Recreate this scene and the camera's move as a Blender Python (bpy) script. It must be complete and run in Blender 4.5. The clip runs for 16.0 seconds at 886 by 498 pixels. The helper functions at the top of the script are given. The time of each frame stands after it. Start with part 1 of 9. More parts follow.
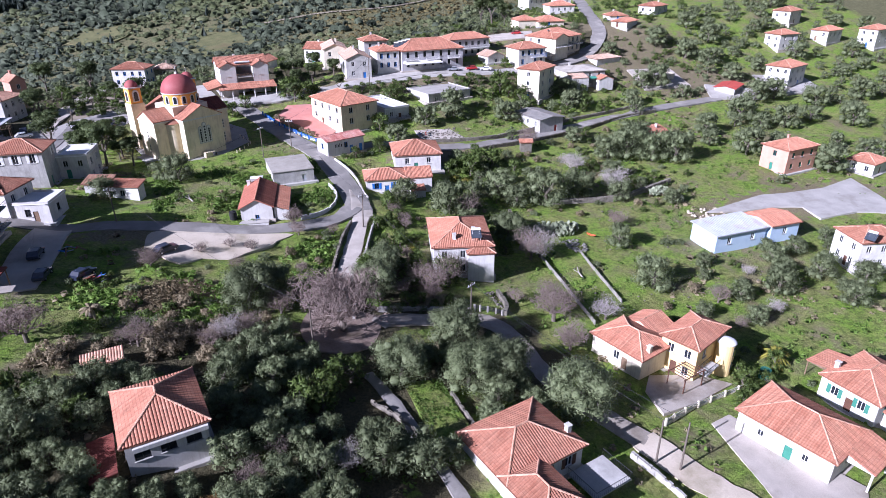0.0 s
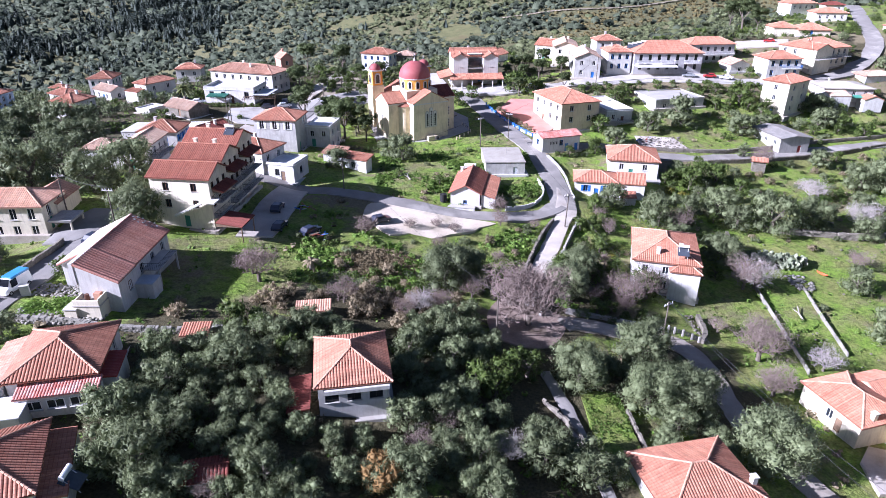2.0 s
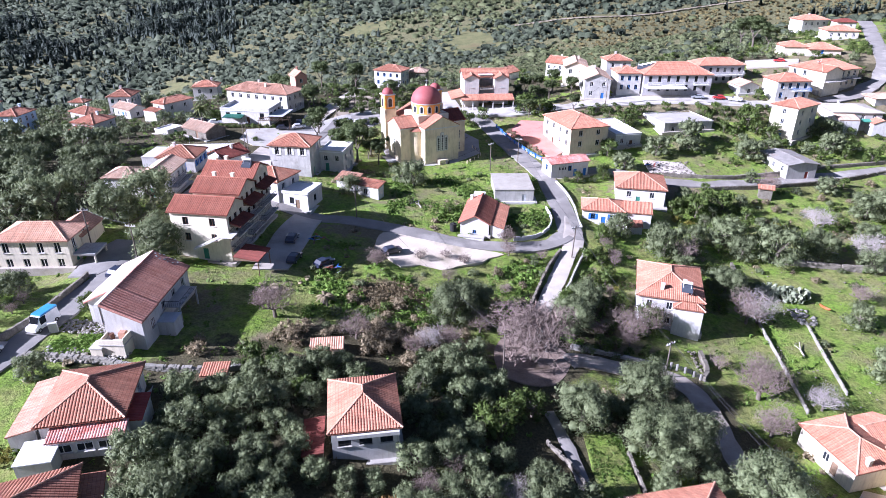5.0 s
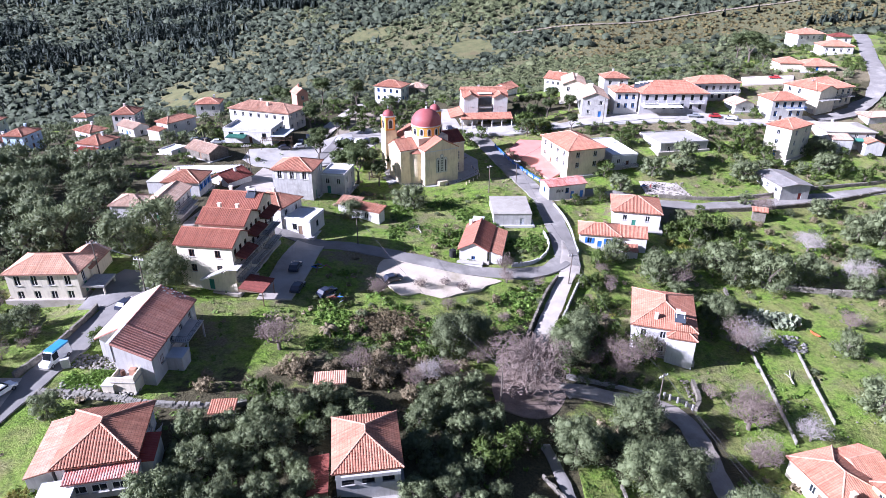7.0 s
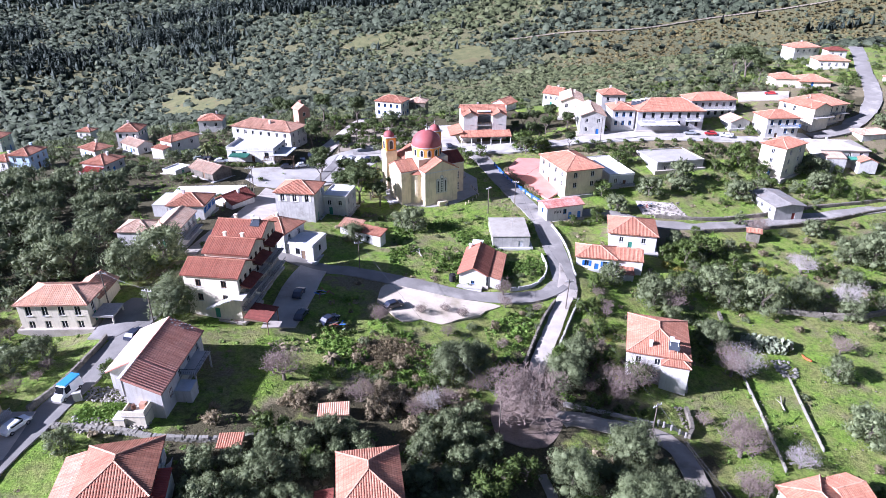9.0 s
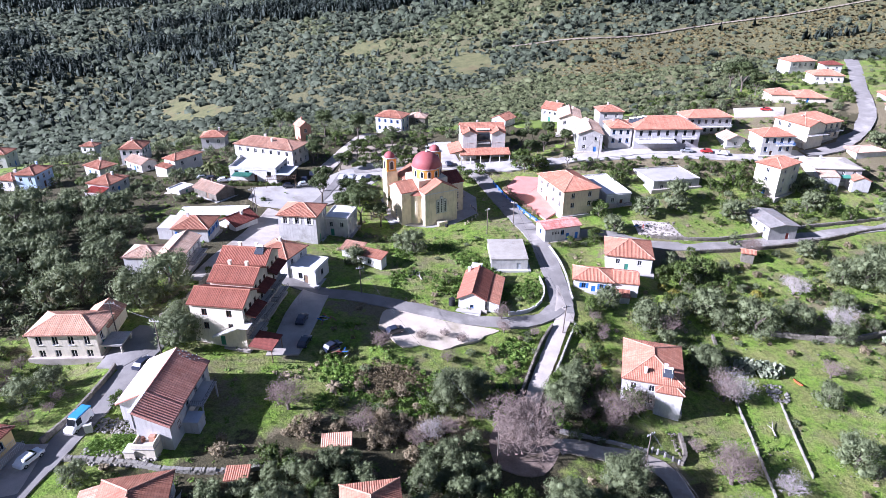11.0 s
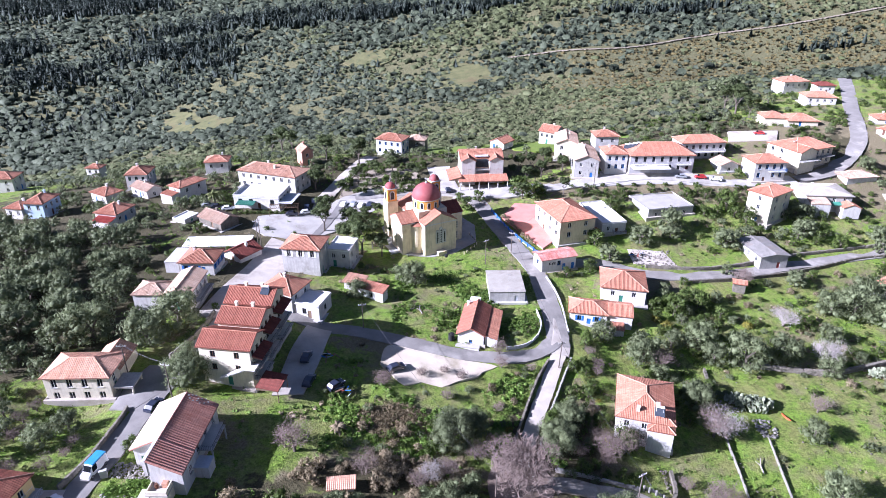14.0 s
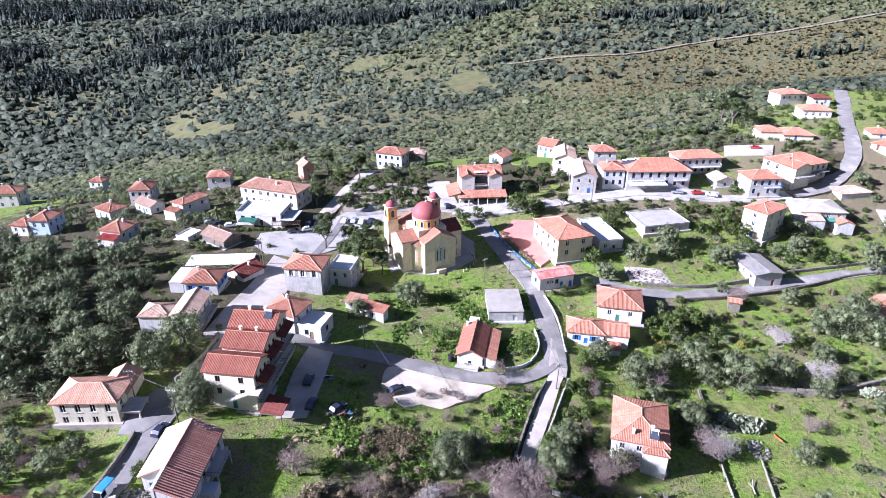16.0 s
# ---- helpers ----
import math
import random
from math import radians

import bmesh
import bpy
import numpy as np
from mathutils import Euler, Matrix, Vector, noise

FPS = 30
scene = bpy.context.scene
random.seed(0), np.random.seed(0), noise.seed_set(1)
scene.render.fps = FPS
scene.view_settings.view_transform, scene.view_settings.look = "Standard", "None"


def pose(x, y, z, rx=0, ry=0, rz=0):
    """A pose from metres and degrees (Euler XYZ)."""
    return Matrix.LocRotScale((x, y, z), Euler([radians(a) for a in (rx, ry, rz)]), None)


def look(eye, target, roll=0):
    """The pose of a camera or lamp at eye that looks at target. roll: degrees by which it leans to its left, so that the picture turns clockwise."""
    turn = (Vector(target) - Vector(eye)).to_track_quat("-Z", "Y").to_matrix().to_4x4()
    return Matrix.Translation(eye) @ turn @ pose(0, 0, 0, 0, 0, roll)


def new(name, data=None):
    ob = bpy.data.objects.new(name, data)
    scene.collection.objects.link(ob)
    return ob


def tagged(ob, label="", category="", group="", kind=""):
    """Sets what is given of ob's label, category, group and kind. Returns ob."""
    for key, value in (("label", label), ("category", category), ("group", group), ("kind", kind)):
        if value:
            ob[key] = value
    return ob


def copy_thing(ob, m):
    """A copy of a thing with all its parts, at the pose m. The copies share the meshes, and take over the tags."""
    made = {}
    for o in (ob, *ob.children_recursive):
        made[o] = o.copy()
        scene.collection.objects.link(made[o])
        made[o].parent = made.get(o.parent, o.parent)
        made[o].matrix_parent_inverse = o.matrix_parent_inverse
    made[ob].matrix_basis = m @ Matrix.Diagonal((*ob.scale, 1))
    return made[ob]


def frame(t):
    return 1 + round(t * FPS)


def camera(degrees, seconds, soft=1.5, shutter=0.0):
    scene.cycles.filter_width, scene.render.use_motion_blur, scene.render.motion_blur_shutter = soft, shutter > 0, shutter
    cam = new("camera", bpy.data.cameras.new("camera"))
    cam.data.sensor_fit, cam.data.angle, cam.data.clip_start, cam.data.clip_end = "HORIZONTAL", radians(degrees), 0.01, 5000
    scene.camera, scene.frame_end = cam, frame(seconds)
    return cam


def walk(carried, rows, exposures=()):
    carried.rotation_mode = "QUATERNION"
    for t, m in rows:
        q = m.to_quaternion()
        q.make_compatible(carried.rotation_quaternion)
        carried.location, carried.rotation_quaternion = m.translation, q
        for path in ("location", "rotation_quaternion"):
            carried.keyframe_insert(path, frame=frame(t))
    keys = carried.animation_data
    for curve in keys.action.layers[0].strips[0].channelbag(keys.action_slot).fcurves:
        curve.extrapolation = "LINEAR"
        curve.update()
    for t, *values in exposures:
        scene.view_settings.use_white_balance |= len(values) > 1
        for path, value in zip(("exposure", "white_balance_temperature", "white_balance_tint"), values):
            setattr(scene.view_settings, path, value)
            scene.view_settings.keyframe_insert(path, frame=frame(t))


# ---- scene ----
cam = camera(70.64, 16.0, 0.68)

PATH = [
    (0, pose(0.00, 0.00, 49.25, 90, 0, -21.128) @ pose(0, 0, 0, -25.647) @ pose(0, 0, 0, 0, 0, -0.376)),
    (0.5, pose(0.08, -0.09, 49.21, 90, 0, -12.157) @ pose(0, 0, 0, -25.687) @ pose(0, 0, 0, 0, 0, -0.213)),
    (1, pose(0.16, -0.22, 49.16, 90, 0, -6.511) @ pose(0, 0, 0, -25.712) @ pose(0, 0, 0, 0, 0, -0.029)),
    (1.5, pose(0.22, -0.32, 49.12, 90, 0, -3.232) @ pose(0, 0, 0, -25.756) @ pose(0, 0, 0, 0, 0, 0.084)),
    (2, pose(0.30, -0.38, 49.09, 90, 0, -1.050) @ pose(0, 0, 0, -25.799) @ pose(0, 0, 0, 0, 0, 0.162)),
    (2.5, pose(0.37, -0.41, 49.28, 90, 0, -0.016) @ pose(0, 0, 0, -25.895) @ pose(0, 0, 0, 0, 0, 0.225)),
    (3, pose(0.39, -0.43, 50.00, 90, 0, -0.000) @ pose(0, 0, 0, -25.892) @ pose(0, 0, 0, 0, 0, 0.248)),
    (3.5, pose(0.39, -0.45, 51.29, 90, 0, 0.004) @ pose(0, 0, 0, -25.867) @ pose(0, 0, 0, 0, 0, 0.250)),
    (4, pose(0.38, -0.50, 52.82, 90, 0, -0.001) @ pose(0, 0, 0, -25.855) @ pose(0, 0, 0, 0, 0, 0.253)),
    (6.5, pose(0.42, -0.82, 60.85, 90, 0, -0.032) @ pose(0, 0, 0, -25.846) @ pose(0, 0, 0, 0, 0, 0.265)),
    (7, pose(0.38, -0.86, 62.42, 90, 0, -0.048) @ pose(0, 0, 0, -25.869) @ pose(0, 0, 0, 0, 0, 0.266)),
    (8, pose(0.34, -0.97, 65.59, 90, 0, -0.068) @ pose(0, 0, 0, -25.886) @ pose(0, 0, 0, 0, 0, 0.264)),
    (9, pose(0.28, -1.09, 68.74, 90, 0, -0.086) @ pose(0, 0, 0, -25.906) @ pose(0, 0, 0, 0, 0, 0.251)),
    (11.5, pose(0.23, -1.36, 76.77, 90, 0, -0.130) @ pose(0, 0, 0, -25.900) @ pose(0, 0, 0, 0, 0, 0.227)),
    (12, pose(0.19, -1.39, 78.39, 90, 0, -0.156) @ pose(0, 0, 0, -25.887) @ pose(0, 0, 0, 0, 0, 0.203)),
    (13, pose(0.13, -1.49, 81.59, 90, 0, -0.174) @ pose(0, 0, 0, -25.877) @ pose(0, 0, 0, 0, 0, 0.197)),
    (14, pose(0.15, -1.60, 84.79, 90, 0, -0.184) @ pose(0, 0, 0, -25.872) @ pose(0, 0, 0, 0, 0, 0.194)),
    (15, pose(0.16, -1.70, 87.90, 90, 0, -0.194) @ pose(0, 0, 0, -25.885) @ pose(0, 0, 0, 0, 0, 0.186)),
    (16, pose(0.16, -1.80, 91.00, 90, 0, -0.212) @ pose(0, 0, 0, -25.896) @ pose(0, 0, 0, 0, 0, 0.178)),
]
walk(cam, PATH, [(0, 1.0, 5250, 30), (2.5, 1.58, 5250, 30), (16, 1.56, 5250, 30)])

# ---- sky, sun, exposure ----
SUN_TO = Vector((-0.87, -0.215, 0.46)).normalized()
world = bpy.data.worlds.new("sky")
scene.world = world
world.use_nodes = True
wn = world.node_tree
sky = wn.nodes.new("ShaderNodeTexSky")
sky.sky_type, sky.sun_disc = "NISHITA", False
sky.sun_elevation = math.asin(SUN_TO.z)
sky.sun_rotation = math.atan2(SUN_TO.x, SUN_TO.y)
bg = wn.nodes["Background"]
bg.inputs["Strength"].default_value = 0.026
wn.links.new(sky.outputs[0], bg.inputs[0])
sun = new("sun", bpy.data.lights.new("sun", "SUN"))
sun.data.energy, sun.data.angle, sun.data.color = 5.0, radians(0.55), (1.0, 0.955, 0.89)
sun.matrix_world = look((0, 0, 300), Vector((0, 0, 300)) - SUN_TO)


# ---- materials ----
def nodes_of(name, rough=0.8, metal=0.0):
    m = bpy.data.materials.new(name)
    m.use_nodes = True
    nt = m.node_tree
    b = nt.nodes["Principled BSDF"]
    b.inputs["Roughness"].default_value, b.inputs["Metallic"].default_value = rough, metal
    b.inputs["Specular IOR Level"].default_value = 0.25
    return m, nt, b


def add(nt, kind, **values):
    n = nt.nodes.new(kind)
    for k, v in values.items():
        n.inputs[k].default_value = v
    return n


def coords(nt, which="Object"):
    return nt.nodes.new("ShaderNodeTexCoord").outputs[which]


def noise_node(nt, vec, scale, detail=4.0, rough=0.55):
    n = add(nt, "ShaderNodeTexNoise", Scale=scale, Detail=detail, Roughness=rough)
    nt.links.new(vec, n.inputs["Vector"])
    return n.outputs["Fac"]


def ramp(nt, fac, stops):
    r = nt.nodes.new("ShaderNodeValToRGB")
    e = r.color_ramp.elements
    while len(e) < len(stops):
        e.new(0.5)
    for el, (p, c) in zip(e, stops):
        el.position, el.color = p, (*c, 1)
    nt.links.new(fac, r.inputs["Fac"])
    return r.outputs["Color"]


def blend(nt, fac, a, b, mode="MIX"):
    m = nt.nodes.new("ShaderNodeMix")
    m.data_type, m.blend_type = "RGBA", mode
    for sock, val in ((m.inputs[0], fac), (m.inputs[6], a), (m.inputs[7], b)):
        if isinstance(val, (int, float)):
            sock.default_value = val
        elif isinstance(val, tuple):
            sock.default_value = (*val, 1)
        else:
            nt.links.new(val, sock)
    return m.outputs[2]


def calc(nt, op, a, b=0.0):
    m = nt.nodes.new("ShaderNodeMath")
    m.operation = op
    for sock, val in zip(m.inputs, (a, b)):
        if isinstance(val, (int, float)):
            sock.default_value = val
        else:
            nt.links.new(val, sock)
    return m.outputs[0]


def relief(nt, b, height, strength, distance):
    n = add(nt, "ShaderNodeBump", Strength=strength, Distance=distance)
    nt.links.new(height, n.inputs["Height"])
    nt.links.new(n.outputs[0], b.inputs["Normal"])


def surface(name, low, high, scale=2.0, fine=25.0, rough=0.8, bump=0.3, dist=0.02, stain=None, metal=0.0, vary=0.0, streak=None):
    """Two scales of noise between two colours, an optional stain colour in patches, fine bump."""
    m, nt, b = nodes_of(name, rough, metal)
    vec = coords(nt)
    big, small = noise_node(nt, vec, scale, 5), noise_node(nt, vec, fine, 3)
    f = calc(nt, "ADD", calc(nt, "MULTIPLY", big, 0.65), calc(nt, "MULTIPLY", small, 0.35))
    col = ramp(nt, f, [(0.32, low), (0.68, high)])
    if stain:
        mask = ramp(nt, noise_node(nt, vec, scale * 0.45, 6, 0.65), [(0.52, (0, 0, 0)), (0.68, (1, 1, 1))])
        col = blend(nt, calc(nt, "MULTIPLY", mask, 0.75), col, stain)
    if streak:
        run = add(nt, "ShaderNodeMapping", Scale=(1.0, 1.0, 0.12))
        nt.links.new(vec, run.inputs["Vector"])
        mask = ramp(nt, noise_node(nt, run.outputs[0], 2.6, 5, 0.6), [(0.5, (0, 0, 0)), (0.74, (1, 1, 1))])
        col = blend(nt, calc(nt, "MULTIPLY", mask, 0.6), col, streak)
    if vary:
        rnd = nt.nodes.new("ShaderNodeObjectInfo").outputs["Random"]
        v = calc(nt, "ADD", calc(nt, "MULTIPLY", rnd, 2 * vary), 1 - vary)
        col = blend(nt, 1.0, col, v, "MULTIPLY")
    nt.links.new(col, b.inputs["Base Color"])
    relief(nt, b, small, bump, dist)
    return m


def tile_material(name, low, high, old):
    """Clay tiles, laid out in metres by the roof's own layout: tone tile by tile, rows that overlap, lichen and soot."""
    m, nt, b = nodes_of(name, 0.75)
    sep = nt.nodes.new("ShaderNodeSeparateXYZ")
    nt.links.new(coords(nt, "UV"), sep.inputs[0])
    u, v = sep.outputs[0], sep.outputs[1]
    cu, cv = calc(nt, "FLOOR", calc(nt, "DIVIDE", u, 0.3)), calc(nt, "FLOOR", calc(nt, "DIVIDE", v, 0.38))
    comb = nt.nodes.new("ShaderNodeCombineXYZ")
    nt.links.new(cu, comb.inputs[0]), nt.links.new(cv, comb.inputs[1])
    wh = nt.nodes.new("ShaderNodeTexWhiteNoise")
    wh.noise_dimensions = "2D"
    nt.links.new(comb.outputs[0], wh.inputs["Vector"])
    rnd = nt.nodes.new("ShaderNodeObjectInfo").outputs["Random"]
    vec = coords(nt)
    tone = calc(nt, "ADD", calc(nt, "MULTIPLY", wh.outputs["Value"], 0.22), calc(nt, "MULTIPLY", noise_node(nt, vec, 0.5, 6), 0.85))
    col = ramp(nt, tone, [(0.25, low), (0.8, high)])
    lane = nt.nodes.new("ShaderNodeTexWhiteNoise")
    lane.noise_dimensions = "1D"
    nt.links.new(cu, lane.inputs["W"])
    col = blend(nt, 1.0, col, calc(nt, "ADD", calc(nt, "MULTIPLY", lane.outputs["Value"], 0.28), 0.84), "MULTIPLY")
    soot = ramp(nt, noise_node(nt, vec, 0.9, 8, 0.7), [(0.5, (0, 0, 0)), (0.72, (1, 1, 1))])
    col = blend(nt, calc(nt, "MULTIPLY", soot, 0.55), col, old)
    col = blend(nt, 1.0, col, calc(nt, "ADD", calc(nt, "MULTIPLY", rnd, 0.3), 0.85), "MULTIPLY")
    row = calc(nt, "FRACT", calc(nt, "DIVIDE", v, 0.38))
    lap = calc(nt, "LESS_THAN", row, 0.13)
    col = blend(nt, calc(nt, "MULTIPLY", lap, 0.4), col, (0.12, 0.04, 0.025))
    nt.links.new(col, b.inputs["Base Color"])
    relief(nt, b, calc(nt, "SUBTRACT", 1.0, row), 0.6, 0.05)
    return m


def leaf_material(name, dark, light, tip, gloss=0.5, rough=(0.4, 0.25)):
    m, nt, b = nodes_of(name, gloss)
    rnd = nt.nodes.new("ShaderNodeObjectInfo").outputs["Random"]
    isl = nt.nodes.new("ShaderNodeNewGeometry").outputs["Random Per Island"]
    vec = coords(nt)
    n = noise_node(nt, vec, 0.9, 6, 0.75)
    f = calc(nt, "ADD", calc(nt, "MULTIPLY", isl, 0.45), calc(nt, "MULTIPLY", n, 0.6))
    col = ramp(nt, f, [(0.2, dark), (0.6, light), (0.95, tip)])
    col = blend(nt, 1.0, col, calc(nt, "ADD", calc(nt, "MULTIPLY", rnd, 0.4), 0.8), "MULTIPLY")
    b.inputs["Specular IOR Level"].default_value = 0.25
    relief(nt, b, n, *rough)
    nt.links.new(col, b.inputs["Base Color"])
    tr = nt.nodes.new("ShaderNodeBsdfTranslucent")
    nt.links.new(col, tr.inputs[0])
    mix = nt.nodes.new("ShaderNodeMixShader")
    mix.inputs[0].default_value = 0.28
    nt.links.new(b.outputs[0], mix.inputs[1]), nt.links.new(tr.outputs[0], mix.inputs[2])
    nt.links.new(mix.outputs[0], nt.nodes["Material Output"].inputs["Surface"])
    return m


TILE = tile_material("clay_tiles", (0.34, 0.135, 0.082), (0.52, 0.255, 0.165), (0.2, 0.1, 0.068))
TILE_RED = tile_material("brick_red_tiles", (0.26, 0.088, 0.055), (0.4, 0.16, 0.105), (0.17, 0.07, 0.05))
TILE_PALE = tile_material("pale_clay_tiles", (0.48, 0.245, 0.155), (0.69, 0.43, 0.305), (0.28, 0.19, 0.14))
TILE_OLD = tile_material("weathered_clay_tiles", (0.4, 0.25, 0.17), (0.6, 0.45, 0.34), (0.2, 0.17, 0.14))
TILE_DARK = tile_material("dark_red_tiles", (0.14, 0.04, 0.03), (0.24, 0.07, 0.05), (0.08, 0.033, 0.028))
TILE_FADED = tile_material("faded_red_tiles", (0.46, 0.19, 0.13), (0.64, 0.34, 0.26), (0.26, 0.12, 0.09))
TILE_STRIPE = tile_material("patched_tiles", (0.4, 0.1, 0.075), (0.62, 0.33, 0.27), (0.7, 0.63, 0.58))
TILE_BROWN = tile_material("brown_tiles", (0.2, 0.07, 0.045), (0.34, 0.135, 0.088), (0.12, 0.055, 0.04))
RIDGES = {"clay_tiles": TILE_PALE, "brown_tiles": TILE_PALE, "brick_red_tiles": TILE}
# roof tiles with strong sun glare mixed into the colour
GLARETILE = surface("glare_pale_tiles", (0.5, 0.385, 0.32), (0.68, 0.57, 0.5), 0.8, 6, 0.9, 0.4, 0.03, (0.42, 0.29, 0.23))
WHITE = surface("white_render", (0.52, 0.505, 0.475), (0.7, 0.69, 0.66), 0.5, 9, 0.85, 0.2, 0.02, (0.47, 0.445, 0.41), vary=0.07, streak=(0.4, 0.37, 0.33))
CREAM = surface("cream_render", (0.64, 0.54, 0.37), (0.78, 0.68, 0.49), 0.5, 9, 0.85, 0.2, 0.02, (0.5, 0.41, 0.27), streak=(0.42, 0.35, 0.25))
YELLOW = surface("yellow_render", (0.7, 0.52, 0.22), (0.82, 0.64, 0.32), 0.5, 9, 0.85, 0.2, 0.02)
IVORY = surface("ivory_render", (0.66, 0.6, 0.46), (0.78, 0.72, 0.58), 0.5, 9, 0.85, 0.2, 0.02, (0.52, 0.47, 0.37), streak=(0.42, 0.37, 0.29))
ORANGE = surface("orange_render", (0.72, 0.34, 0.06), (0.82, 0.43, 0.1), 0.7, 9, 0.8, 0.2, 0.02)
PINK = surface("salmon_render", (0.52, 0.27, 0.19), (0.62, 0.36, 0.27), 0.5, 9, 0.85, 0.2, 0.02)
GREYWALL = surface("grey_render", (0.36, 0.35, 0.33), (0.54, 0.53, 0.5), 0.6, 9, 0.9, 0.3, 0.03, (0.26, 0.25, 0.23), streak=(0.24, 0.23, 0.21))
LILAC = surface("pale_grey_render", (0.4, 0.39, 0.4), (0.56, 0.55, 0.56), 0.5, 9, 0.85, 0.2, 0.02, (0.34, 0.33, 0.33), streak=(0.32, 0.31, 0.31))
BLUEWALL = surface("pale_blue_render", (0.42, 0.55, 0.68), (0.55, 0.67, 0.78), 0.6, 9, 0.85, 0.2, 0.02)
STONE = surface("field_stone", (0.12, 0.108, 0.085), (0.27, 0.245, 0.2), 1.6, 7, 0.95, 0.8, 0.06, (0.08, 0.074, 0.056), vary=0.2)
CONCRETE = surface("concrete", (0.38, 0.37, 0.34), (0.56, 0.55, 0.52), 0.35, 8, 0.9, 0.3, 0.02, (0.28, 0.27, 0.25))
ROOFSCREED = surface("roof_screed", (0.3, 0.278, 0.235), (0.46, 0.43, 0.375), 0.4, 8, 0.9, 0.2, 0.02, (0.22, 0.2, 0.17))
WHITEROOF = surface("white_roof_coat", (0.68, 0.68, 0.67), (0.82, 0.82, 0.81), 0.4, 8, 0.8, 0.1, 0.02, (0.5, 0.5, 0.49))
SLATE = surface("grey_sheet_roof", (0.2, 0.19, 0.175), (0.34, 0.325, 0.3), 0.6, 5, 0.7, 0.2, 0.02, (0.26, 0.21, 0.17))
TIN = surface("galvanised_sheet", (0.42, 0.45, 0.48), (0.62, 0.65, 0.67), 0.5, 6, 0.45, 0.2, 0.02, (0.4, 0.33, 0.28), metal=0.3)
REDSHEET = surface("red_sheet", (0.25, 0.045, 0.035), (0.38, 0.08, 0.06), 0.6, 6, 0.6, 0.2, 0.02)
ASPHALT = surface("worn_asphalt", (0.195, 0.182, 0.165), (0.3, 0.284, 0.26), 0.3, 14, 0.92, 0.4, 0.02, (0.42, 0.395, 0.35))
LANE = surface("dark_lane", (0.17, 0.16, 0.15), (0.28, 0.27, 0.25), 0.3, 12, 0.92, 0.4, 0.02, (0.28, 0.262, 0.235))
PALEROAD = surface("pale_concrete_lane", (0.38, 0.34, 0.29), (0.58, 0.53, 0.465), 0.3, 8, 0.92, 0.4, 0.02, (0.24, 0.205, 0.16))
EARTH = surface("trodden_earth", (0.19, 0.14, 0.11), (0.36, 0.28, 0.225), 0.5, 4, 0.95, 0.5, 0.05, (0.12, 0.095, 0.06))
TRACK = surface("dirt_track", (0.22, 0.185, 0.135), (0.36, 0.31, 0.24), 0.3, 3, 0.95, 0.4, 0.05, (0.14, 0.13, 0.07))
PALESTONE = surface("pale_field_stone", (0.17, 0.16, 0.135), (0.36, 0.345, 0.3), 0.5, 6, 0.95, 0.5, 0.05, (0.22, 0.2, 0.15))
GRAVEL = surface("pale_gravel", (0.5, 0.425, 0.32), (0.7, 0.62, 0.5), 0.25, 6, 0.95, 0.7, 0.05, (0.27, 0.23, 0.14))
DUSTLANE = surface("dusty_lane", (0.27, 0.24, 0.2), (0.44, 0.395, 0.335), 0.5, 9, 0.94, 0.4, 0.02, (0.19, 0.16, 0.12))
PAVING = surface("light_paving", (0.33, 0.315, 0.285), (0.49, 0.47, 0.43), 0.3, 5, 0.85, 0.3, 0.02, (0.26, 0.24, 0.21))
COURT = surface("red_court", (0.5, 0.2, 0.16), (0.62, 0.29, 0.24), 0.3, 7, 0.9, 0.2, 0.02, (0.46, 0.3, 0.26))
DOME = surface("dome_red_paint", (0.28, 0.075, 0.075), (0.37, 0.115, 0.11), 0.4, 8, 0.6, 0.1, 0.02, (0.4, 0.16, 0.15))
WOOD = surface("weathered_wood", (0.14, 0.09, 0.055), (0.26, 0.18, 0.12), 2.5, 20, 0.85, 0.4, 0.02)
BARK = surface("olive_bark", (0.09, 0.075, 0.06), (0.2, 0.17, 0.14), 3.0, 18, 0.95, 0.8, 0.03)
TWIG = surface("bare_twigs", (0.15, 0.115, 0.095), (0.28, 0.222, 0.19), 1.0, 12, 0.95, 0.4, 0.02, vary=0.15)
DEADWOOD = surface("bleached_wood", (0.3, 0.27, 0.245), (0.46, 0.42, 0.385), 1.0, 12, 0.95, 0.4, 0.02)
BLUEPAINT = surface("blue_paint", (0.03, 0.13, 0.42), (0.05, 0.2, 0.55), 1.0, 15, 0.5, 0.1, 0.01)
GREENPAINT = surface("green_paint", (0.04, 0.17, 0.12), (0.07, 0.25, 0.18), 1.0, 15, 0.5, 0.1, 0.01)
BROWNPAINT = surface("brown_paint", (0.09, 0.045, 0.03), (0.15, 0.075, 0.05), 1.0, 15, 0.6, 0.1, 0.01)
GREYPAINT = surface("grey_paint", (0.4, 0.42, 0.44), (0.52, 0.54, 0.56), 1.0, 15, 0.6, 0.1, 0.01)
FRAMEWHITE = surface("white_frame_paint", (0.68, 0.68, 0.66), (0.8, 0.8, 0.78), 2.0, 20, 0.5, 0.1, 0.01)
IRON = surface("dark_iron", (0.03, 0.03, 0.032), (0.07, 0.07, 0.075), 3.0, 20, 0.5, 0.1, 0.01, metal=0.6)
RUBBER = surface("rubber", (0.015, 0.015, 0.015), (0.035, 0.035, 0.035), 3.0, 20, 0.85, 0.1, 0.01)
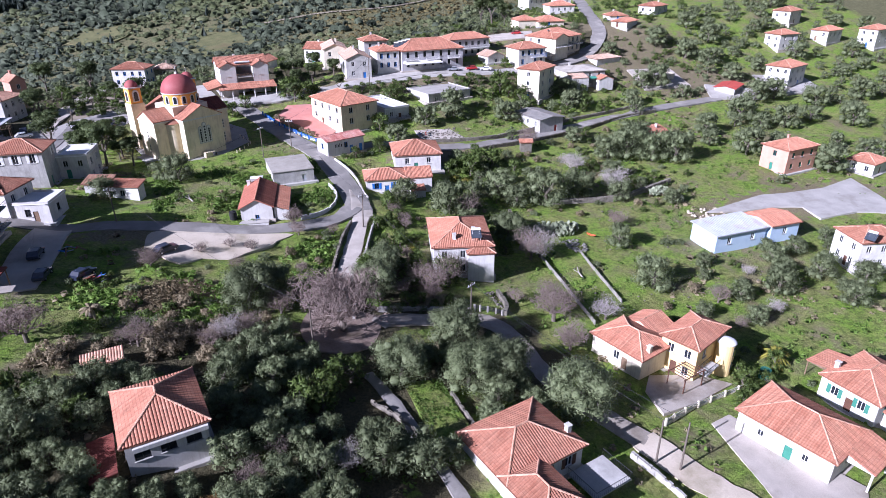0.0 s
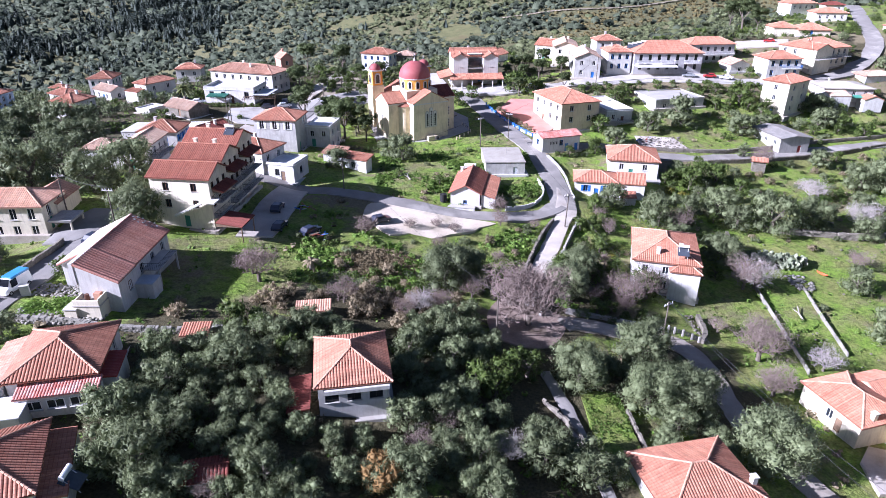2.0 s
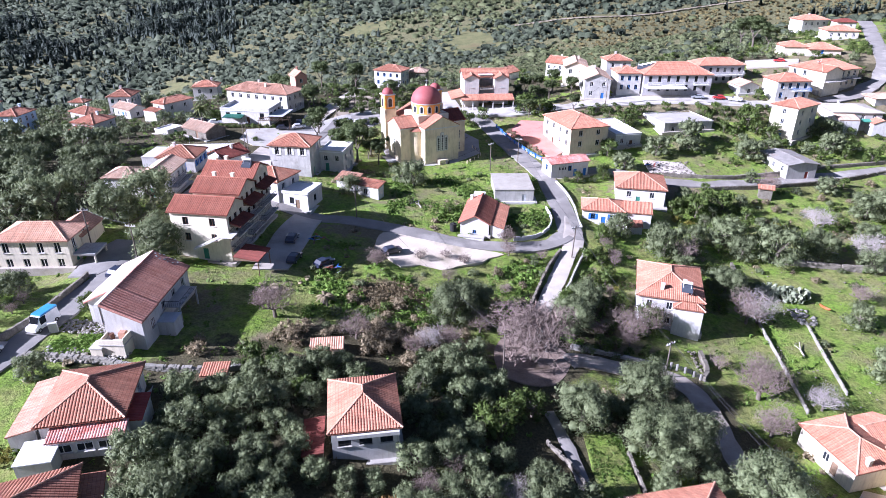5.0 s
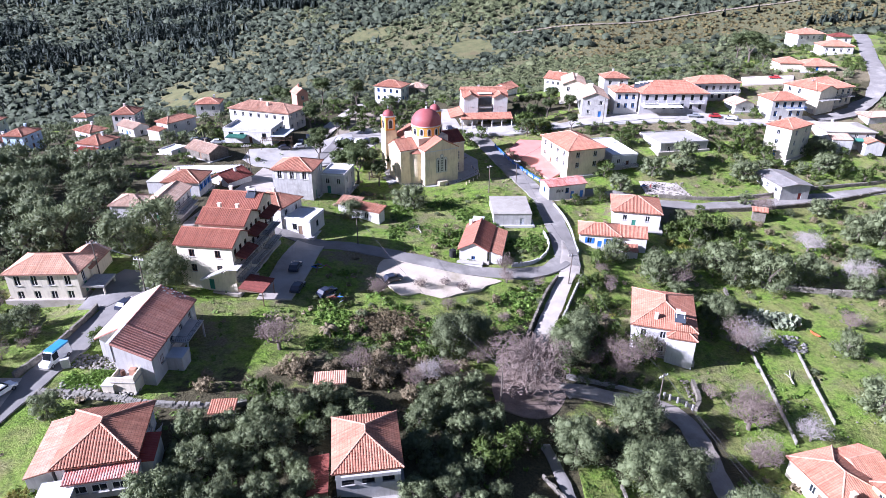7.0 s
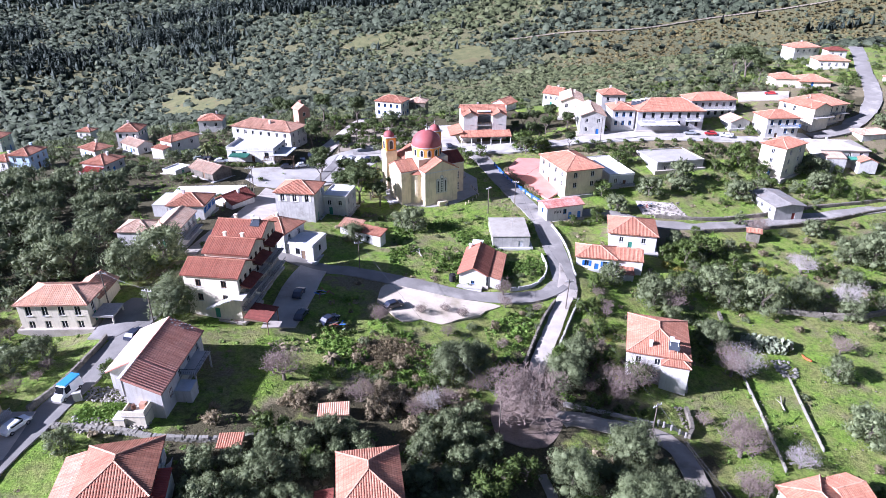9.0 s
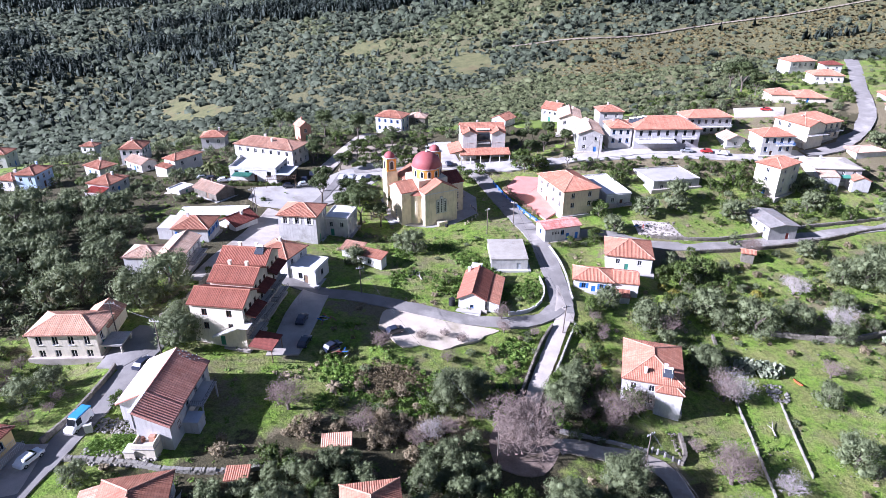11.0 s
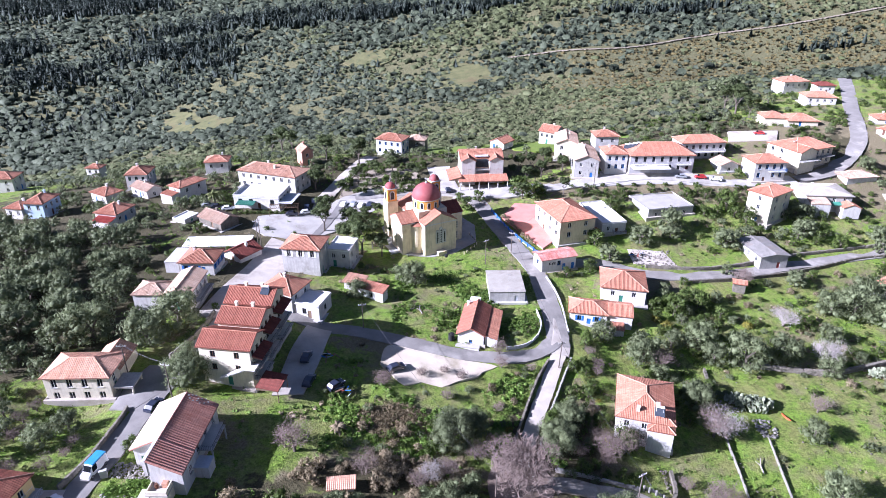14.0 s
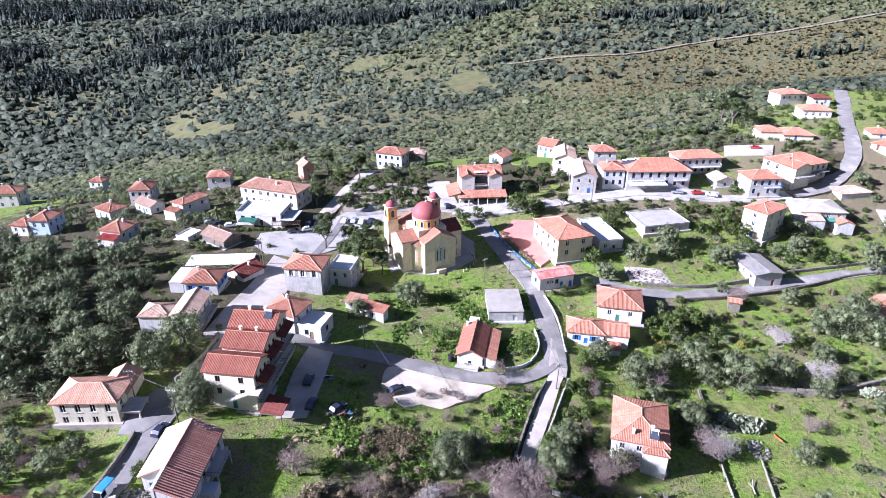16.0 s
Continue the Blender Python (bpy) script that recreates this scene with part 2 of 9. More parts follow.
CHROME = surface("steel", (0.5, 0.5, 0.5), (0.65, 0.65, 0.65), 3.0, 20, 0.3, 0.05, 0.01, metal=1.0)


def plain(name, colour, rough, metal=0.0, coat=0.0):
    m, nt, b = nodes_of(name, rough, metal)
    vec = coords(nt)
    c2 = tuple(min(1, k * 1.2 + 0.01) for k in colour)
    nt.links.new(ramp(nt, noise_node(nt, vec, 1.3, 4), [(0.35, colour), (0.7, c2)]), b.inputs["Base Color"])
    b.inputs["Coat Weight"].default_value = coat
    b.inputs["Specular IOR Level"].default_value = 0.5
    return m


PANE = plain("window_glass", (0.018, 0.022, 0.028), 0.08)
PV = plain("solar_glass", (0.05, 0.06, 0.075), 0.25)
CARWHITE = plain("white_car_paint", (0.75, 0.76, 0.77), 0.35, 0, 0.6)
CARBLUE = plain("blue_car_paint", (0.05, 0.25, 0.5), 0.35, 0, 0.6)
CARDARK = plain("dark_car_paint", (0.02, 0.025, 0.045), 0.3, 0, 0.6)
CARRED = plain("red_car_paint", (0.4, 0.03, 0.03), 0.35, 0, 0.6)
CARSILVER = plain("silver_car_paint", (0.4, 0.42, 0.44), 0.35, 0.4, 0.6)

OLIVE = leaf_material("olive_leaves", (0.096, 0.118, 0.054), (0.186, 0.22, 0.108), (0.268, 0.305, 0.168), 0.6)
CITRUS = leaf_material("citrus_leaves", (0.04, 0.065, 0.014), (0.105, 0.15, 0.035), (0.2, 0.25, 0.07), 0.5)
PINE = leaf_material("pine_needles", (0.04, 0.058, 0.022), (0.095, 0.125, 0.045), (0.18, 0.215, 0.09), 0.6)
YELLOWLEAF = leaf_material("yellowing_leaves", (0.1, 0.1, 0.02), (0.3, 0.28, 0.05), (0.5, 0.42, 0.08), 0.6)
SCRUB = leaf_material("hill_scrub", (0.045, 0.058, 0.034), (0.092, 0.112, 0.069), (0.15, 0.172, 0.113), 0.7, (0.7, 0.6))
PALESCRUB = leaf_material("pale_scrub", (0.068, 0.084, 0.033), (0.131, 0.15, 0.067), (0.2, 0.216, 0.117), 0.7, (0.7, 0.6))
HEATH = leaf_material("brown_heath", (0.09, 0.075, 0.03), (0.15, 0.126, 0.05), (0.225, 0.19, 0.086), 0.8, (0.8, 0.7))
DRYGRASS = leaf_material("dry_grass", (0.15, 0.115, 0.06), (0.27, 0.22, 0.125), (0.38, 0.32, 0.2), 0.8)
# bluer than real needles: distance haze is mixed into these colours
CYPRESS = leaf_material("cypress_needles", (0.028, 0.04, 0.031), (0.056, 0.075, 0.058), (0.095, 0.117, 0.09), 0.7)
WEED = leaf_material("green_weeds", (0.08, 0.14, 0.02), (0.155, 0.255, 0.042), (0.27, 0.37, 0.095), 0.6)
DRYWEED = leaf_material("dry_brush", (0.17, 0.14, 0.085), (0.32, 0.265, 0.165), (0.44, 0.375, 0.25), 0.9)
RUSTLEAF = leaf_material("rusty_leaves", (0.2, 0.12, 0.04), (0.36, 0.23, 0.09), (0.5, 0.36, 0.17), 0.8)
CACTUS = leaf_material("cactus_pads", (0.2, 0.24, 0.14), (0.38, 0.42, 0.28), (0.56, 0.58, 0.44), 0.6)


def ground_material():
    """Spring meadow with dry and bare patches, leaf litter under the groves and stony scrubland on the hill."""
    m, nt, b = nodes_of("meadow_ground", 0.95)
    vec = coords(nt)
    fine, mid, big = noise_node(nt, vec, 3.0, 6, 0.7), noise_node(nt, vec, 0.16, 6, 0.62), noise_node(nt, vec, 0.035, 4)
    tuft = noise_node(nt, vec, 0.55, 5, 0.65)
    clump = noise_node(nt, vec, 1.1, 4, 0.6)
    hue = noise_node(nt, vec, 0.22, 5, 0.6)
    lush = ramp(nt, fine, [(0.25, (0.07, 0.118, 0.012)), (0.5, (0.178, 0.292, 0.034)), (0.8, (0.32, 0.42, 0.085))])
    sere = ramp(nt, fine, [(0.25, (0.11, 0.12, 0.034)), (0.5, (0.235, 0.25, 0.075)), (0.8, (0.38, 0.375, 0.15))])
    grass = blend(nt, ramp(nt, hue, [(0.4, (0, 0, 0)), (0.62, (1, 1, 1))]), lush, sere)
    rank = ramp(nt, fine, [(0.3, (0.035, 0.05, 0.012)), (0.7, (0.1, 0.125, 0.03))])
    dry = ramp(nt, fine, [(0.3, (0.12, 0.1, 0.055)), (0.7, (0.28, 0.24, 0.145))])
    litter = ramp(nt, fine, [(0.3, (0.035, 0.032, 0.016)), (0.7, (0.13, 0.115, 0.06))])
    hill = ramp(nt, noise_node(nt, vec, 0.9, 5, 0.65), [(0.32, (0.075, 0.08, 0.033)), (0.6, (0.16, 0.152, 0.074)), (0.8, (0.3, 0.275, 0.19))])
    grass = blend(nt, calc(nt, "MULTIPLY", ramp(nt, clump, [(0.46, (0, 0, 0)), (0.6, (1, 1, 1))]), 0.45), grass, rank)
    m0 = ramp(nt, calc(nt, "ADD", calc(nt, "MULTIPLY", tuft, 0.7), calc(nt, "MULTIPLY", big, 0.3)), [(0.5, (0, 0, 0)), (0.6, (1, 1, 1))])
    m1 = ramp(nt, calc(nt, "ADD", calc(nt, "MULTIPLY", mid, 0.7), calc(nt, "MULTIPLY", big, 0.3)), [(0.5, (0, 0, 0)), (0.64, (1, 1, 1))])
    col = blend(nt, m1, blend(nt, calc(nt, "MULTIPLY", m0, 0.35), grass, rank), dry)
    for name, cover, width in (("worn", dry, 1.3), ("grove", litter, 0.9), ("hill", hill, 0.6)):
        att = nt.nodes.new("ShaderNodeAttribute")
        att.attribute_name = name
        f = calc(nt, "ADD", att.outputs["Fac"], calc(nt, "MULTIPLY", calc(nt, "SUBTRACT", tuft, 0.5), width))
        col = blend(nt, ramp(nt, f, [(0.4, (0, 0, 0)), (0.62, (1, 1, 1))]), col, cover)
    nt.links.new(col, b.inputs["Base Color"])
    relief(nt, b, calc(nt, "ADD", fine, clump), 1.0, 0.3)
    return m


GROUND = ground_material()
FIELD = surface("terraced_meadow", (0.075, 0.085, 0.032), (0.185, 0.18, 0.08), 0.12, 1.0, 0.95, 0.6, 0.3, (0.15, 0.115, 0.06))
TURF = surface("bright_turf", (0.1, 0.155, 0.022), (0.18, 0.24, 0.045), 0.1, 2.0, 0.95, 0.6, 0.15)


# ---- mesh helpers ----
def from_lists(name, verts, faces, material, uvs=None, smooth=False):
    me = bpy.data.meshes.new(name)
    me.from_pydata([tuple(v) for v in verts], [], faces)
    if uvs:
        layer = me.uv_layers.new(name="layout")
        flat = [c for f in uvs for uv in f for c in uv]
        layer.data.foreach_set("uv", flat)
    me.materials.append(material)
    if smooth:
        me.polygons.foreach_set("use_smooth", [True] * len(me.polygons))
    me.update()
    return me


def from_arrays(name, verts, faces, material, normals=None):
    """A mesh from numpy arrays of corners and of triangles or quads."""
    me = bpy.data.meshes.new(name)
    n, k = faces.shape
    me.vertices.add(len(verts))
    me.vertices.foreach_set("co", np.ascontiguousarray(verts, dtype=np.float32).ravel())
    me.loops.add(n * k)
    me.loops.foreach_set("vertex_index", np.ascontiguousarray(faces, dtype=np.int32).ravel())
    me.polygons.add(n)
    me.polygons.foreach_set("loop_start", np.arange(0, n * k, k, dtype=np.int32))
    me.polygons.foreach_set("loop_total", np.full(n, k, dtype=np.int32))
    me.materials.append(material)
    me.update(calc_edges=True)
    if normals is not None:
        me.polygons.foreach_set("use_smooth", np.ones(len(faces), dtype=bool))
        me.normals_split_custom_set_from_vertices(normals)
    return me


def child(name, me, parent, m=None, label=""):
    ob = new(name, me)
    ob.parent = parent
    if m is not None:
        ob.matrix_local = m
    if label:
        ob["label"] = label
    return ob


def mesh_of(name, bm, material, smooth=False):
    me = bpy.data.meshes.new(name)
    bm.to_mesh(me)
    bm.free()
    me.materials.append(material)
    if smooth:
        me.polygons.foreach_set("use_smooth", [True] * len(me.polygons))
    return me


def box(bm, x0, y0, z0, x1, y1, z1, bevel=0.0):
    r = bmesh.ops.create_cube(bm, size=1.0)
    vs = r["verts"]
    for v in vs:
        v.co = Vector(((x0 + x1) / 2 + v.co.x * (x1 - x0), (y0 + y1) / 2 + v.co.y * (y1 - y0), (z0 + z1) / 2 + v.co.z * (z1 - z0)))
    if bevel:
        es = list({e for v in vs for e in v.link_edges})
        bmesh.ops.bevel(bm, geom=es, offset=bevel, segments=2, affect="EDGES")
    return bm


def tube(bm, a, b, r0, r1, sides=8):
    a, b = Vector(a), Vector(b)
    d = (b - a).normalized()
    s = d.orthogonal().normalized()
    t = d.cross(s)
    rings = []
    for p, r in ((a, r0), (b, r1)):
        rings.append([bm.verts.new(p + r * (math.cos(k * math.tau / sides) * s + math.sin(k * math.tau / sides) * t)) for k in range(sides)])
    for k in range(sides):
        bm.faces.new((rings[0][k], rings[0][(k + 1) % sides], rings[1][(k + 1) % sides], rings[1][k]))
    bm.faces.new(rings[0][::-1]), bm.faces.new(rings[1])


def part(name, bm, material, parent, label="", m=None, smooth=False):
    return child(name, mesh_of(name, bm, material, smooth), parent, m, label)


def empty(name, m, label, category, group="", kind=""):
    ob = new(name)
    ob.matrix_world = m
    return tagged(ob, label, category, group, kind)


# ---- the lie of the land ----
LAND_X = [-1500, -420, -150, -70, -20, 25, 70, 130, 260, 1500]
LAND_Y = [-300, 60, 95, 130, 165, 205, 245, 340, 520, 800, 2000]
LAND_Z = [
    [-136, -22.4, -5.6, -2.9, -2.4, -3, -5.2, -9.9, -22.2, -141.6],
    [-144.7, -9.6, 6.1, 6.4, 3.1, -4.8, -9.7, -10.2, -11.2, -26.9],
    [-145, -9.5, 7, 7.7, 2.3, -4.4, -8.3, -8.6, -8.9, -15.8],
    [-144.7, -10.7, 6.7, 7.6, 3.6, 0.1, -5, -6.1, -5.3, -4.6],
    [-143.6, -13.6, 4.9, 5.5, 1.9, 1.6, 0.3, -2.4, -0.6, 6.7],
    [-141.1, -19.3, 0.9, 4.5, 3.5, 5.3, 6.5, 5.8, 8.3, 19.5],
    [-137, -28.4, -4.4, 5.7, 6.3, 9.4, 11.1, 16.6, 21.9, 32.4],
    [-123.5, -59.5, -33.5, -17.2, -14.6, -9.5, -1.5, 13.5, 25.1, 64.4],
    [-91.6, -104.3, -48.9, -34.1, -26.8, -21.7, -17.3, -10.5, -5.4, 120.9],
    [-35, -46, -8.4, -0.5, 5.9, 12.9, 20.6, 29.2, 28.2, 158.2],
    [91.5, 181.1, 186.6, 184.4, 181.2, 177, 171.8, 164.7, 151.9, 110.6],
]


def weights(knots, at):
    """Smooth cubic weights of the knots at the given places."""
    knots = np.array(knots, float)
    at = np.clip(np.asarray(at, float), knots[0], knots[-1])
    n = len(knots)
    w = np.zeros((at.size, n))
    i = np.clip(np.searchsorted(knots, at) - 1, 0, n - 2)
    h = knots[i + 1] - knots[i]
    t = (at - knots[i]) / h
    r = np.arange(at.size)
    np.add.at(w, (r, i), 2 * t**3 - 3 * t**2 + 1)
    np.add.at(w, (r, i + 1), -2 * t**3 + 3 * t**2)
    for k, s in ((i, (t**3 - 2 * t**2 + t) * h), (i + 1, (t**3 - t**2) * h)):
        a, b = np.maximum(k - 1, 0), np.minimum(k + 1, n - 1)
        d = knots[b] - knots[a]
        np.add.at(w, (r, b), s / d)
        np.add.at(w, (r, a), -s / d)
    return w


HEIGHTS = np.array(LAND_Z)


# small terraces cut below some houses
DIPS = [(39, 132.5, 8, 5, -2.3), (17, 138.5, 7, 5, -1.2), (-27, 124, 6, 5, -1.4), (-17, 136, 7, 5, -1.0), (6, 120, 6, 4, -0.6), (90, 210, 60, 20, 2.2), (0, 208, 50, 18, 1.9), (-60, 195, 35, 16, 1.9), (-70, 91.0, 9, 6, -3.1)]


def heights(x, y):
    x, y = np.atleast_1d(np.asarray(x, float)), np.atleast_1d(np.asarray(y, float))
    z = np.einsum("ij,jk,ik->i", weights(LAND_Y, y), HEIGHTS, weights(LAND_X, x))
    for cx, cy, rx, ry, dz in DIPS:
        z = z + dz * np.exp(-(((x - cx) / rx) ** 2 + ((y - cy) / ry) ** 2))
    return z


def land(x, y):
    return float(heights(x, y)[0])


def axis(parts):
    out = []
    for a, b, step in parts:
        out += list(np.arange(a, b, step))
    return np.array(out + [parts[-1][1]])


GX = axis([(-3000, -700, 230), (-700, -180, 20), (-180, 260, 2.2), (260, 700, 20), (700, 3000, 230)])
GY = axis([(-1500, -20, 185), (-20, 290, 2.2), (290, 1100, 15), (1100, 4000, 290)])
gxx, gyy = np.meshgrid(GX, GY)
gz = heights(gxx.ravel(), gyy.ravel())
gz += 0.22 * np.sin(gxx.ravel() * 0.31 + 1.7 * np.sin(gyy.ravel() * 0.17)) * np.sin(gyy.ravel() * 0.27 + 1.3 * np.cos(gxx.ravel() * 0.21)) - 0.06
nx_, ny_ = len(GX), len(GY)
idx = np.arange(nx_ * ny_).reshape(ny_, nx_)
quads = np.stack([idx[:-1, :-1], idx[:-1, 1:], idx[1:, 1:], idx[1:, :-1]], -1).reshape(-1, 4)
ground = new("ground", from_arrays("ground", np.stack([gxx.ravel(), gyy.ravel(), gz], -1), quads, GROUND))
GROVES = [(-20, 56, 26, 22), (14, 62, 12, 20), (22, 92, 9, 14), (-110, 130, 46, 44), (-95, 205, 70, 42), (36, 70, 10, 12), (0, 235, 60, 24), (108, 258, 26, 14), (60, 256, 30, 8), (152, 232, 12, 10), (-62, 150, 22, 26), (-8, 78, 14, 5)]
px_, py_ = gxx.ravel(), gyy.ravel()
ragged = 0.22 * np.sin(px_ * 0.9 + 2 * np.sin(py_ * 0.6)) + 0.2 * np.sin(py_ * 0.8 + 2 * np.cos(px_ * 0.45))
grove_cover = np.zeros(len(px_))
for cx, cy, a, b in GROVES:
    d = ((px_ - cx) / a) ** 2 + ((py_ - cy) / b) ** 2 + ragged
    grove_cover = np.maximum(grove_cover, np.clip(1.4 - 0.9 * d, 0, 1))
edge = np.interp(px_, [-300, -160, -60, 0, 60, 110, 150, 200, 260], [215, 255, 250, 278, 270, 262, 300, 330, 300])
hill_cover = np.where((np.abs(px_) > 300) | (py_ < -20), 1.0, np.clip(0.5 + (py_ - edge) / 14 + ragged, 0, 1))
worn_cover = np.zeros(len(px_))
for cx, cy, a, b in ((152, 226, 46, 40), (75, 206, 55, 12), (-55, 188, 34, 26), (-52, 150, 18, 34), (178, 190, 26, 18), (135, 104, 34, 9), (-95, 200, 40, 26), (0, 205, 30, 10), (56, 152, 14, 8), (30, 96, 5, 16), (-5, 82, 16, 5), (-12, 118, 16, 4)):
    worn_cover = np.maximum(worn_cover, np.clip(0.95 - 0.55 * (((px_ - cx) / a) ** 2 + ((py_ - cy) / b) ** 2) + 0.5 * ragged, 0, 1))
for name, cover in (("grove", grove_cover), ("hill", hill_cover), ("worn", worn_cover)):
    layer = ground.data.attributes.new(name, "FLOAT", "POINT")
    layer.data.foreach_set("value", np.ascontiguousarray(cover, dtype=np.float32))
ground.data.polygons.foreach_set("use_smooth", [True] * len(ground.data.polygons))
tagged(ground, "green meadow and stony hillside around the village", "ground", kind="structure")


# ---- roads, lots and paved places ----
def resample(pts, step=1.5):
    pts = [Vector((*p, 0)) for p in pts]
    n = len(pts)
    out = []
    for i in range(n - 1):
        p0, p1, p2, p3 = pts[max(i - 1, 0)], pts[i], pts[i + 1], pts[min(i + 2, n - 1)]
        k = max(2, int((p2 - p1).length / step))
        for j in range(k):
            t = j / k
            out.append(0.5 * (2 * p1 + (p2 - p0) * t + (2 * p0 - 5 * p1 + 4 * p2 - p3) * t * t + (3 * p1 - p0 - 3 * p2 + p3) * t**3))
    return out + [pts[-1]]


ROAD_LINES = []


def ribbon(name, pts, width, material, label, lift=0.22, wobble=0.15, thick=0.5):
    """A road laid over the land, with a slab's thickness and slightly uneven edges."""
    rng = random.Random(name + str(pts[0]))
    line = resample(pts)
    ROAD_LINES.append((np.array([(p.x, p.y) for p in line]), width / 2))
    verts, faces = [], []
    cols = 5
    for i, p in enumerate(line):
        d = (line[min(i + 1, len(line) - 1)] - line[max(i - 1, 0)]).normalized()
        s = Vector((-d.y, d.x, 0))
        zc = land(p.x, p.y)
        for c in range(cols):
            f = c / (cols - 1) - 0.5
            q = p + s * (f * width + (rng.uniform(-wobble, wobble) if c in (0, cols - 1) else 0))
            z = 0.5 * zc + 0.5 * land(q.x, q.y) + lift
            verts.append((q.x, q.y, z - (0.04 if c in (0, cols - 1) else 0)))
        a, b = verts[-cols], verts[-1]
        verts += [(a[0], a[1], a[2] - thick), (b[0], b[1], b[2] - thick)]
    row = cols + 2
    for i in range(len(line) - 1):
        o, q = i * row, (i + 1) * row
        for c in range(cols - 1):
            faces.append((o + c, q + c, q + c + 1, o + c + 1))
        faces.append((o + cols, q + cols, q, o))
        faces.append((o + cols - 1, q + cols - 1, q + cols + 1, o + cols + 1))
    ob = new(name, from_lists(name, verts, faces, material))
    return tagged(ob, label, "road", kind="structure")


def patch(name, pts, material, label, lift=0.2, category="pavement", level=None, step=1.6, sharp=False):
    """A paved or bare area with a rounded outline, laid over the land."""
    c = Vector((sum(p[0] for p in pts) / len(pts), sum(p[1] for p in pts) / len(pts)))
    ring = resample(list(pts) + [pts[0]], step)[:-1]
    if sharp:
        ring = [Vector((*p, 0)).lerp(Vector((*q, 0)), k / 4) for p, q in zip(pts, list(pts[1:]) + [pts[0]]) for k in range(4)]
    n, verts, faces = len(ring), [], []
    rings = 6
    for k in range(rings, 0, -1):
        for p in ring:
            f = k / rings
            x, y = c.x + (p.x - c.x) * f, c.y + (p.y - c.y) * f
            verts.append((x, y, (land(x, y) if level is None else level) + lift - (0.03 if k == rings else 0)))
    verts.append((c.x, c.y, (land(c.x, c.y) if level is None else level) + lift))
    for k in range(rings - 1):
        for i in range(n):
            j = (i + 1) % n
            faces.append((k * n + i, k * n + j, (k + 1) * n + j, (k + 1) * n + i))
    for i in range(n):
        faces.append(((rings - 1) * n + i, (rings - 1) * n + (i + 1) % n, rings * n))
    o = len(verts)
    verts += [(p.x, p.y, verts[i][2] - 0.6) for i, p in enumerate(ring)]
    for i in range(n):
        j = (i + 1) % n
        faces.append((o + i, o + j, j, i))
    ob = new(name, from_lists(name, verts, faces, material))
    ROAD_LINES.append((np.array([(p.x + (c.x - p.x) * f, p.y + (c.y - p.y) * f) for p in ring for f in (0, 0.35, 0.7, 1.0)]), 2.2))
    return tagged(ob, label, category, kind="structure")

ribbon("road", [(28.3, 122), (28.8, 133), (28.2, 143), (27, 157), (22.3, 172), (16.7, 187.5), (12, 199), (4, 206), (-12, 207), (-30, 203)], 5.4, ASPHALT, "worn grey asphalt village street beside the church")
ribbon("road", [(28.5, 158), (45, 162.5), (57, 158), (70, 157.3), (88, 160), (112, 167), (142, 173.5), (175, 176)], 4.2, ASPHALT, "narrow grey asphalt road along the terrace wall")
ribbon("road", [(-44, 128), (-28, 124.4), (-18.8, 121.8), (-10.5, 119.8), (1.5, 117.4), (13.4, 116.7), (22, 119), (27.5, 124)], 4.0, ASPHALT, "narrow grey asphalt lane past the gravel lot")
ribbon("road", [(15.2, 86.6), (19.1, 98), (23.8, 109.5), (27.8, 119.5)], 3.2, PALEROAD, "pale concrete lane climbing between garden walls")
ribbon("road", [(-60.5, 40), (-59.6, 60), (-58.4, 67.7), (-57.3, 74), (-56.2, 81), (-55.7, 88.3), (-54.6, 97), (-53.3, 106.6), (-50.8, 118), (-49.8, 132), (-49.2, 143), (-46.3, 159), (-41, 172), (-36, 190), (-34, 200)], 4.4, LANE, "grey asphalt lane with patched edges between houses", wobble=0.12)
ribbon("road", [(20.4, 82.2), (23.0, 83.0), (29.4, 82), (36.4, 81), (39.6, 78.0), (40.5, 72), (40.4, 64.5), (42.4, 56), (46, 47.5)], 3.6, DUSTLANE, "pale dusty concrete lane beside garden fences")
ribbon("road", [(45.8, 48.2), (48, 40.5), (51, 34), (56, 24)], 4.4, GRAVEL, "sunlit dusty beige lane between white houses", wobble=0.25)
ribbon("road", [(210, 330), (196, 303), (179, 270), (170, 250), (160, 232), (143, 217.5), (128, 213)], 6.0, ASPHALT, "grey concrete street climbing past the upper houses", wobble=0.15)
ribbon("road", [(127, 212.7), (110, 209.5), (92, 211), (75, 213), (58, 211), (40, 207), (22, 203), (8, 205)], 6.0, PAVING, "wide pale street in front of the hotel", wobble=0.2)
ribbon("road", [(60, 604), (95.5, 605), (170, 607), (250, 641), (338, 650), (429, 669), (520, 690), (620, 720)], 2.8, TRACK, "pale dirt track across the far hillside", lift=1.2, wobble=0.8)
ribbon("road", [(-29, 250), (-33, 234), (-36.6, 220), (-40.2, 202), (-40.5, 190)], 5.2, PALEROAD, "pale street rising behind the square")
patch("lane_mouth", [(25.6, 119.4), (30.2, 119.2), (31.2, 123), (30.7, 128), (30.4, 133.5), (28.6, 133.5), (27.6, 127.5)], PALEROAD, "dusty pale mouth of the climbing lane", lift=0.27, sharp=True)
patch("gravel_lot", [(-13.2, 110.7), (-12.0, 117.2), (-5.1, 116.4), (2.7, 114.9), (9.1, 114.3), (12.9, 113.6), (9.4, 111.4), (8.3, 109.9), (3.6, 107.6), (0.3, 105.4), (-3.9, 106.3), (-7.6, 104.8), (-10.6, 107.8)], GRAVEL, "pale bare gravel parking lot beside the lane", lift=0.27)
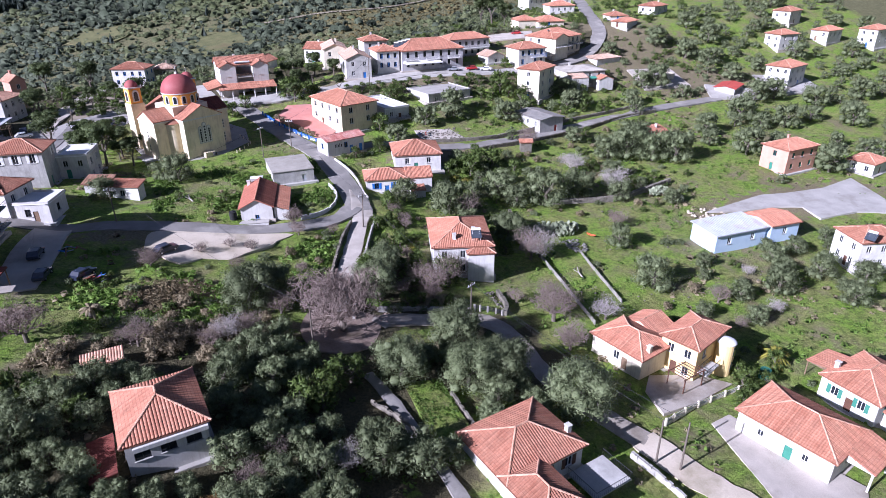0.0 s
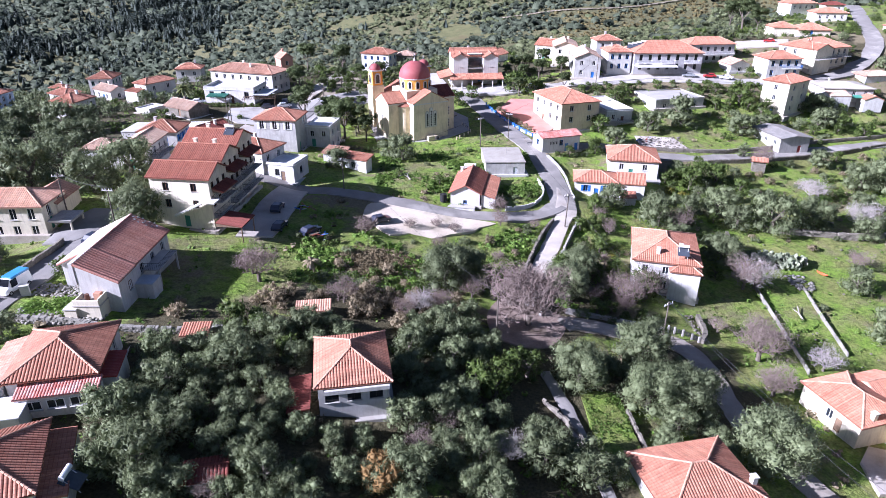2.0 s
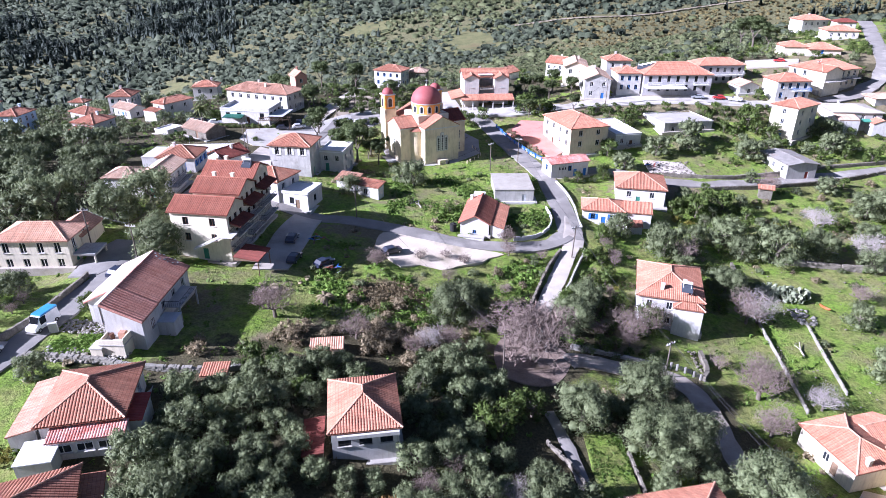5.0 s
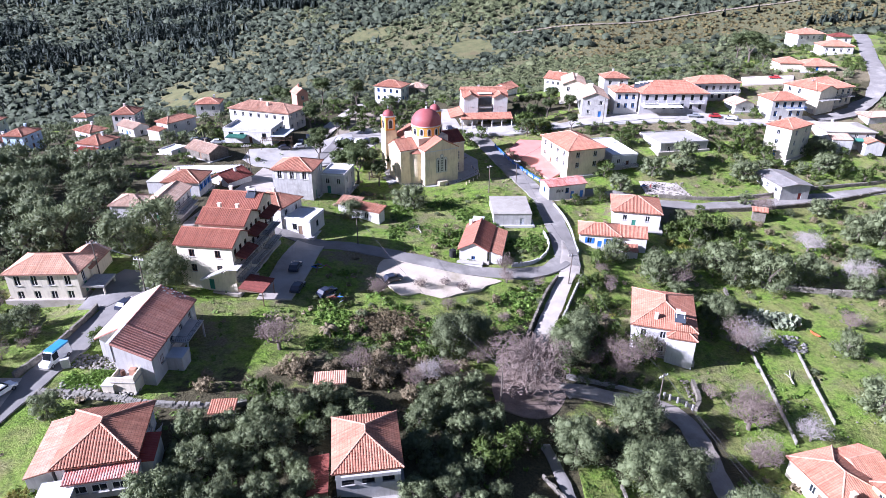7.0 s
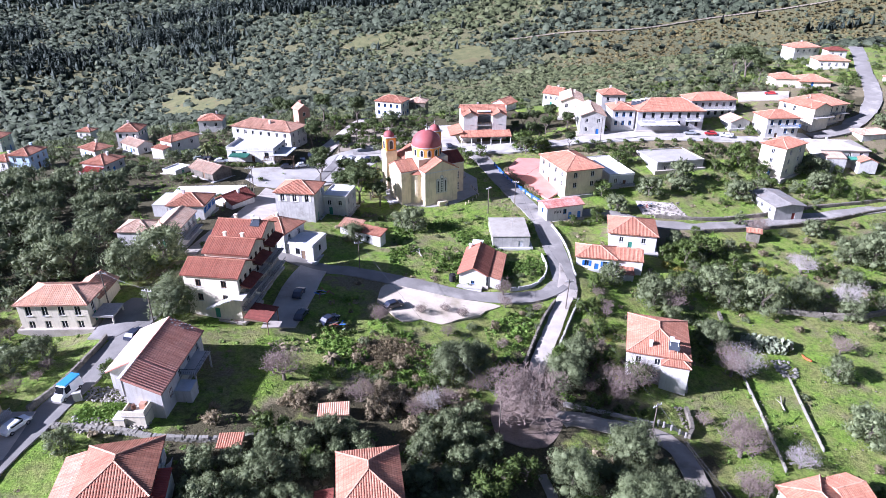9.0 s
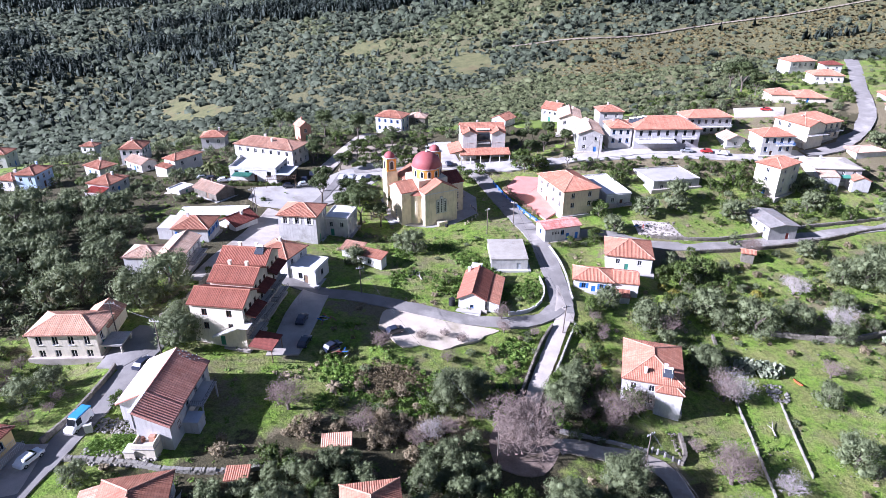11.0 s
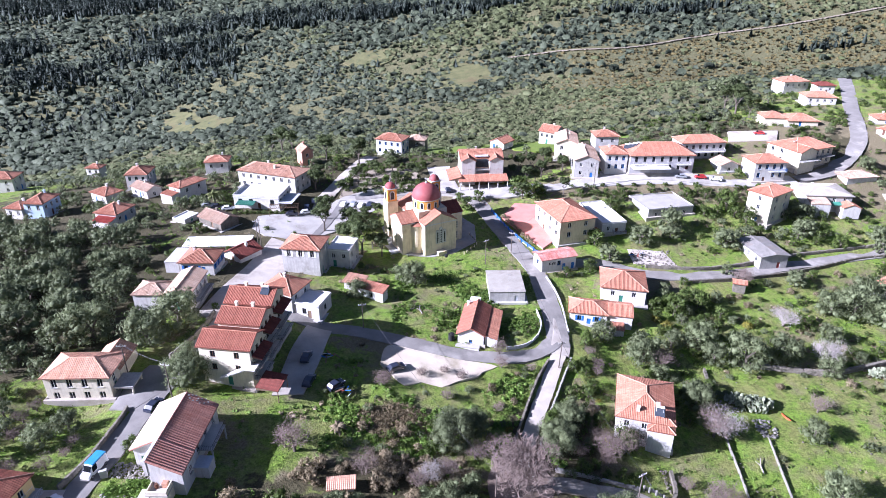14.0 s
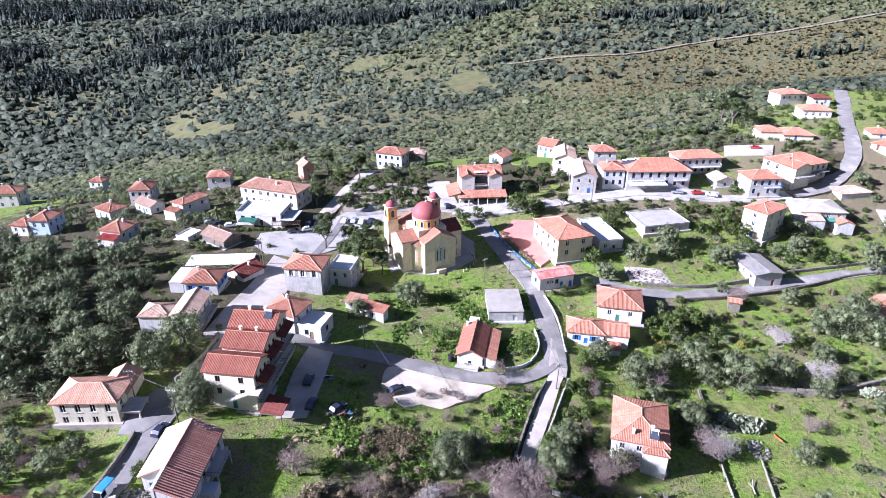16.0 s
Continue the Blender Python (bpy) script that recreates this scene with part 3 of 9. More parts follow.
patch("house_yard", [(-64.6, 71.0), (-59.6, 71.4), (-58.6, 62), (-65.0, 60)], PALEROAD, "worn concrete parking place beside the lane", sharp=True, lift=0.26)
patch("house_yard", [(-62.4, 91.4), (-57.6, 90.2), (-53.2, 96.5), (-53.6, 103.5), (-59.4, 103.2), (-61.6, 97)], LANE, "grey concrete forecourt of a pale house", sharp=True, lift=0.3)
patch("square", [(-59, 177), (-54, 172.5), (-42, 171), (-34, 178), (-27, 187), (-18, 200), (-24, 212), (-34, 203), (-42, 190), (-52, 187.4), (-59, 185)], PAVING, "pale paved village square with parked cars", sharp=True)
patch("house_yard", [(-33.5, 97.5), (-27.5, 99), (-26, 111), (-25.6, 122.6), (-31.5, 123.6), (-33, 112)], PALEROAD, "stained concrete terrace beside the apartment house", sharp=True, lift=0.3)
patch("house_yard", [(-57, 122.5), (-50.5, 122), (-44.5, 128), (-42.6, 147), (-41.5, 166), (-51.5, 171.5), (-53.4, 150), (-55.6, 136)], PALEROAD, "worn concrete street between white houses", sharp=True, lift=0.28)
ribbon("path", [(15.5, 69), (16.8, 63.6), (17.6, 58.5), (18.2, 53), (18.8, 49.8), (19.5, 44)], 1.7, ASPHALT, "dark narrow path between olive gardens")
patch("field", [(19.6, 66), (23.4, 66), (24.8, 60), (25.2, 54), (24, 50), (20.2, 50), (19.6, 57)], GROUND, "bright green grass strip between garden walls", lift=0.25, category="field", sharp=True)
patch("house_yard", [(172, 176), (190, 170), (196, 178), (178, 187)], PAVING, "pale concrete yard beside a red shed", sharp=True, lift=0.5)
patch("house_yard", [(199, 171), (221, 171), (224, 184), (204, 190)], PAVING, "pale concrete terrace of a white house", sharp=True, lift=0.5)
patch("house_yard", [(152, 188), (172, 187), (174, 203), (155, 204)], PALEROAD, "stained concrete yard beside a flat-roofed house", sharp=True, lift=0.5)
patch("house_yard", [(114, 240), (132, 238), (137, 248), (118, 251)], PALEROAD, "grey concrete parking place above the hotel", sharp=True, lift=0.4)
patch("plaza", [(4, 201), (14, 200), (22, 203), (26, 209), (16, 210), (6, 209)], PAVING, "pale paved plaza beside the church", sharp=True)
patch("plaza", [(50, 206), (75, 207.5), (100, 206.5), (102, 213), (78, 216.5), (52, 215)], PAVING, "white paved hotel forecourt with parked cars", sharp=True)
patch("church_yard", [(-19, 183), (-15, 169), (-10, 165.5), (-2, 164.5), (4, 166.5), (11, 172), (11, 184), (0, 198), (-14, 196)], PAVING, "light paved church yard", lift=0.15, sharp=True)
patch("school_court", [(20, 188), (31, 169), (36, 175), (33, 195), (25, 196)], COURT, "faded red school court with worn paint", lift=0.6, sharp=True)
patch("taverna_drive", [(-1.5, 203.4), (7, 202.5), (6, 210), (4.2, 219), (3.4, 229), (-5.4, 229.6), (-3.4, 216)], PAVING, "pale paved drive rising beside the taverna", sharp=True, lift=0.24)
patch("park_paving", [(-35.5, 203), (-26, 198.5), (-17, 200.5), (-7, 203.5), (-6.5, 214), (-9.5, 228), (-22, 232), (-31, 229), (-34.5, 216)], TRACK, "trodden pale earth of a small village park", sharp=True, lift=0.12)
patch("ruin_floor", [(57, 170), (62, 169.8), (67.6, 169.2), (69, 164.8), (70.6, 160), (67, 160.6), (57, 162.6)], PALEROAD, "pale rubble floor of a cleared plot", sharp=True)
patch("bare_earth", [(9.2, 76), (13, 74.6), (17.2, 75.4), (20.4, 80), (21, 84.2), (16, 88.4), (11.5, 88), (8.6, 82)], EARTH, "trodden bare earth under a leafless tree", lift=0.16)
patch("house_yard", [(57.2, 48.2), (54.5, 36), (53, 29), (60, 27), (67, 33), (61, 49)], PALEROAD, "pale concrete yard before a white house", sharp=True)
patch("terrace_yard", [(52.0, 51.6), (53.0, 56.8), (56, 59.8), (60, 58.8), (64, 57.4), (67, 54.4), (58.5, 52.4)], PALEROAD, "pale pinkish paved terrace before a yellow house", sharp=True, lift=0.3)
patch("terrace_yard", [(108.2, 106.1), (118.5, 103.5), (127.6, 102.4), (132.7, 100.4), (131.5, 94), (143.3, 94), (150, 91), (157, 97), (161, 110), (147.5, 107.5), (135.7, 108.2), (128.6, 109.4)], PAVING, "white concrete terraces and pads on the slope", lift=0.4, sharp=True)
patch("field", [(-2, 603), (15, 622), (33, 618), (44, 578), (54, 545), (45, 516), (26, 526), (10, 518), (-2, 538), (-6, 570)], FIELD, "pale green terraced field on the far hillside", lift=1.0, category="field", step=8)
patch("field", [(-101, 661), (-86, 691), (-70, 704), (-49, 684), (-51, 646), (-68, 635), (-85, 638)], FIELD, "pale green terraced clearing among far trees", lift=1.0, category="field", step=8)
patch("field", [(-270, 590), (-268, 616), (-248, 607), (-220, 580), (-186, 552), (-170, 526), (-195, 533), (-212, 533), (-230, 537), (-249, 558)], FIELD, "pale grassy clearing on the valley slope", lift=1.0, category="field", step=8)
patch("field", [(-20, 258), (5, 248), (22, 262), (10, 272), (-12, 272)], TURF, "bright green garden plot behind the village", lift=0.3, category="field", step=4)
patch("field", [(30, 246), (44, 240), (52, 252), (42, 262), (30, 258)], TURF, "green garden plot behind the taverna", lift=0.3, category="field", step=4)


# ---- houses ----
MESHES = {}


def window_mesh(w, h, material, kind):
    key = (round(w, 2), round(h, 2), material.name, kind)
    if key not in MESHES:
        bm = bmesh.new()
        if kind == "frame":
            f = 0.07
            for x0, z0, x1, z1 in ((-w / 2, 0, -w / 2 + f, h), (w / 2 - f, 0, w / 2, h), (-w / 2 + f, 0, w / 2 - f, f), (-w / 2 + f, h - f, w / 2 - f, h), (-0.03, f, 0.03, h - f)):
                box(bm, x0, -0.03, z0, x1, 0.04, z1)
        elif kind == "pane":
            box(bm, -w / 2, 0.045, 0, w / 2, 0.07, h)
        elif kind == "shutter":
            n = int(h / 0.16)
            prof = [(0.0, 0.0)] + [q for k in range(n) for q in ((-0.03, k * h / n), (-0.065, (k + 0.75) * h / n))] + [(-0.03, h), (0.0, h)]
            ends = [[bm.verts.new((x, y, z)) for y, z in prof] for x in (0, w)]
            for k in range(len(prof)):
                j = (k + 1) % len(prof)
                bm.faces.new((ends[0][k], ends[0][j], ends[1][j], ends[1][k]))
            bm.faces.new(ends[0][::-1]), bm.faces.new(ends[1])
        elif kind == "door":
            box(bm, -w / 2, 0, 0, w / 2, 0.06, h)
            for k in (0.12, 0.56):
                box(bm, -w / 2 + 0.12, -0.025, h * k, w / 2 - 0.12, 0.01, h * (k + 0.34), 0.01)
        elif kind == "sill":
            box(bm, -w / 2 - 0.1, -0.12, -0.07, w / 2 + 0.1, 0.06, 0.0)
        MESHES[key] = mesh_of(kind, bm, material)
    return MESHES[key]


def roof_planes(L, W, kind, pitch):
    """Planes of a roof over a rectangle about the origin: first eave corner, eave direction, inward way, length, depth, whether each end is a hip, and the ridge lines."""
    l, w = L / 2, W / 2
    k = pitch
    if kind == "hip":
        d = min(l, w)
        planes = [((-l, -w), (1, 0), (0, 1), L, min(w, l), 1, 1), ((l, w), (-1, 0), (0, -1), L, min(w, l), 1, 1),
                  ((l, -w), (0, 1), (-1, 0), W, min(w, l), 1, 1), ((-l, w), (0, -1), (1, 0), W, min(w, l), 1, 1)]
        if l >= w:
            p, q = (-(l - w), 0, d * k), ((l - w), 0, d * k)
            ends = [((-l, -w, 0), p), ((-l, w, 0), p), ((l, -w, 0), q), ((l, w, 0), q)]
        else:
            p, q = (0, -(w - l), d * k), (0, (w - l), d * k)
            ends = [((-l, -w, 0), p), ((l, -w, 0), p), ((-l, w, 0), q), ((l, w, 0), q)]
        return planes, ends + ([(p, q)] if abs(l - w) > 0.05 else [])
    if kind == "gable_x":
        return [((-l, -w), (1, 0), (0, 1), L, w, 0, 0), ((l, w), (-1, 0), (0, -1), L, w, 0, 0)], [((-l, 0, w * k), (l, 0, w * k))]
    if kind == "gable_y":
        return [((l, -w), (0, 1), (-1, 0), W, l, 0, 0), ((-l, w), (0, -1), (1, 0), W, l, 0, 0)], [((0, -w, l * k), (0, w, l * k))]
    if kind == "shed":
        return [((-l, -w), (1, 0), (0, 1), L, W, 0, 0)], []
    if kind == "shed_left":
        return [((-l, w), (0, -1), (1, 0), W, L, 0, 0)], []
    if kind == "shed_right":
        return [((l, -w), (0, 1), (-1, 0), W, L, 0, 0)], []
    return [], []


def tiled_roof(L, W, kind, pitch, material, rib=0.34):
    swell = 0.28 * rib
    verts, faces, uvs = [], [], []
    planes, ridges = roof_planes(L, W, kind, pitch)
    slope = math.sqrt(1 + pitch * pitch)
    for n, ((x0, y0), (ex, ey), (ix, iy), length, depth, h0, h1) in enumerate(planes):
        strips = max(3, round(length / rib))
        s = length / strips

        def reach(u):
            d = depth
            if h0:
                d = min(d, u)
            if h1:
                d = min(d, length - u)
            return max(d, 0.0)

        def put(u, d, lift):
            verts.append((x0 + ex * u + ix * d, y0 + ey * u + iy * d, d * pitch + lift))
            return len(verts) - 1
        marks = [(0.0, 0.0), (0.22, 0.75), (0.5, 1.0), (0.78, 0.75), (1.0, 0.0)]
        for i in range(strips):
            for (f0, g0), (f1, g1) in zip(marks[:-1], marks[1:]):
                ua, ub = (i + f0) * s, (i + f1) * s
                da, db = reach(ua), reach(ub)
                if da + db < 0.02:
                    continue
                a, b, c, e = put(ua, 0, g0 * swell), put(ub, 0, g1 * swell), put(ub, db, g1 * swell), put(ua, da, g0 * swell)
                faces.append((a, b, c, e))
                o = n * 50
                uvs.append([(ua + o, 0), (ub + o, 0), (ub + o, db * slope), (ua + o, da * slope)])
        # underside, eave board and verges
        top0, top1 = (depth, depth)
        tk = 0.14
        a = [put(0, 0, -0.02), put(length, 0, -0.02), put(length, 0, -tk), put(0, 0, -tk)]
        faces.append(tuple(a[::-1]))
        uvs.append([(0, 0)] * 4)
        u0, u1 = (depth if h0 else 0), (length - depth if h1 else length)
        b = [put(0, 0, -tk), put(length, 0, -tk), put(u1, depth, -tk), put(u0, depth, -tk)]
        faces.append(tuple(b))
        uvs.append([(0, 0)] * 4)
        for u, hip in ((0, h0), (length, h1)):
            if not hip:
                c = [put(u, 0, 0.02), put(u, depth, 0.02), put(u, depth, -tk), put(u, 0, -tk)]
                faces.append(tuple(c))
                uvs.append([(0, 0)] * 4)
        if kind.startswith("shed"):
            c = [put(0, depth, 0.05), put(length, depth, 0.05), put(length, depth, -tk), put(0, depth, -tk)]
            faces.append(tuple(c))
            uvs.append([(0, 0)] * 4)
    return from_lists("roof", verts, faces, material, uvs), ridges


def ridge_mesh(a, b, material, r=0.13):
    """A row of half-round ridge tiles from a to b."""
    a, b = Vector(a), Vector(b)
    n = max(1, int((b - a).length / 0.42))
    d = (b - a).normalized()
    side = d.cross(Vector((0, 0, 1))).normalized()
    up = side.cross(d)
    verts, faces = [], []
    for i in range(n):
        for f, rr in ((i / n, r * 1.08), ((i + 0.94) / n, r * 0.84)):
            p = a + (b - a) * f
            for k in range(5):
                t = math.pi * k / 4
                verts.append(p + rr * (math.cos(t) * side + math.sin(t) * up) + Vector((0, 0, 0.03)))
    for i in range(2 * n - 1):
        o = i * 5
        faces += [(o + k, o + k + 1, o + k + 6, o + k + 5) for k in range(4)]
    return from_lists("ridge", verts, faces, material, [[(verts[f[0]][0], verts[f[0]][1])] * len(f) for f in faces])


def walls_mesh(l, w, h, openings, gable, gh, material, round_top=False):
    """Four outer walls with real openings (side, centre, sill, width, height), their reveals, and gable triangles."""
    verts, faces = [], []
    sides = {"S": ((-l, -w), (1, 0), (0, 1), 2 * l), "E": ((l, -w), (0, 1), (-1, 0), 2 * w), "N": ((l, w), (-1, 0), (0, -1), 2 * l), "W": ((-l, w), (0, -1), (1, 0), 2 * w)}
    for name, ((x0, y0), (ex, ey), (ix, iy), length) in sides.items():
        holes = [(u + length / 2 - ww / 2, z, u + length / 2 + ww / 2, z + hh) for s, u, z, ww, hh in openings if s == name]

        def put(u, z, d=0.0):
            verts.append((x0 + ex * u + ix * d, y0 + ey * u + iy * d, z))
            return len(verts) - 1
        us = sorted({0.0, length, *[q for a in holes for q in (a[0], a[2])]})
        zs = sorted({0.0, h, *[q for a in holes for q in (a[1], a[3])]})
        for ua, ub in zip(us[:-1], us[1:]):
            for za, zb in zip(zs[:-1], zs[1:]):
                um, zm = (ua + ub) / 2, (za + zb) / 2
                if not any(a[0] < um < a[2] and a[1] < zm < a[3] for a in holes):
                    faces.append((put(ua, za), put(ub, za), put(ub, zb), put(ua, zb)))
        for a0, b0, a1, b1 in holes:
            d = 0.22
            for (ua, za), (ub, zb) in (((a0, b0), (a1, b0)), ((a1, b0), (a1, b1)), ((a1, b1), (a0, b1)), ((a0, b1), (a0, b0))):
                faces.append((put(ua, za), put(ub, zb), put(ub, zb, d), put(ua, za, d)))
            faces.append((put(a0, b0, d), put(a1, b0, d), put(a1, b1, d), put(a0, b1, d)))
        if gable and name in gable:
            if gable[name] == "tri":
                faces.append((put(0, h), put(length, h), put(length / 2, h + gh)))
            elif gable[name] == "up":
                faces.append((put(0, h), put(length, h), put(length, h + gh)))
            elif gable[name] == "down":
                faces.append((put(0, h), put(length, h), put(0, h + gh)))
            elif gable[name] == "full":
                faces.append((put(0, h), put(length, h), put(length, h + gh), put(0, h + gh)))
    n = len(verts)
    verts += [(-l, -w, h), (l, -w, h), (l, w, h), (-l, w, h), (-l, -w, 0), (l, -w, 0), (l, w, 0), (-l, w, 0)]
    faces += [(n, n + 1, n + 2, n + 3), (n + 7, n + 6, n + 5, n + 4)]
    return from_lists("wall", verts, faces, material)


FOOT, RISE = [], {}
SIDE_POSE = {"S": lambda l, w, u, z: pose(u, -w, z), "E": lambda l, w, u, z: pose(l, u, z, 0, 0, 90), "N": lambda l, w, u, z: pose(-u, w, z, 0, 0, 180), "W": lambda l, w, u, z: pose(-l, -u, z, 0, 0, -90)}


def put_window(ob, l, w, side, u, z, ww, hh, frame=None, shutter=None, door=None, sill=True):
    m = SIDE_POSE[side](l, w, u, z) @ pose(0, 0.12, 0)
    if door:
        d = child("door", window_mesh(ww, hh, door, "door"), ob, m)
        return d
    fr = child("window", window_mesh(ww, hh, frame or FRAMEWHITE, "frame"), ob, m)
    child("pane", window_mesh(ww, hh, PANE, "pane"), fr)
    if sill:
        child("sill", window_mesh(ww, hh, CONCRETE, "sill"), fr, pose(0, -0.12, 0))
    if shutter:
        child("shutter", window_mesh(ww / 2, hh, shutter, "shutter"), fr, pose(-ww - 0.02, -0.125, 0))
        child("shutter", window_mesh(ww / 2, hh, shutter, "shutter"), fr, pose(ww / 2 + 0.02, -0.125, 0))
    return fr


def house(label, x, y, rot, L, W, eave, roof="hip", pitch=0.4, wall=None, tile=None, base=None, over=0.45, wins=None, shutter=None, frame=None,
          doors=(), door_mat=None, chimneys=(), name="house", group="village houses", ww=1.05, wh=1.45, floors=None, rib=0.34, category="house", parapet=0.35):
    """A house at a place and turn; L and W are the roof's length and depth at the eaves, eave its height in the world.
    wins: {side: windows per floor}; doors: (side, place along it); chimneys: (x, y) on the plan."""
    wall, tile, door_mat = wall or WHITE, tile or TILE, door_mat or BROWNPAINT
    c, s = math.cos(radians(rot)), math.sin(radians(rot))
    corner = lambda a, b: land(x + a * c - b * s, y + a * s + b * c)
    flat = roof == "flat"
    o = 0.0 if flat else over
    l, w = L / 2 - o, W / 2 - o
    low = min(corner(a, b) for a in (-l, l) for b in (-w, w))
    mean = sum(corner(a, b) for a in (-l, l) for b in (-w, w)) / 4
    zb = low - 0.5 if base is None else base
    h = eave - zb
    FOOT.append((x, y, rot, L / 2 + 0.6, W / 2 + 0.6))
    dwelling = name == "house"
    wanders = random.Random(label)
    if dwelling and not doors:
        doors = ((wanders.choice("SSE"), wanders.uniform(-0.2, 0.2) * min(L, W)),)
        door_mat = wanders.choice((BROWNPAINT, GREENPAINT, WOOD, BLUEPAINT)) if door_mat is BROWNPAINT else door_mat
    if dwelling and not chimneys and y > 110 and wanders.random() < 0.5 and roof in ("hip", "gable_x", "gable_y"):
        chimneys = ((wanders.uniform(-0.2, 0.2) * L, wanders.uniform(0.05, 0.22) * W),)
    ob = empty(name, pose(x, y, zb, 0, 0, rot), label, category, group)
    RISE[ob.name] = h
    storeys = floors or max(1, round((eave - mean) / 3.05))
    openings, kinds = [], []
    wins = wins if wins is not None else {"S": 3, "E": 2, "W": 2, "N": 2}
    for side, n in wins.items():
        length = 2 * (l if side in "SN" else w)
        a = {"S": (0, -w), "E": (l, 0), "N": (0, w), "W": (-l, 0)}[side]
        local = corner(*a) - zb
        for k in range(storeys):
            z = h - 2.35 - 3.0 * k
            if z < local + 0.25:
                continue
            for i in range(n):
                u = ((i + 0.5) / n - 0.5) * length * 0.94
                if any(ds == side and abs(du - u) < 1.1 and k == storeys - 1 for ds, du in doors):
                    continue
                openings.append((side, u, z, ww, wh))
                kinds.append("window")
    for side, u in doors:
        a = {"S": (u, -w), "E": (l, u), "N": (-u, w), "W": (-l, -u)}[side]
        z = max(0.05, min(h - 2.25, corner(*a) - zb + 0.1))
        openings.append((side, u, z, 1.0, 2.1))
        kinds.append("door")
    gh = {"gable_x": W / 2 * pitch, "gable_y": L / 2 * pitch, "shed": W * pitch, "shed_left": L * pitch, "shed_right": L * pitch}.get(roof, 0) * 0.93
    gable = {"gable_x": {"E": "tri", "W": "tri"}, "gable_y": {"S": "tri", "N": "tri"}, "shed": {"E": "up", "W": "down", "N": "full"}, "shed_left": {"S": "up", "N": "down", "E": "full"}, "shed_right": {"S": "down", "N": "up", "W": "full"}}.get(roof)
    child("wall", walls_mesh(l, w, h, openings, gable, gh, wall), ob)
    if dwelling:
        bm = bmesh.new()
        e, g = wanders.uniform(0.5, 1.1), 0.55 * (mean - zb) + 0.28
        box(bm, -l - e, -w - e * 0.8, g - 1.6, l + e * 0.8, w + e, g, 0.04)
        part("apron", bm, wanders.choice((PALEROAD, PAVING, CONCRETE)), ob, "concrete apron round the walls")
        if 100 < y < 170 and wanders.random() < 0.7:
            px, py, ph = wanders.uniform(-0.5, 0.5) * l, wanders.uniform(-0.1, 0.4) * w, h + (0.2 if flat else 0.16 * min(L, W)) - 0.2
            bm = bmesh.new()
            tube(bm, (px, py, ph - 0.4), (px, py, ph + 2.2), 0.03, 0.025, 5)
            mast = part("antenna", bm, CHROME, ob, "thin metal aerial")
            bm = bmesh.new()
            tube(bm, (px - 0.55, py, ph + 2.1), (px + 0.55, py, ph + 2.1), 0.02, 0.02, 4)
            part("boom", bm, CHROME, mast)
            for k in range(4):
                bm = bmesh.new()
                tube(bm, (px - 0.45 + 0.3 * k, py - 0.3, ph + 2.12), (px - 0.45 + 0.3 * k, py + 0.3, ph + 2.12), 0.014, 0.014, 4)
                part("element", bm, CHROME, mast)
    for (side, u, z, a, b), kind in zip(openings, kinds):
        if kind == "door":
            put_window(ob, l, w, side, u, z, a, b, door=door_mat)
        else:
            put_window(ob, l, w, side, u, z, a, b, frame, shutter)
    if flat:
        bm = bmesh.new()
        box(bm, -l - 0.15, -w - 0.15, h, l + 0.15, w + 0.15, h + 0.18, 0.02)
        part("roof", bm, tile if tile is not TILE else ROOFSCREED, ob)
        if parapet:
            bm = bmesh.new()
            t = 0.16
            for q in ((-l - 0.1, -w - 0.1, l + 0.1, -w - 0.1 + t), (-l - 0.1, w + 0.1 - t, l + 0.1, w + 0.1), (-l - 0.1, -w - 0.1 + t, -l - 0.1 + t, w + 0.1 - t), (l + 0.1 - t, -w - 0.1 + t, l + 0.1, w + 0.1 - t)):
                box(bm, q[0], q[1], h + 0.18, q[2], q[3], h + 0.18 + parapet)
            part("parapet", bm, wall, ob)
    else:
        me, ridges = tiled_roof(L, W, roof, pitch, tile, rib)
        rf = child("roof", me, ob, pose(0, 0, h))
        for a, b in ridges:
            if (Vector(b) - Vector(a)).length > 0.5:
                child("ridge", ridge_mesh(a, b, RIDGES.get(tile.name, tile)), rf)
    for cx, cy in chimneys:
        d = min(L / 2 - abs(cx), W / 2 - abs(cy)) if roof == "hip" else (W / 2 - abs(cy) if roof == "gable_x" else (L / 2 - abs(cx) if roof == "gable_y" else 0))
        zc = h + max(0, d) * pitch
        bm = bmesh.new()
        box(bm, cx - 0.3, cy - 0.3, zc - 0.6, cx + 0.3, cy + 0.3, zc + 1.0, 0.02)
        box(bm, cx - 0.38, cy - 0.38, zc + 1.0, cx + 0.38, cy + 0.38, zc + 1.12, 0.02)
        part("chimney", bm, wall if wall is not GREYWALL else WHITE, ob)
    return ob


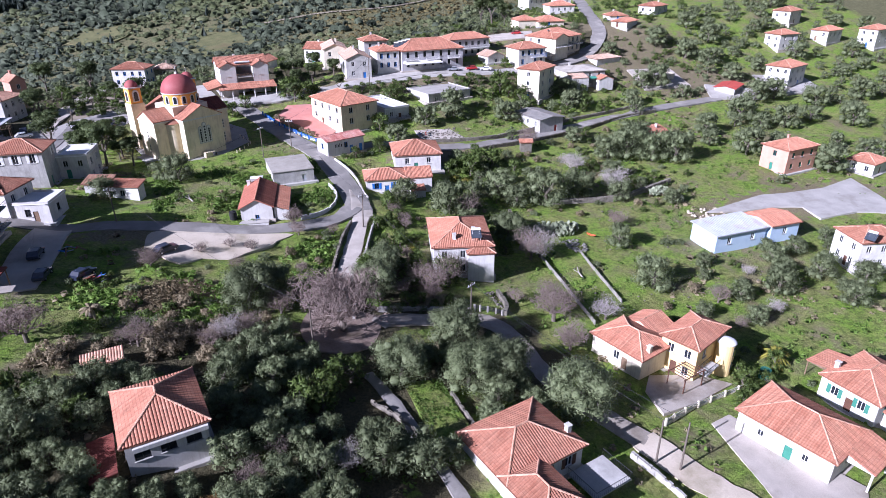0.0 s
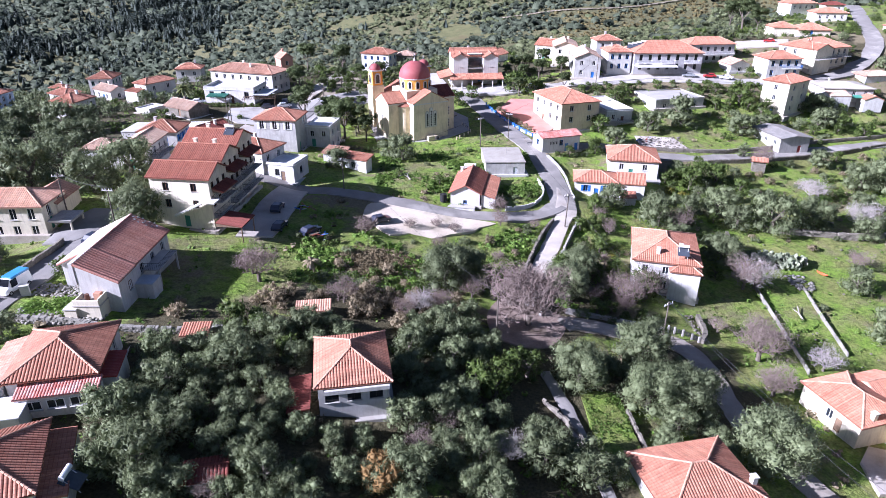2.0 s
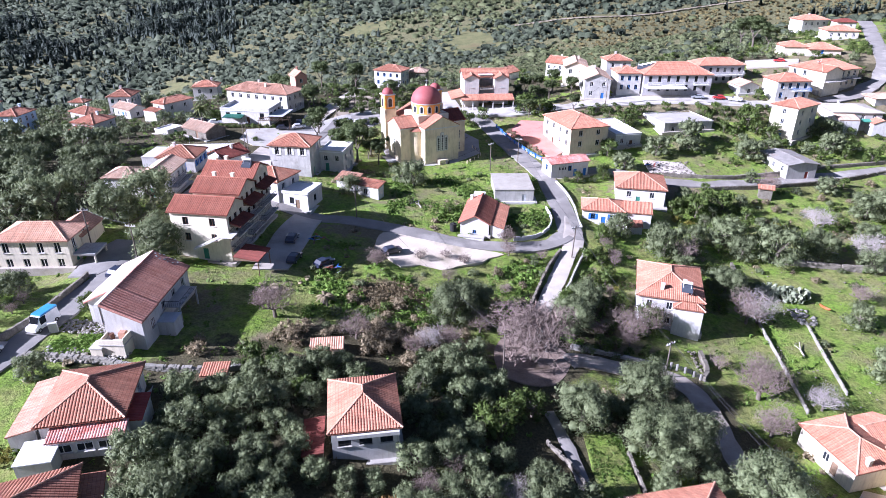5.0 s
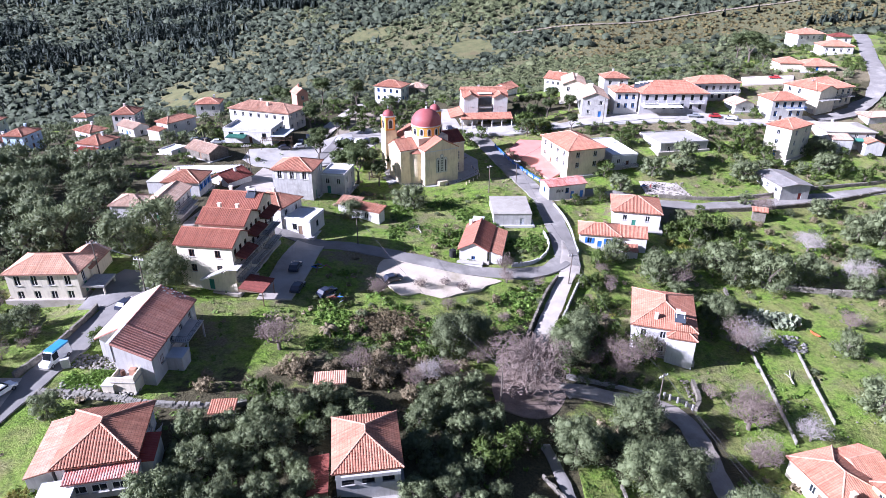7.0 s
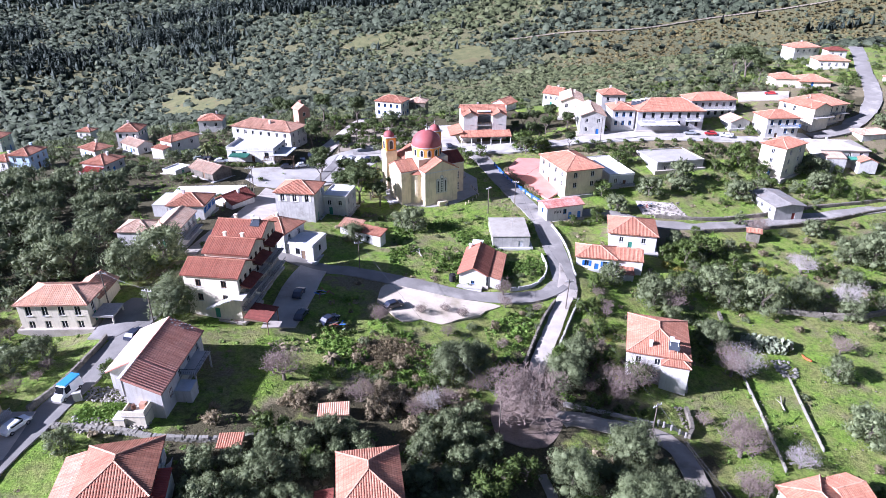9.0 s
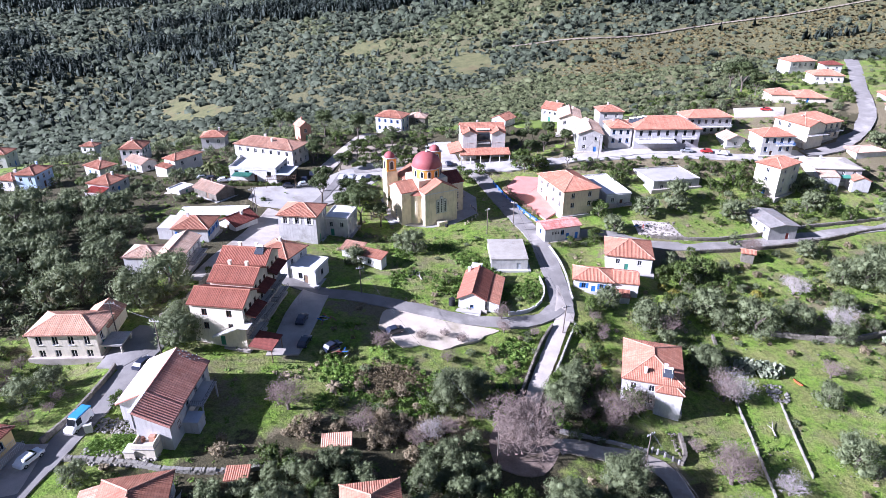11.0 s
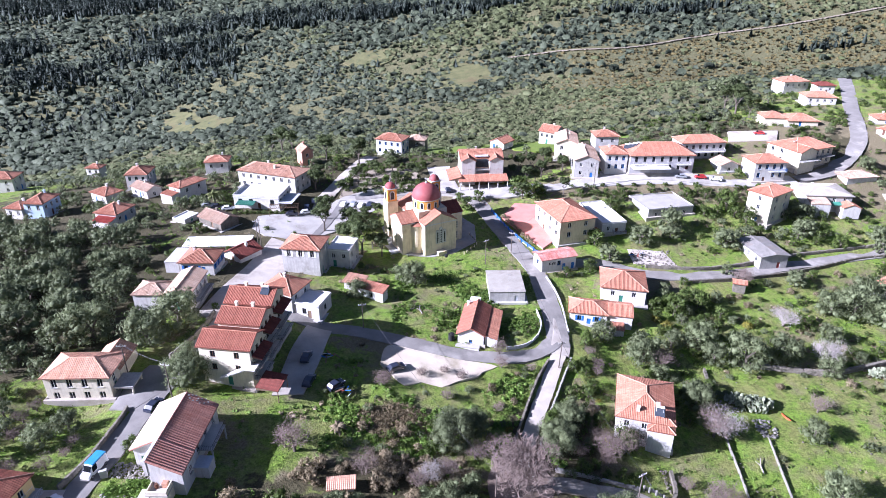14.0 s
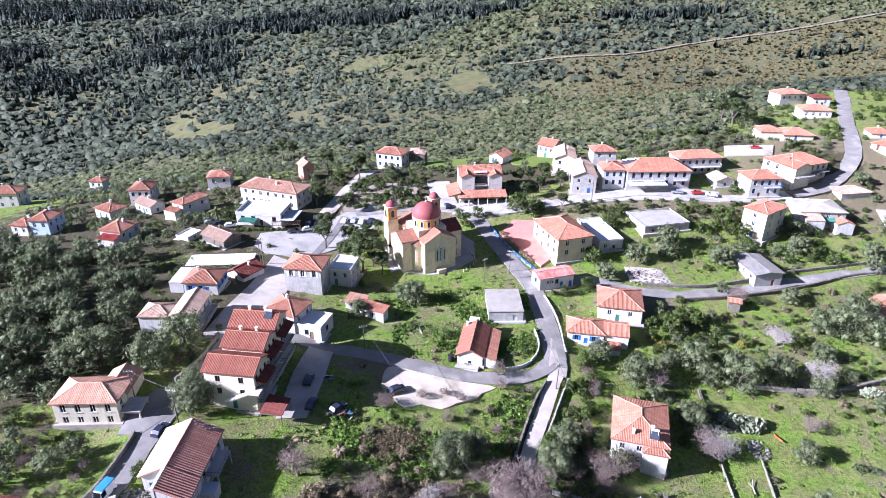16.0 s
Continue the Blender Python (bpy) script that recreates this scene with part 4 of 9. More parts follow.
def balcony(ob, x0, x1, y0, y1, z, rail=None, name="balcony", posts=True):
    """A slab with a railing round its outer edges, in the house's own axes."""
    bm = bmesh.new()
    box(bm, x0, y0, z - 0.18, x1, y1, z, 0.015)
    b = part(name, bm, CONCRETE, ob)
    bm = bmesh.new()
    for a, c in (((x0, y0), (x1, y0)), ((x0, y0), (x0, y1)), ((x1, y0), (x1, y1))):
        n = max(2, int(math.dist(a, c) / 0.3))
        tube(bm, (*a, z + 0.95), (*c, z + 0.95), 0.03, 0.03, 6)
        for k in range(n + 1):
            p = (a[0] + (c[0] - a[0]) * k / n, a[1] + (c[1] - a[1]) * k / n)
            tube(bm, (*p, z), (*p, z + 0.95), 0.018, 0.018, 4)
    part("railing", bm, rail or IRON, b)
    return b


def solar_heater(x, y, z, rot, label="solar water heater with a white tank on the roof"):
    ob = empty("solar_heater", pose(x, y, z, 0, 0, rot), label, "solar heater", "solar heaters")
    bm = bmesh.new()
    box(bm, -0.95, -0.03, 0, 0.95, 0.03, 1.9, 0.01)
    p = part("collector", bm, PV, ob, "dark blue glass collector", pose(0, -0.7, 0.12, -58))
    bm = bmesh.new()
    tube(bm, (-0.8, 0.55, 1.45), (0.8, 0.55, 1.45), 0.27, 0.27, 14)
    part("tank", bm, CARWHITE, ob, smooth=False)
    bm = bmesh.new()
    for sx in (-0.7, 0.7):
        tube(bm, (sx, 0.55, -0.3), (sx, 0.55, 1.2), 0.03, 0.03, 5)
        tube(bm, (sx, -0.7, -0.3), (sx, 0.55, 1.2), 0.03, 0.03, 5)
    part("stand", bm, CHROME, ob)
    return ob



def annex(ob, cx, cy, rot, L, W, top, h, roof="shed", pitch=0.15, wall=None, tile=None, over=0.15, name="annex", rib=0.3):
    """A lower wing that belongs to a house, in the house's own axes; top is its eave height over the house's base."""
    flat = roof == "flat"
    o = 0 if flat else over
    gh = {"shed": W, "shed_left": L, "shed_right": L, "gable_y": L / 2, "gable_x": W / 2}.get(roof, 0) * pitch * 0.93
    gable = {"gable_x": {"E": "tri", "W": "tri"}, "gable_y": {"S": "tri", "N": "tri"}, "shed": {"E": "up", "W": "down", "N": "full"}, "shed_left": {"S": "up", "N": "down", "E": "full"}, "shed_right": {"S": "down", "N": "up", "W": "full"}}.get(roof)
    a = child(name, walls_mesh(L / 2 - o, W / 2 - o, h, [], gable, gh, wall or WHITE), ob, pose(cx, cy, top - h, 0, 0, rot))
    if flat:
        bm = bmesh.new()
        box(bm, -L / 2 - 0.1, -W / 2 - 0.1, h, L / 2 + 0.1, W / 2 + 0.1, h + 0.16, 0.02)
        part("annex_roof", bm, tile or WHITEROOF, a)
    else:
        me, ridges = tiled_roof(L, W, roof, pitch, tile or TILE, rib)
        child("annex_roof", me, a, pose(0, 0, h))
        for p, q in ridges:
            if (Vector(q) - Vector(p)).length > 0.5:
                child("ridge", ridge_mesh(p, q, RIDGES.get((tile or TILE).name, tile or TILE)), a, pose(0, 0, h))
    return a


def roof_stones(ob, pts, half, pitch):
    """Loose stones that weigh down the tiles of a gabled roof."""
    for i, (px, py) in enumerate(pts):
        bm = bmesh.new()
        box(bm, -0.17, -0.13, 0, 0.17, 0.13, 0.16, 0.04)
        part("stone", bm, CONCRETE, ob, m=pose(px, py, RISE[ob.name] + (half - abs(px)) * pitch + 0.06, 0, math.degrees(math.atan(pitch)), i * 47))


# nearest houses
h = house("white house with a pyramid roof of red tiles among olives", -9.2, 59.7, 9, 8.7, 10.2, 6.0, pitch=0.47, wins={"S": 3, "E": 3, "W": 3}, frame=IRON, ww=1.5, wh=1.25)
bm = bmesh.new()
box(bm, -3.2, -5.35, RISE[h.name] - 0.85, 3.95, -4.62, RISE[h.name] - 0.3, 0.03)
part("canopy", bm, WHITE, h, "white canopy under the eaves")
annex(h, -6.1, -2.2, -1, 2.6, 6.4, 3.3, 3.3, "shed_left", 0.12, WOOD, TILE_DARK)
h = house("low white house with a red hipped roof and tin porch", -40.9, 58.3, 12, 9.6, 10.7, 8.4, pitch=0.42, wins={"S": 2, "E": 2, "W": 2}, wall=WHITE)
porch = annex(h, 0.9, -6.0, 0, 8.2, 2.2, 3.45, 3.2, "shed", 0.17, WHITE, TILE_STRIPE)
for u in (-2.4, -0.2, 2.0):
    put_window(porch, 3.95, 1.12, "S", u, 1.6, 1.7, 1.1)
annex(h, -3.7, -7.6, 0, 3.6, 3.6, 2.9, 2.9, "flat", 0, WHITE, WHITEROOF)
annex(h, 5.3, -2.3, 0, 1.9, 5.0, 3.3, 3.2, "shed_right", 0.1, WHITE, REDSHEET)
annex(h, -6.2, 0.0, 0, 3.2, 10.0, 3.3, 3.2, "shed_left", 0.22, WHITE, TILE_PALE)
h = house("house with a dark-edged hipped roof of red tiles", -39.7, 40.7, 22, 11.0, 10.1, 8.1, pitch=0.42, wins={"E": 2, "N": 3})
annex(h, 6.2, 0.2, 0, 2.4, 9.4, 3.0, 2.9, "shed_right", 0.14, WHITE, TILE)
solar_heater(-31.6, 41.2, 5.9, 92)
h = house("tall white gabled house with loose stones on red tiles", -45.8, 82.7, -1.5, 10.8, 12.1, 9.6, "gable_y", 0.48, tile=TILE_FADED, rib=0.5, wins={"E": 3, "W": 3}, doors=(("S", -3.4),), door_mat=GREENPAINT)
R = RISE[h.name]
roof_stones(h, [(0.5 + 0.55 * k, 5.4 + 0.25 * ((k * 7) % 3)) for k in range(7)] + [(0.9 + 0.6 * k, 4.8 - 0.35 * (k % 2)) for k in range(5)] + [(-0.6 - 0.7 * k, 5.3) for k in range(6)], 5.4, 0.48)
wing = annex(h, 2.75, -8.4, 0, 5.5, 5.2, R, R, "shed_right", 0.48, WHITE, TILE_FADED, 0.12, "front_wing", 0.5)
put_window(wing, 2.75, 2.6, "E", 0.3, R - 2.4, 0.9, 1.3, BROWNPAINT)
bm = bmesh.new()
box(bm, -0.55, -10.95, R - 0.4, 0.05, -5.9, R + 2.75, 0.03)
part("parapet", bm, WHITE, h)
# added sheet that paints the west slope paler, as low sun does
bm = bmesh.new()
box(bm, -6.05, -5.95, 0.06, 0, 6.0, 0.16, 0.02)
part("roof_sheet", bm, GLARETILE, h, "west half of the roof, sun glare painted pale", pose(0, 0, R + 5.4 * 0.48, 0, -math.degrees(math.atan(0.48))))
porch = annex(h, 1.9, -12.0, 0, 3.4, 2.4, R - 2.3, R - 2.3, "flat", 0, IVORY, PAVING, name="porch")
for x0, x1, y0, y1, top in ((-1.7, 1.7, -1.2, -1.0, 0.75), (1.5, 1.7, -1.0, 1.1, 0.9), (-1.7, -1.5, -1.0, 1.1, 0.6)):
    bm = bmesh.new()
    box(bm, x0, y0, R - 2.16, x1, y1, R - 2.16 + top, 0.02)
    part("parapet", bm, IVORY, porch)
bm = bmesh.new()
tube(bm, (-0.6, 0.4, R - 2.15), (-0.6, 0.4, R - 1.35), 0.32, 0.3, 12)
part("barrel", bm, BROWNPAINT, porch, "rusty brown barrel")
bm = bmesh.new()
box(bm, 0.3, 0.3, R - 2.15, 1.2, 1.1, R - 1.2, 0.03)
part("chimney", bm, TILE_PALE, porch, "squat brick oven chimney")
annex(h, -0.2, -12.6, 0, 1.6, 1.8, 2.4, 2.4, "flat", 0, IVORY, CONCRETE, name="step_block")
balcony(h, 4.9, 7.4, -3.6, 2.8, 3.2)
for px, py in ((7.2, -3.4), (7.2, 2.6)):
    bm = bmesh.new()
    box(bm, px - 0.12, py - 0.12, -0.3, px + 0.12, py + 0.12, 3.1, 0.02)
    part("balcony_post", bm, CONCRETE, h)
annex(h, 6.6, -5.8, 0, 2.4, 2.6, 2.7, 3.0, "flat", 0, WHITE, TIN, name="shed")
h = house("two-storey pale house with pink-red cross-hipped roof", -69.0, 97.8, 2, 13.1, 8.6, 11.4, pitch=0.42, wall=IVORY, wins={"S": 4, "E": 2, "W": 2}, tile=TILE_PALE, ww=1.1, wh=1.9)
annex(h, 3.4, 4.2, 0, 6.4, 8.4, 4.75, 4.7, "gable_y", 0.5, IVORY, TILE_PALE, 0.3, "wing")
annex(h, 8.2, -1.2, 0, 3.6, 4.4, 3.0, 0.3, "flat", 0, GREYWALL, GREYWALL, name="porch_roof")
for px, py in ((9.8, -3.2), (9.8, 0.8)):
    bm = bmesh.new()
    tube(bm, (px, py, -0.4), (px, py, 2.7), 0.18, 0.18, 10)
    part("column", bm, IVORY, h)

h = house("yellow house with brown-red hipped roof and white balcony", -70.4, 65.6, -9, 11.5, 13.6, 10.1, pitch=0.42, tile=TILE_BROWN, wall=YELLOW, wins={"E": 3}, doors=(("E", -1.5),))
balcony(h, 5.3, 6.9, -6.2, 6.2, RISE[h.name] - 3.1, FRAMEWHITE)
h = house("ochre house with red tiled L-shaped hipped roof", 28.5, 49.0, 11, 11.8, 10.0, -2.1, pitch=0.42, wins={"S": 3, "E": 2, "W": 2}, door_mat=BROWNPAINT, shutter=BROWNPAINT, chimneys=((5.0, -2.4),))
annex(h, -2.9, -7.2, 0, 6.0, 8.0, 4.5, 4.5, "hip", 0.42, WHITE, TILE, 0.35, "wing")
balcony(h, 3.0, 8.5, -9.5, -5.0, 1.6, IRON, "terrace")
h = house("single-storey cream house with orange hipped roof and porch", 56.3, 64.9, -75, 10.1, 8.2, -4.9, pitch=0.42, wall=IVORY, wins={"S": 1, "W": 1, "N": 2}, doors=(("S", 1.6),), door_mat=WOOD, chimneys=((4.2, -1.6),))
annex(h, -1.5, 6.2, 0, 6.5, 5.5, 4.3, 4.3, "gable_y", 0.42, IVORY, TILE, 0.3, "wing")
h = house("two-storey yellow house with orange roof and round stair tower", 64.5, 60.9, -69, 6.6, 9.7, -3.2, pitch=0.42, wall=YELLOW, wins={"S": 2, "E": 2, "N": 2})
bm = bmesh.new()
tube(bm, (4.2, 1.9, 0), (4.2, 1.9, 6.2), 1.35, 1.35, 24)
tw = part("stair_tower", bm, YELLOW, h)
bm = bmesh.new()
bmesh.ops.create_uvsphere(bm, u_segments=20, v_segments=10, radius=1.45)
for v in bm.verts:
    v.co = Vector((v.co.x + 4.2, v.co.y + 1.9, 6.2 + max(v.co.z, -0.1) * 0.35))
part("tower_cap", bm, WHITEROOF, tw, "white domed cap", smooth=True)
for z in (1.5, 4.2):
    bm = bmesh.new()
    box(bm, 5.4, 1.6, z, 5.57, 2.2, z + 1.7, 0.02)
    part("tower_window", bm, PANE, tw)
balcony(h, 3.2, 4.6, -4.2, -0.2, 3.2)
h = house("long low white house with an orange-red hipped roof", 65.2, 41.8, -74, 12.8, 9.5, -5.3, pitch=0.42, wins={"S": 2, "E": 1, "N": 3}, doors=(("S", 0.8),), door_mat=GREENPAINT, ww=0.8, wh=1.0)
annex(h, 7.9, 1.2, 0, 3.4, 6.6, 4.05, 0.2, "shed_right", 0.3, WHITE, TILE, 0.1, "porch_roof")
for py in (-1.6, 4.0):
    bm = bmesh.new()
    tube(bm, (9.2, py, 0), (9.2, py, 4.0), 0.14, 0.14, 10)
    part("column", bm, WHITE, h)
h = house("white bungalow with red hipped roof and orange pergola roof", 83.0, 45.4, -82, 8.8, 11.4, -6.2, pitch=0.42, wins={"S": 2, "W": 1, "E": 2}, shutter=GREENPAINT, chimneys=((-3.6, -2.6),))
annex(h, -6.2, 0.4, 0, 3.8, 5.6, 3.4, 0.15, "shed_left", 0.15, WOOD, TILE, 0.05, "pergola_roof")
for py in (-2.0, 2.8):
    bm = bmesh.new()
    tube(bm, (-7.9, py, 0), (-7.9, py, 3.4), 0.09, 0.09, 8)
    part("post", bm, WOOD, h)
annex(h, 6.0, -2.0, 0, 3.4, 5.4, 2.6, 2.6, "shed_right", 0.25, WHITE, TILE, 0.2, "wing")
h = house("two-storey white house with red hipped roofs and solar heater", 42.7, 101.9, -16, 11.8, 14.4, 0.0, pitch=0.42, wins={"S": 3, "E": 3, "W": 3, "N": 2}, chimneys=((-1.5, -5.2), (2.2, -3.9)))
annex(h, 3.2, -6.3, 0, 5.4, 4.6, 6.35, 6.2, "hip", 0.42, WHITE, TILE, 0.3, "wing")
solar_heater(43.5, 95.5, 1.3, -16)

# the stepped three-part apartment house
for n, (ax, ay, ar, al, aw, ae) in enumerate([(-41.8, 103.0, -8, 11.4, 7.8, 14.2), (-40.9, 110.2, -8, 9.8, 7.8, 15.2), (-40.6, 117.0, -7, 10.8, 8.4, 16.0)]):
    h = house("three-storey cream apartment house with stepped red roofs", ax, ay, ar, al, aw, ae, "gable_x", 0.47, wall=IVORY, tile=TILE_RED, wins={"S": 2, "E": 3, "W": 2} if n == 0 else {"E": 3, "W": 2, "N": 2}, frame=BROWNPAINT, chimneys=((-2.0, 1.0), (1.5, 1.2)) if n else (), group="stepped apartment house", floors=2)
    for zz in (2.6, 5.6):
        if ae - zz > 8:
            balcony(h, al / 2 - 0.4, al / 2 + 1.3, -aw / 2 + 0.8, aw / 2 - 0.8, zz + 0.3)
    annex(h, al / 2 + 0.6, 0.2, 0, 2.0, aw - 2.0, ae - (land(ax, ay) - 1.0) - 2.3, 0.15, "shed_right", 0.3, WOOD, TILE_DARK, 0.05, "awning_roof")
    if n == 0:
        top = RISE[h.name] - 3.6
        for k in range(14):
            bm = bmesh.new()
            box(bm, 4.2 - 0.4 * k, -aw / 2 - 1.0, top - 0.2 * k - 0.3, 4.6 - 0.4 * k, -aw / 2 + 0.1, top - 0.2 * k, 0.01)
            part("step", bm, WHITE, h)
        bm = bmesh.new()
        box(bm, 4.6, -aw / 2 - 1.1, top - 0.25, 6.6, -aw / 2 + 1.2, top, 0.02)
        part("landing", bm, WHITE, h)
        annex(h, al / 2 + 3.4, -3.4, 0, 4.6, 5.4, 2.9, 0.2, "shed_right", 0.12, WOOD, TILE_DARK, 0.05, "shed_roof")
        for qx, qy in ((al / 2 + 5.4, -5.8), (al / 2 + 5.4, -1.0)):
            bm = bmesh.new()
            tube(bm, (qx, qy, -0.6), (qx, qy, 2.9), 0.1, 0.1, 8)
            part("post", bm, WOOD, h)
solar_heater(-37.8, 115.6, 17.2, -7)

# middle of the village
h = house("white cottage with a red gabled roof beside the lane", 8.3, 127.4, -10.7, 7.0, 14.0, 3.2, "gable_y", 0.52, tile=TILE_RED, rib=0.45, wins={"S": 1, "W": 2}, frame=BLUEPAINT, doors=(("W", 2.0),), chimneys=((-2.4, 5.6),), ww=0.8, wh=0.8)
R = RISE[h.name]
annex(h, 4.75, 0.3, 0, 3.1, 13.2, R - 0.95, R - 0.95, "shed_right", 0.3, WHITE, TILE, 0.12, "wing", 0.45)
annex(h, -0.8, 7.2, 0, 2.4, 1.6, R + 1.6, R + 1.6, "flat", 0, WHITE, WHITEROOF, name="chimney_block")
annex(h, -0.6, -7.5, 0, 5.6, 1.4, 0.9, 0.9, "flat", 0, WHITE, PAVING, name="front_step")
house("plain grey flat-roofed concrete block beside the street", 17.4, 146.2, 1, 9.3, 11.8, 3.5, "flat", wall=GREYWALL, tile=ROOFSCREED, wins={"E": 1}, doors=(("S", 2.4),), door_mat=GREYPAINT, parapet=0.0)
h = house("low white kiosk with patched red roof and blue doors", 33.0, 159.9, 18, 11.7, 6.4, 5.0, "gable_x", 0.28, tile=TILE_STRIPE, wins={"S": 1, "W": 1}, doors=(("S", 1.6), ("S", 4.4)), door_mat=BLUEPAINT, frame=BLUEPAINT)
for k, (w, t) in enumerate(((0.3, 0.8), (0.16, 0.9), (0.3, 0.6), (0.14, 0.95), (0.34, 0.7))):
    bm = bmesh.new()
    box(bm, -3.2 + 0.42 * k, -2.765, RISE[h.name] - 1.9, -3.2 + 0.42 * k + w, -2.745, RISE[h.name] - 1.9 + t)
    part("painted_bar", bm, IRON, h, "dark spray-painted bar")
house("white house with orange hipped roof above the road", 49.9, 148.5, -12, 12.5, 12.0, 3.0, pitch=0.4, wins={"S": 2, "E": 3, "W": 2})
h = house("white cottage with orange roof and blue doors and shutters", 38.4, 137.8, -11, 10.2, 8.0, 0.8, pitch=0.4, wins={"S": 2, "W": 1}, shutter=BLUEPAINT, doors=(("S", 0.2),), door_mat=BLUEPAINT, frame=BLUEPAINT)
annex(h, 8.0, 0.4, 0, 6.4, 7.6, 4.6, 4.6, "gable_x", 0.4, WHITE, TILE, 0.25, "wing")
annex(h, 7.2, -5.2, 0, 3.6, 3.2, 2.6, 2.6, "shed", 0.15, WHITE, TILE, 0.15, "outhouse")
house("large cream school with orange hipped roof beside the court", 39.0, 180.3, -72, 17.9, 12.7, 10.4, pitch=0.4, wall=CREAM, floors=2, wins={"S": 4, "E": 2, "N": 4}, ww=1.2, wh=1.6, group="village buildings")
h = house("white flat-roofed annex behind the school", 52.6, 187.0, 12, 8.0, 18.0, 6.6, "flat", tile=WHITEROOF, wins={"S": 2, "E": 4}, group="village buildings")
balcony(h, -0.5, 3.8, -10.6, -9.0, RISE[h.name] - 3.0)
annex(h, -5.6, -7.0, 0, 3.4, 4.0, RISE[h.name] - 2.6, RISE[h.name] - 2.6, "shed_right", 0.2, CREAM, TILE, 0.1, "tiled_link")
house("white two-storey house with brown-red hipped roof", -38.1, 132.6, -23, 9.8, 8.8, 10.0, pitch=0.42, tile=TILE, wins={"S": 2, "E": 2})
house("white cubic flat-roofed house above the lane", -31.7, 130.1, -16, 7.8, 6.7, 7.5, "flat", tile=WHITEROOF, wins={"S": 1, "E": 1}, frame=IRON)
house("grey two-storey house with orange hipped roof", -37.2, 153.7, -7, 11.2, 9.9, 11.5, pitch=0.4, wall=GREYWALL, wins={"S": 3, "E": 2, "W": 2}, shutter=FRAMEWHITE, floors=1, ww=1.1, wh=2.0)
house("white flat-roofed house beside a grey house", -27.9, 159.6, -10, 6.4, 8.6, 8.0, "flat", tile=WHITEROOF, wins={"S": 2, "E": 2})
house("low garden shed with pink tiled roof", -22.5, 143.2, -21, 5.9, 4.1, 5.4, "shed", 0.2, wall=GREYWALL, tile=TILE_PALE, wins={}, name="shed", category="shed", group="sheds")
house("long white shed with brown tiled roof", -17.5, 139.5, -26, 8.1, 3.4, 5.3, "shed", 0.2, tile=TILE, wins={"S": 1}, name="shed", category="shed", group="sheds")
h = house("pale house with washed-out pink tiled roof", -61.0, 129.9, 0, 6.6, 11.9, 12.1, "gable_y", 0.4, tile=TILE_OLD, wins={"S": 1, "E": 4})
annex(h, -6.9, -2.2, 0, 8.0, 7.0, 5.4, 5.4, "hip", 0.4, WHITE, TILE_OLD, 0.3, "wing")
balcony(h, 3.1, 4.8, -4.5, 4.5, 3.0)
h = house("white house with red hipped roof and blue shutters", -64.0, 148.3, -1, 9.8, 9.2, 10.0, pitch=0.42, wins={"S": 3, "E": 3}, frame=BLUEPAINT, shutter=BLUEPAINT)
annex(h, -6.6, 0.4, 0, 3.6, 8.6, 4.6, 4.6, "flat", 0, WHITE, CONCRETE, name="terrace")
house("dark red gabled house at the square", -56.2, 158.0, -33, 7.7, 8.5, 6.8, "gable_y", 0.5, tile=TILE_DARK, wins={"S": 1})
house("long white flat shed roof beside the square", -66.0, 166.5, 4, 19.0, 7.0, 5.6, "flat", tile=WHITEROOF, wins={}, name="shed", category="shed", group="sheds", parapet=0.0)
house("stone house with weathered brown tiled roof", -69.9, 179.8, -35, 11.7, 7.5, 8.0, "gable_x", 0.45, wall=STONE, tile=TILE_OLD, wins={"S": 1, "E": 1})
house("small white flat house beside a stone ruin", -81.5, 183.0, -24, 5.0, 6.2, 6.6, "flat", tile=WHITEROOF, wins={"S": 1})
house("large white villa with long pale red hipped roof", -60.2, 213.4, -20, 24.4, 10.9, 12.2, pitch=0.38, tile=TILE_PALE, wins={"S": 7, "E": 3, "W": 3}, chimneys=((-3, 1.5), (2, -2)), group="village buildings")
h = house("white modern flat-roofed villa with dark windows", -60.0, 195.4, -7, 15.4, 10.6, 10.2, "flat", tile=WHITEROOF, wins={"S": 4, "E": 3}, ww=1.4, wh=1.9, frame=IRON, group="village buildings", parapet=0.8)
annex(h, 10.0, -1.5, 0, 4.6, 9.0, 3.6, 0.15, "flat", 0, IRON, GREYPAINT, name="canopy")
for px, py in ((12.0, -5.6), (12.0, 2.6), (8.2, -5.6)):
    bm = bmesh.new()
    tube(bm, (px, py, 0), (px, py, 3.5), 0.07, 0.07, 8)
    part("canopy_post", bm, IRON, h)
annex(h, -3.0, -6.8, 0, 6.0, 3.0, 3.4, 0.12, "shed", 0.1, IRON, GREENPAINT, 0.05, "awning")
house("white two-storey house with red roof at the grove", -132.7, 192.6, -4, 7.4, 9.8, 8.9, pitch=0.42, wall=BLUEWALL, wins={"S": 2, "E": 3})
house("low house with brown-red hipped roof at the grove", -139.5, 191.5, -10, 7.0, 7.0, 7.0, pitch=0.42, wins={"S": 2})
house("long white house with red roof at the grove edge", -176.0, 236.0, 4, 13.6, 9.0, 1.6, pitch=0.42, wins={"S": 3, "E": 2})
house("small red-roofed cottage among far bushes", -152.0, 262.0, -7, 7.0, 6.0, -3.0, pitch=0.42, wins={"S": 2})
house("white two-storey house with dark red hipped roof", -113.2, 222.8, 5, 8.5, 10.0, 8.4, pitch=0.45, tile=TILE, wins={"S": 3, "E": 3}, frame=GREENPAINT)
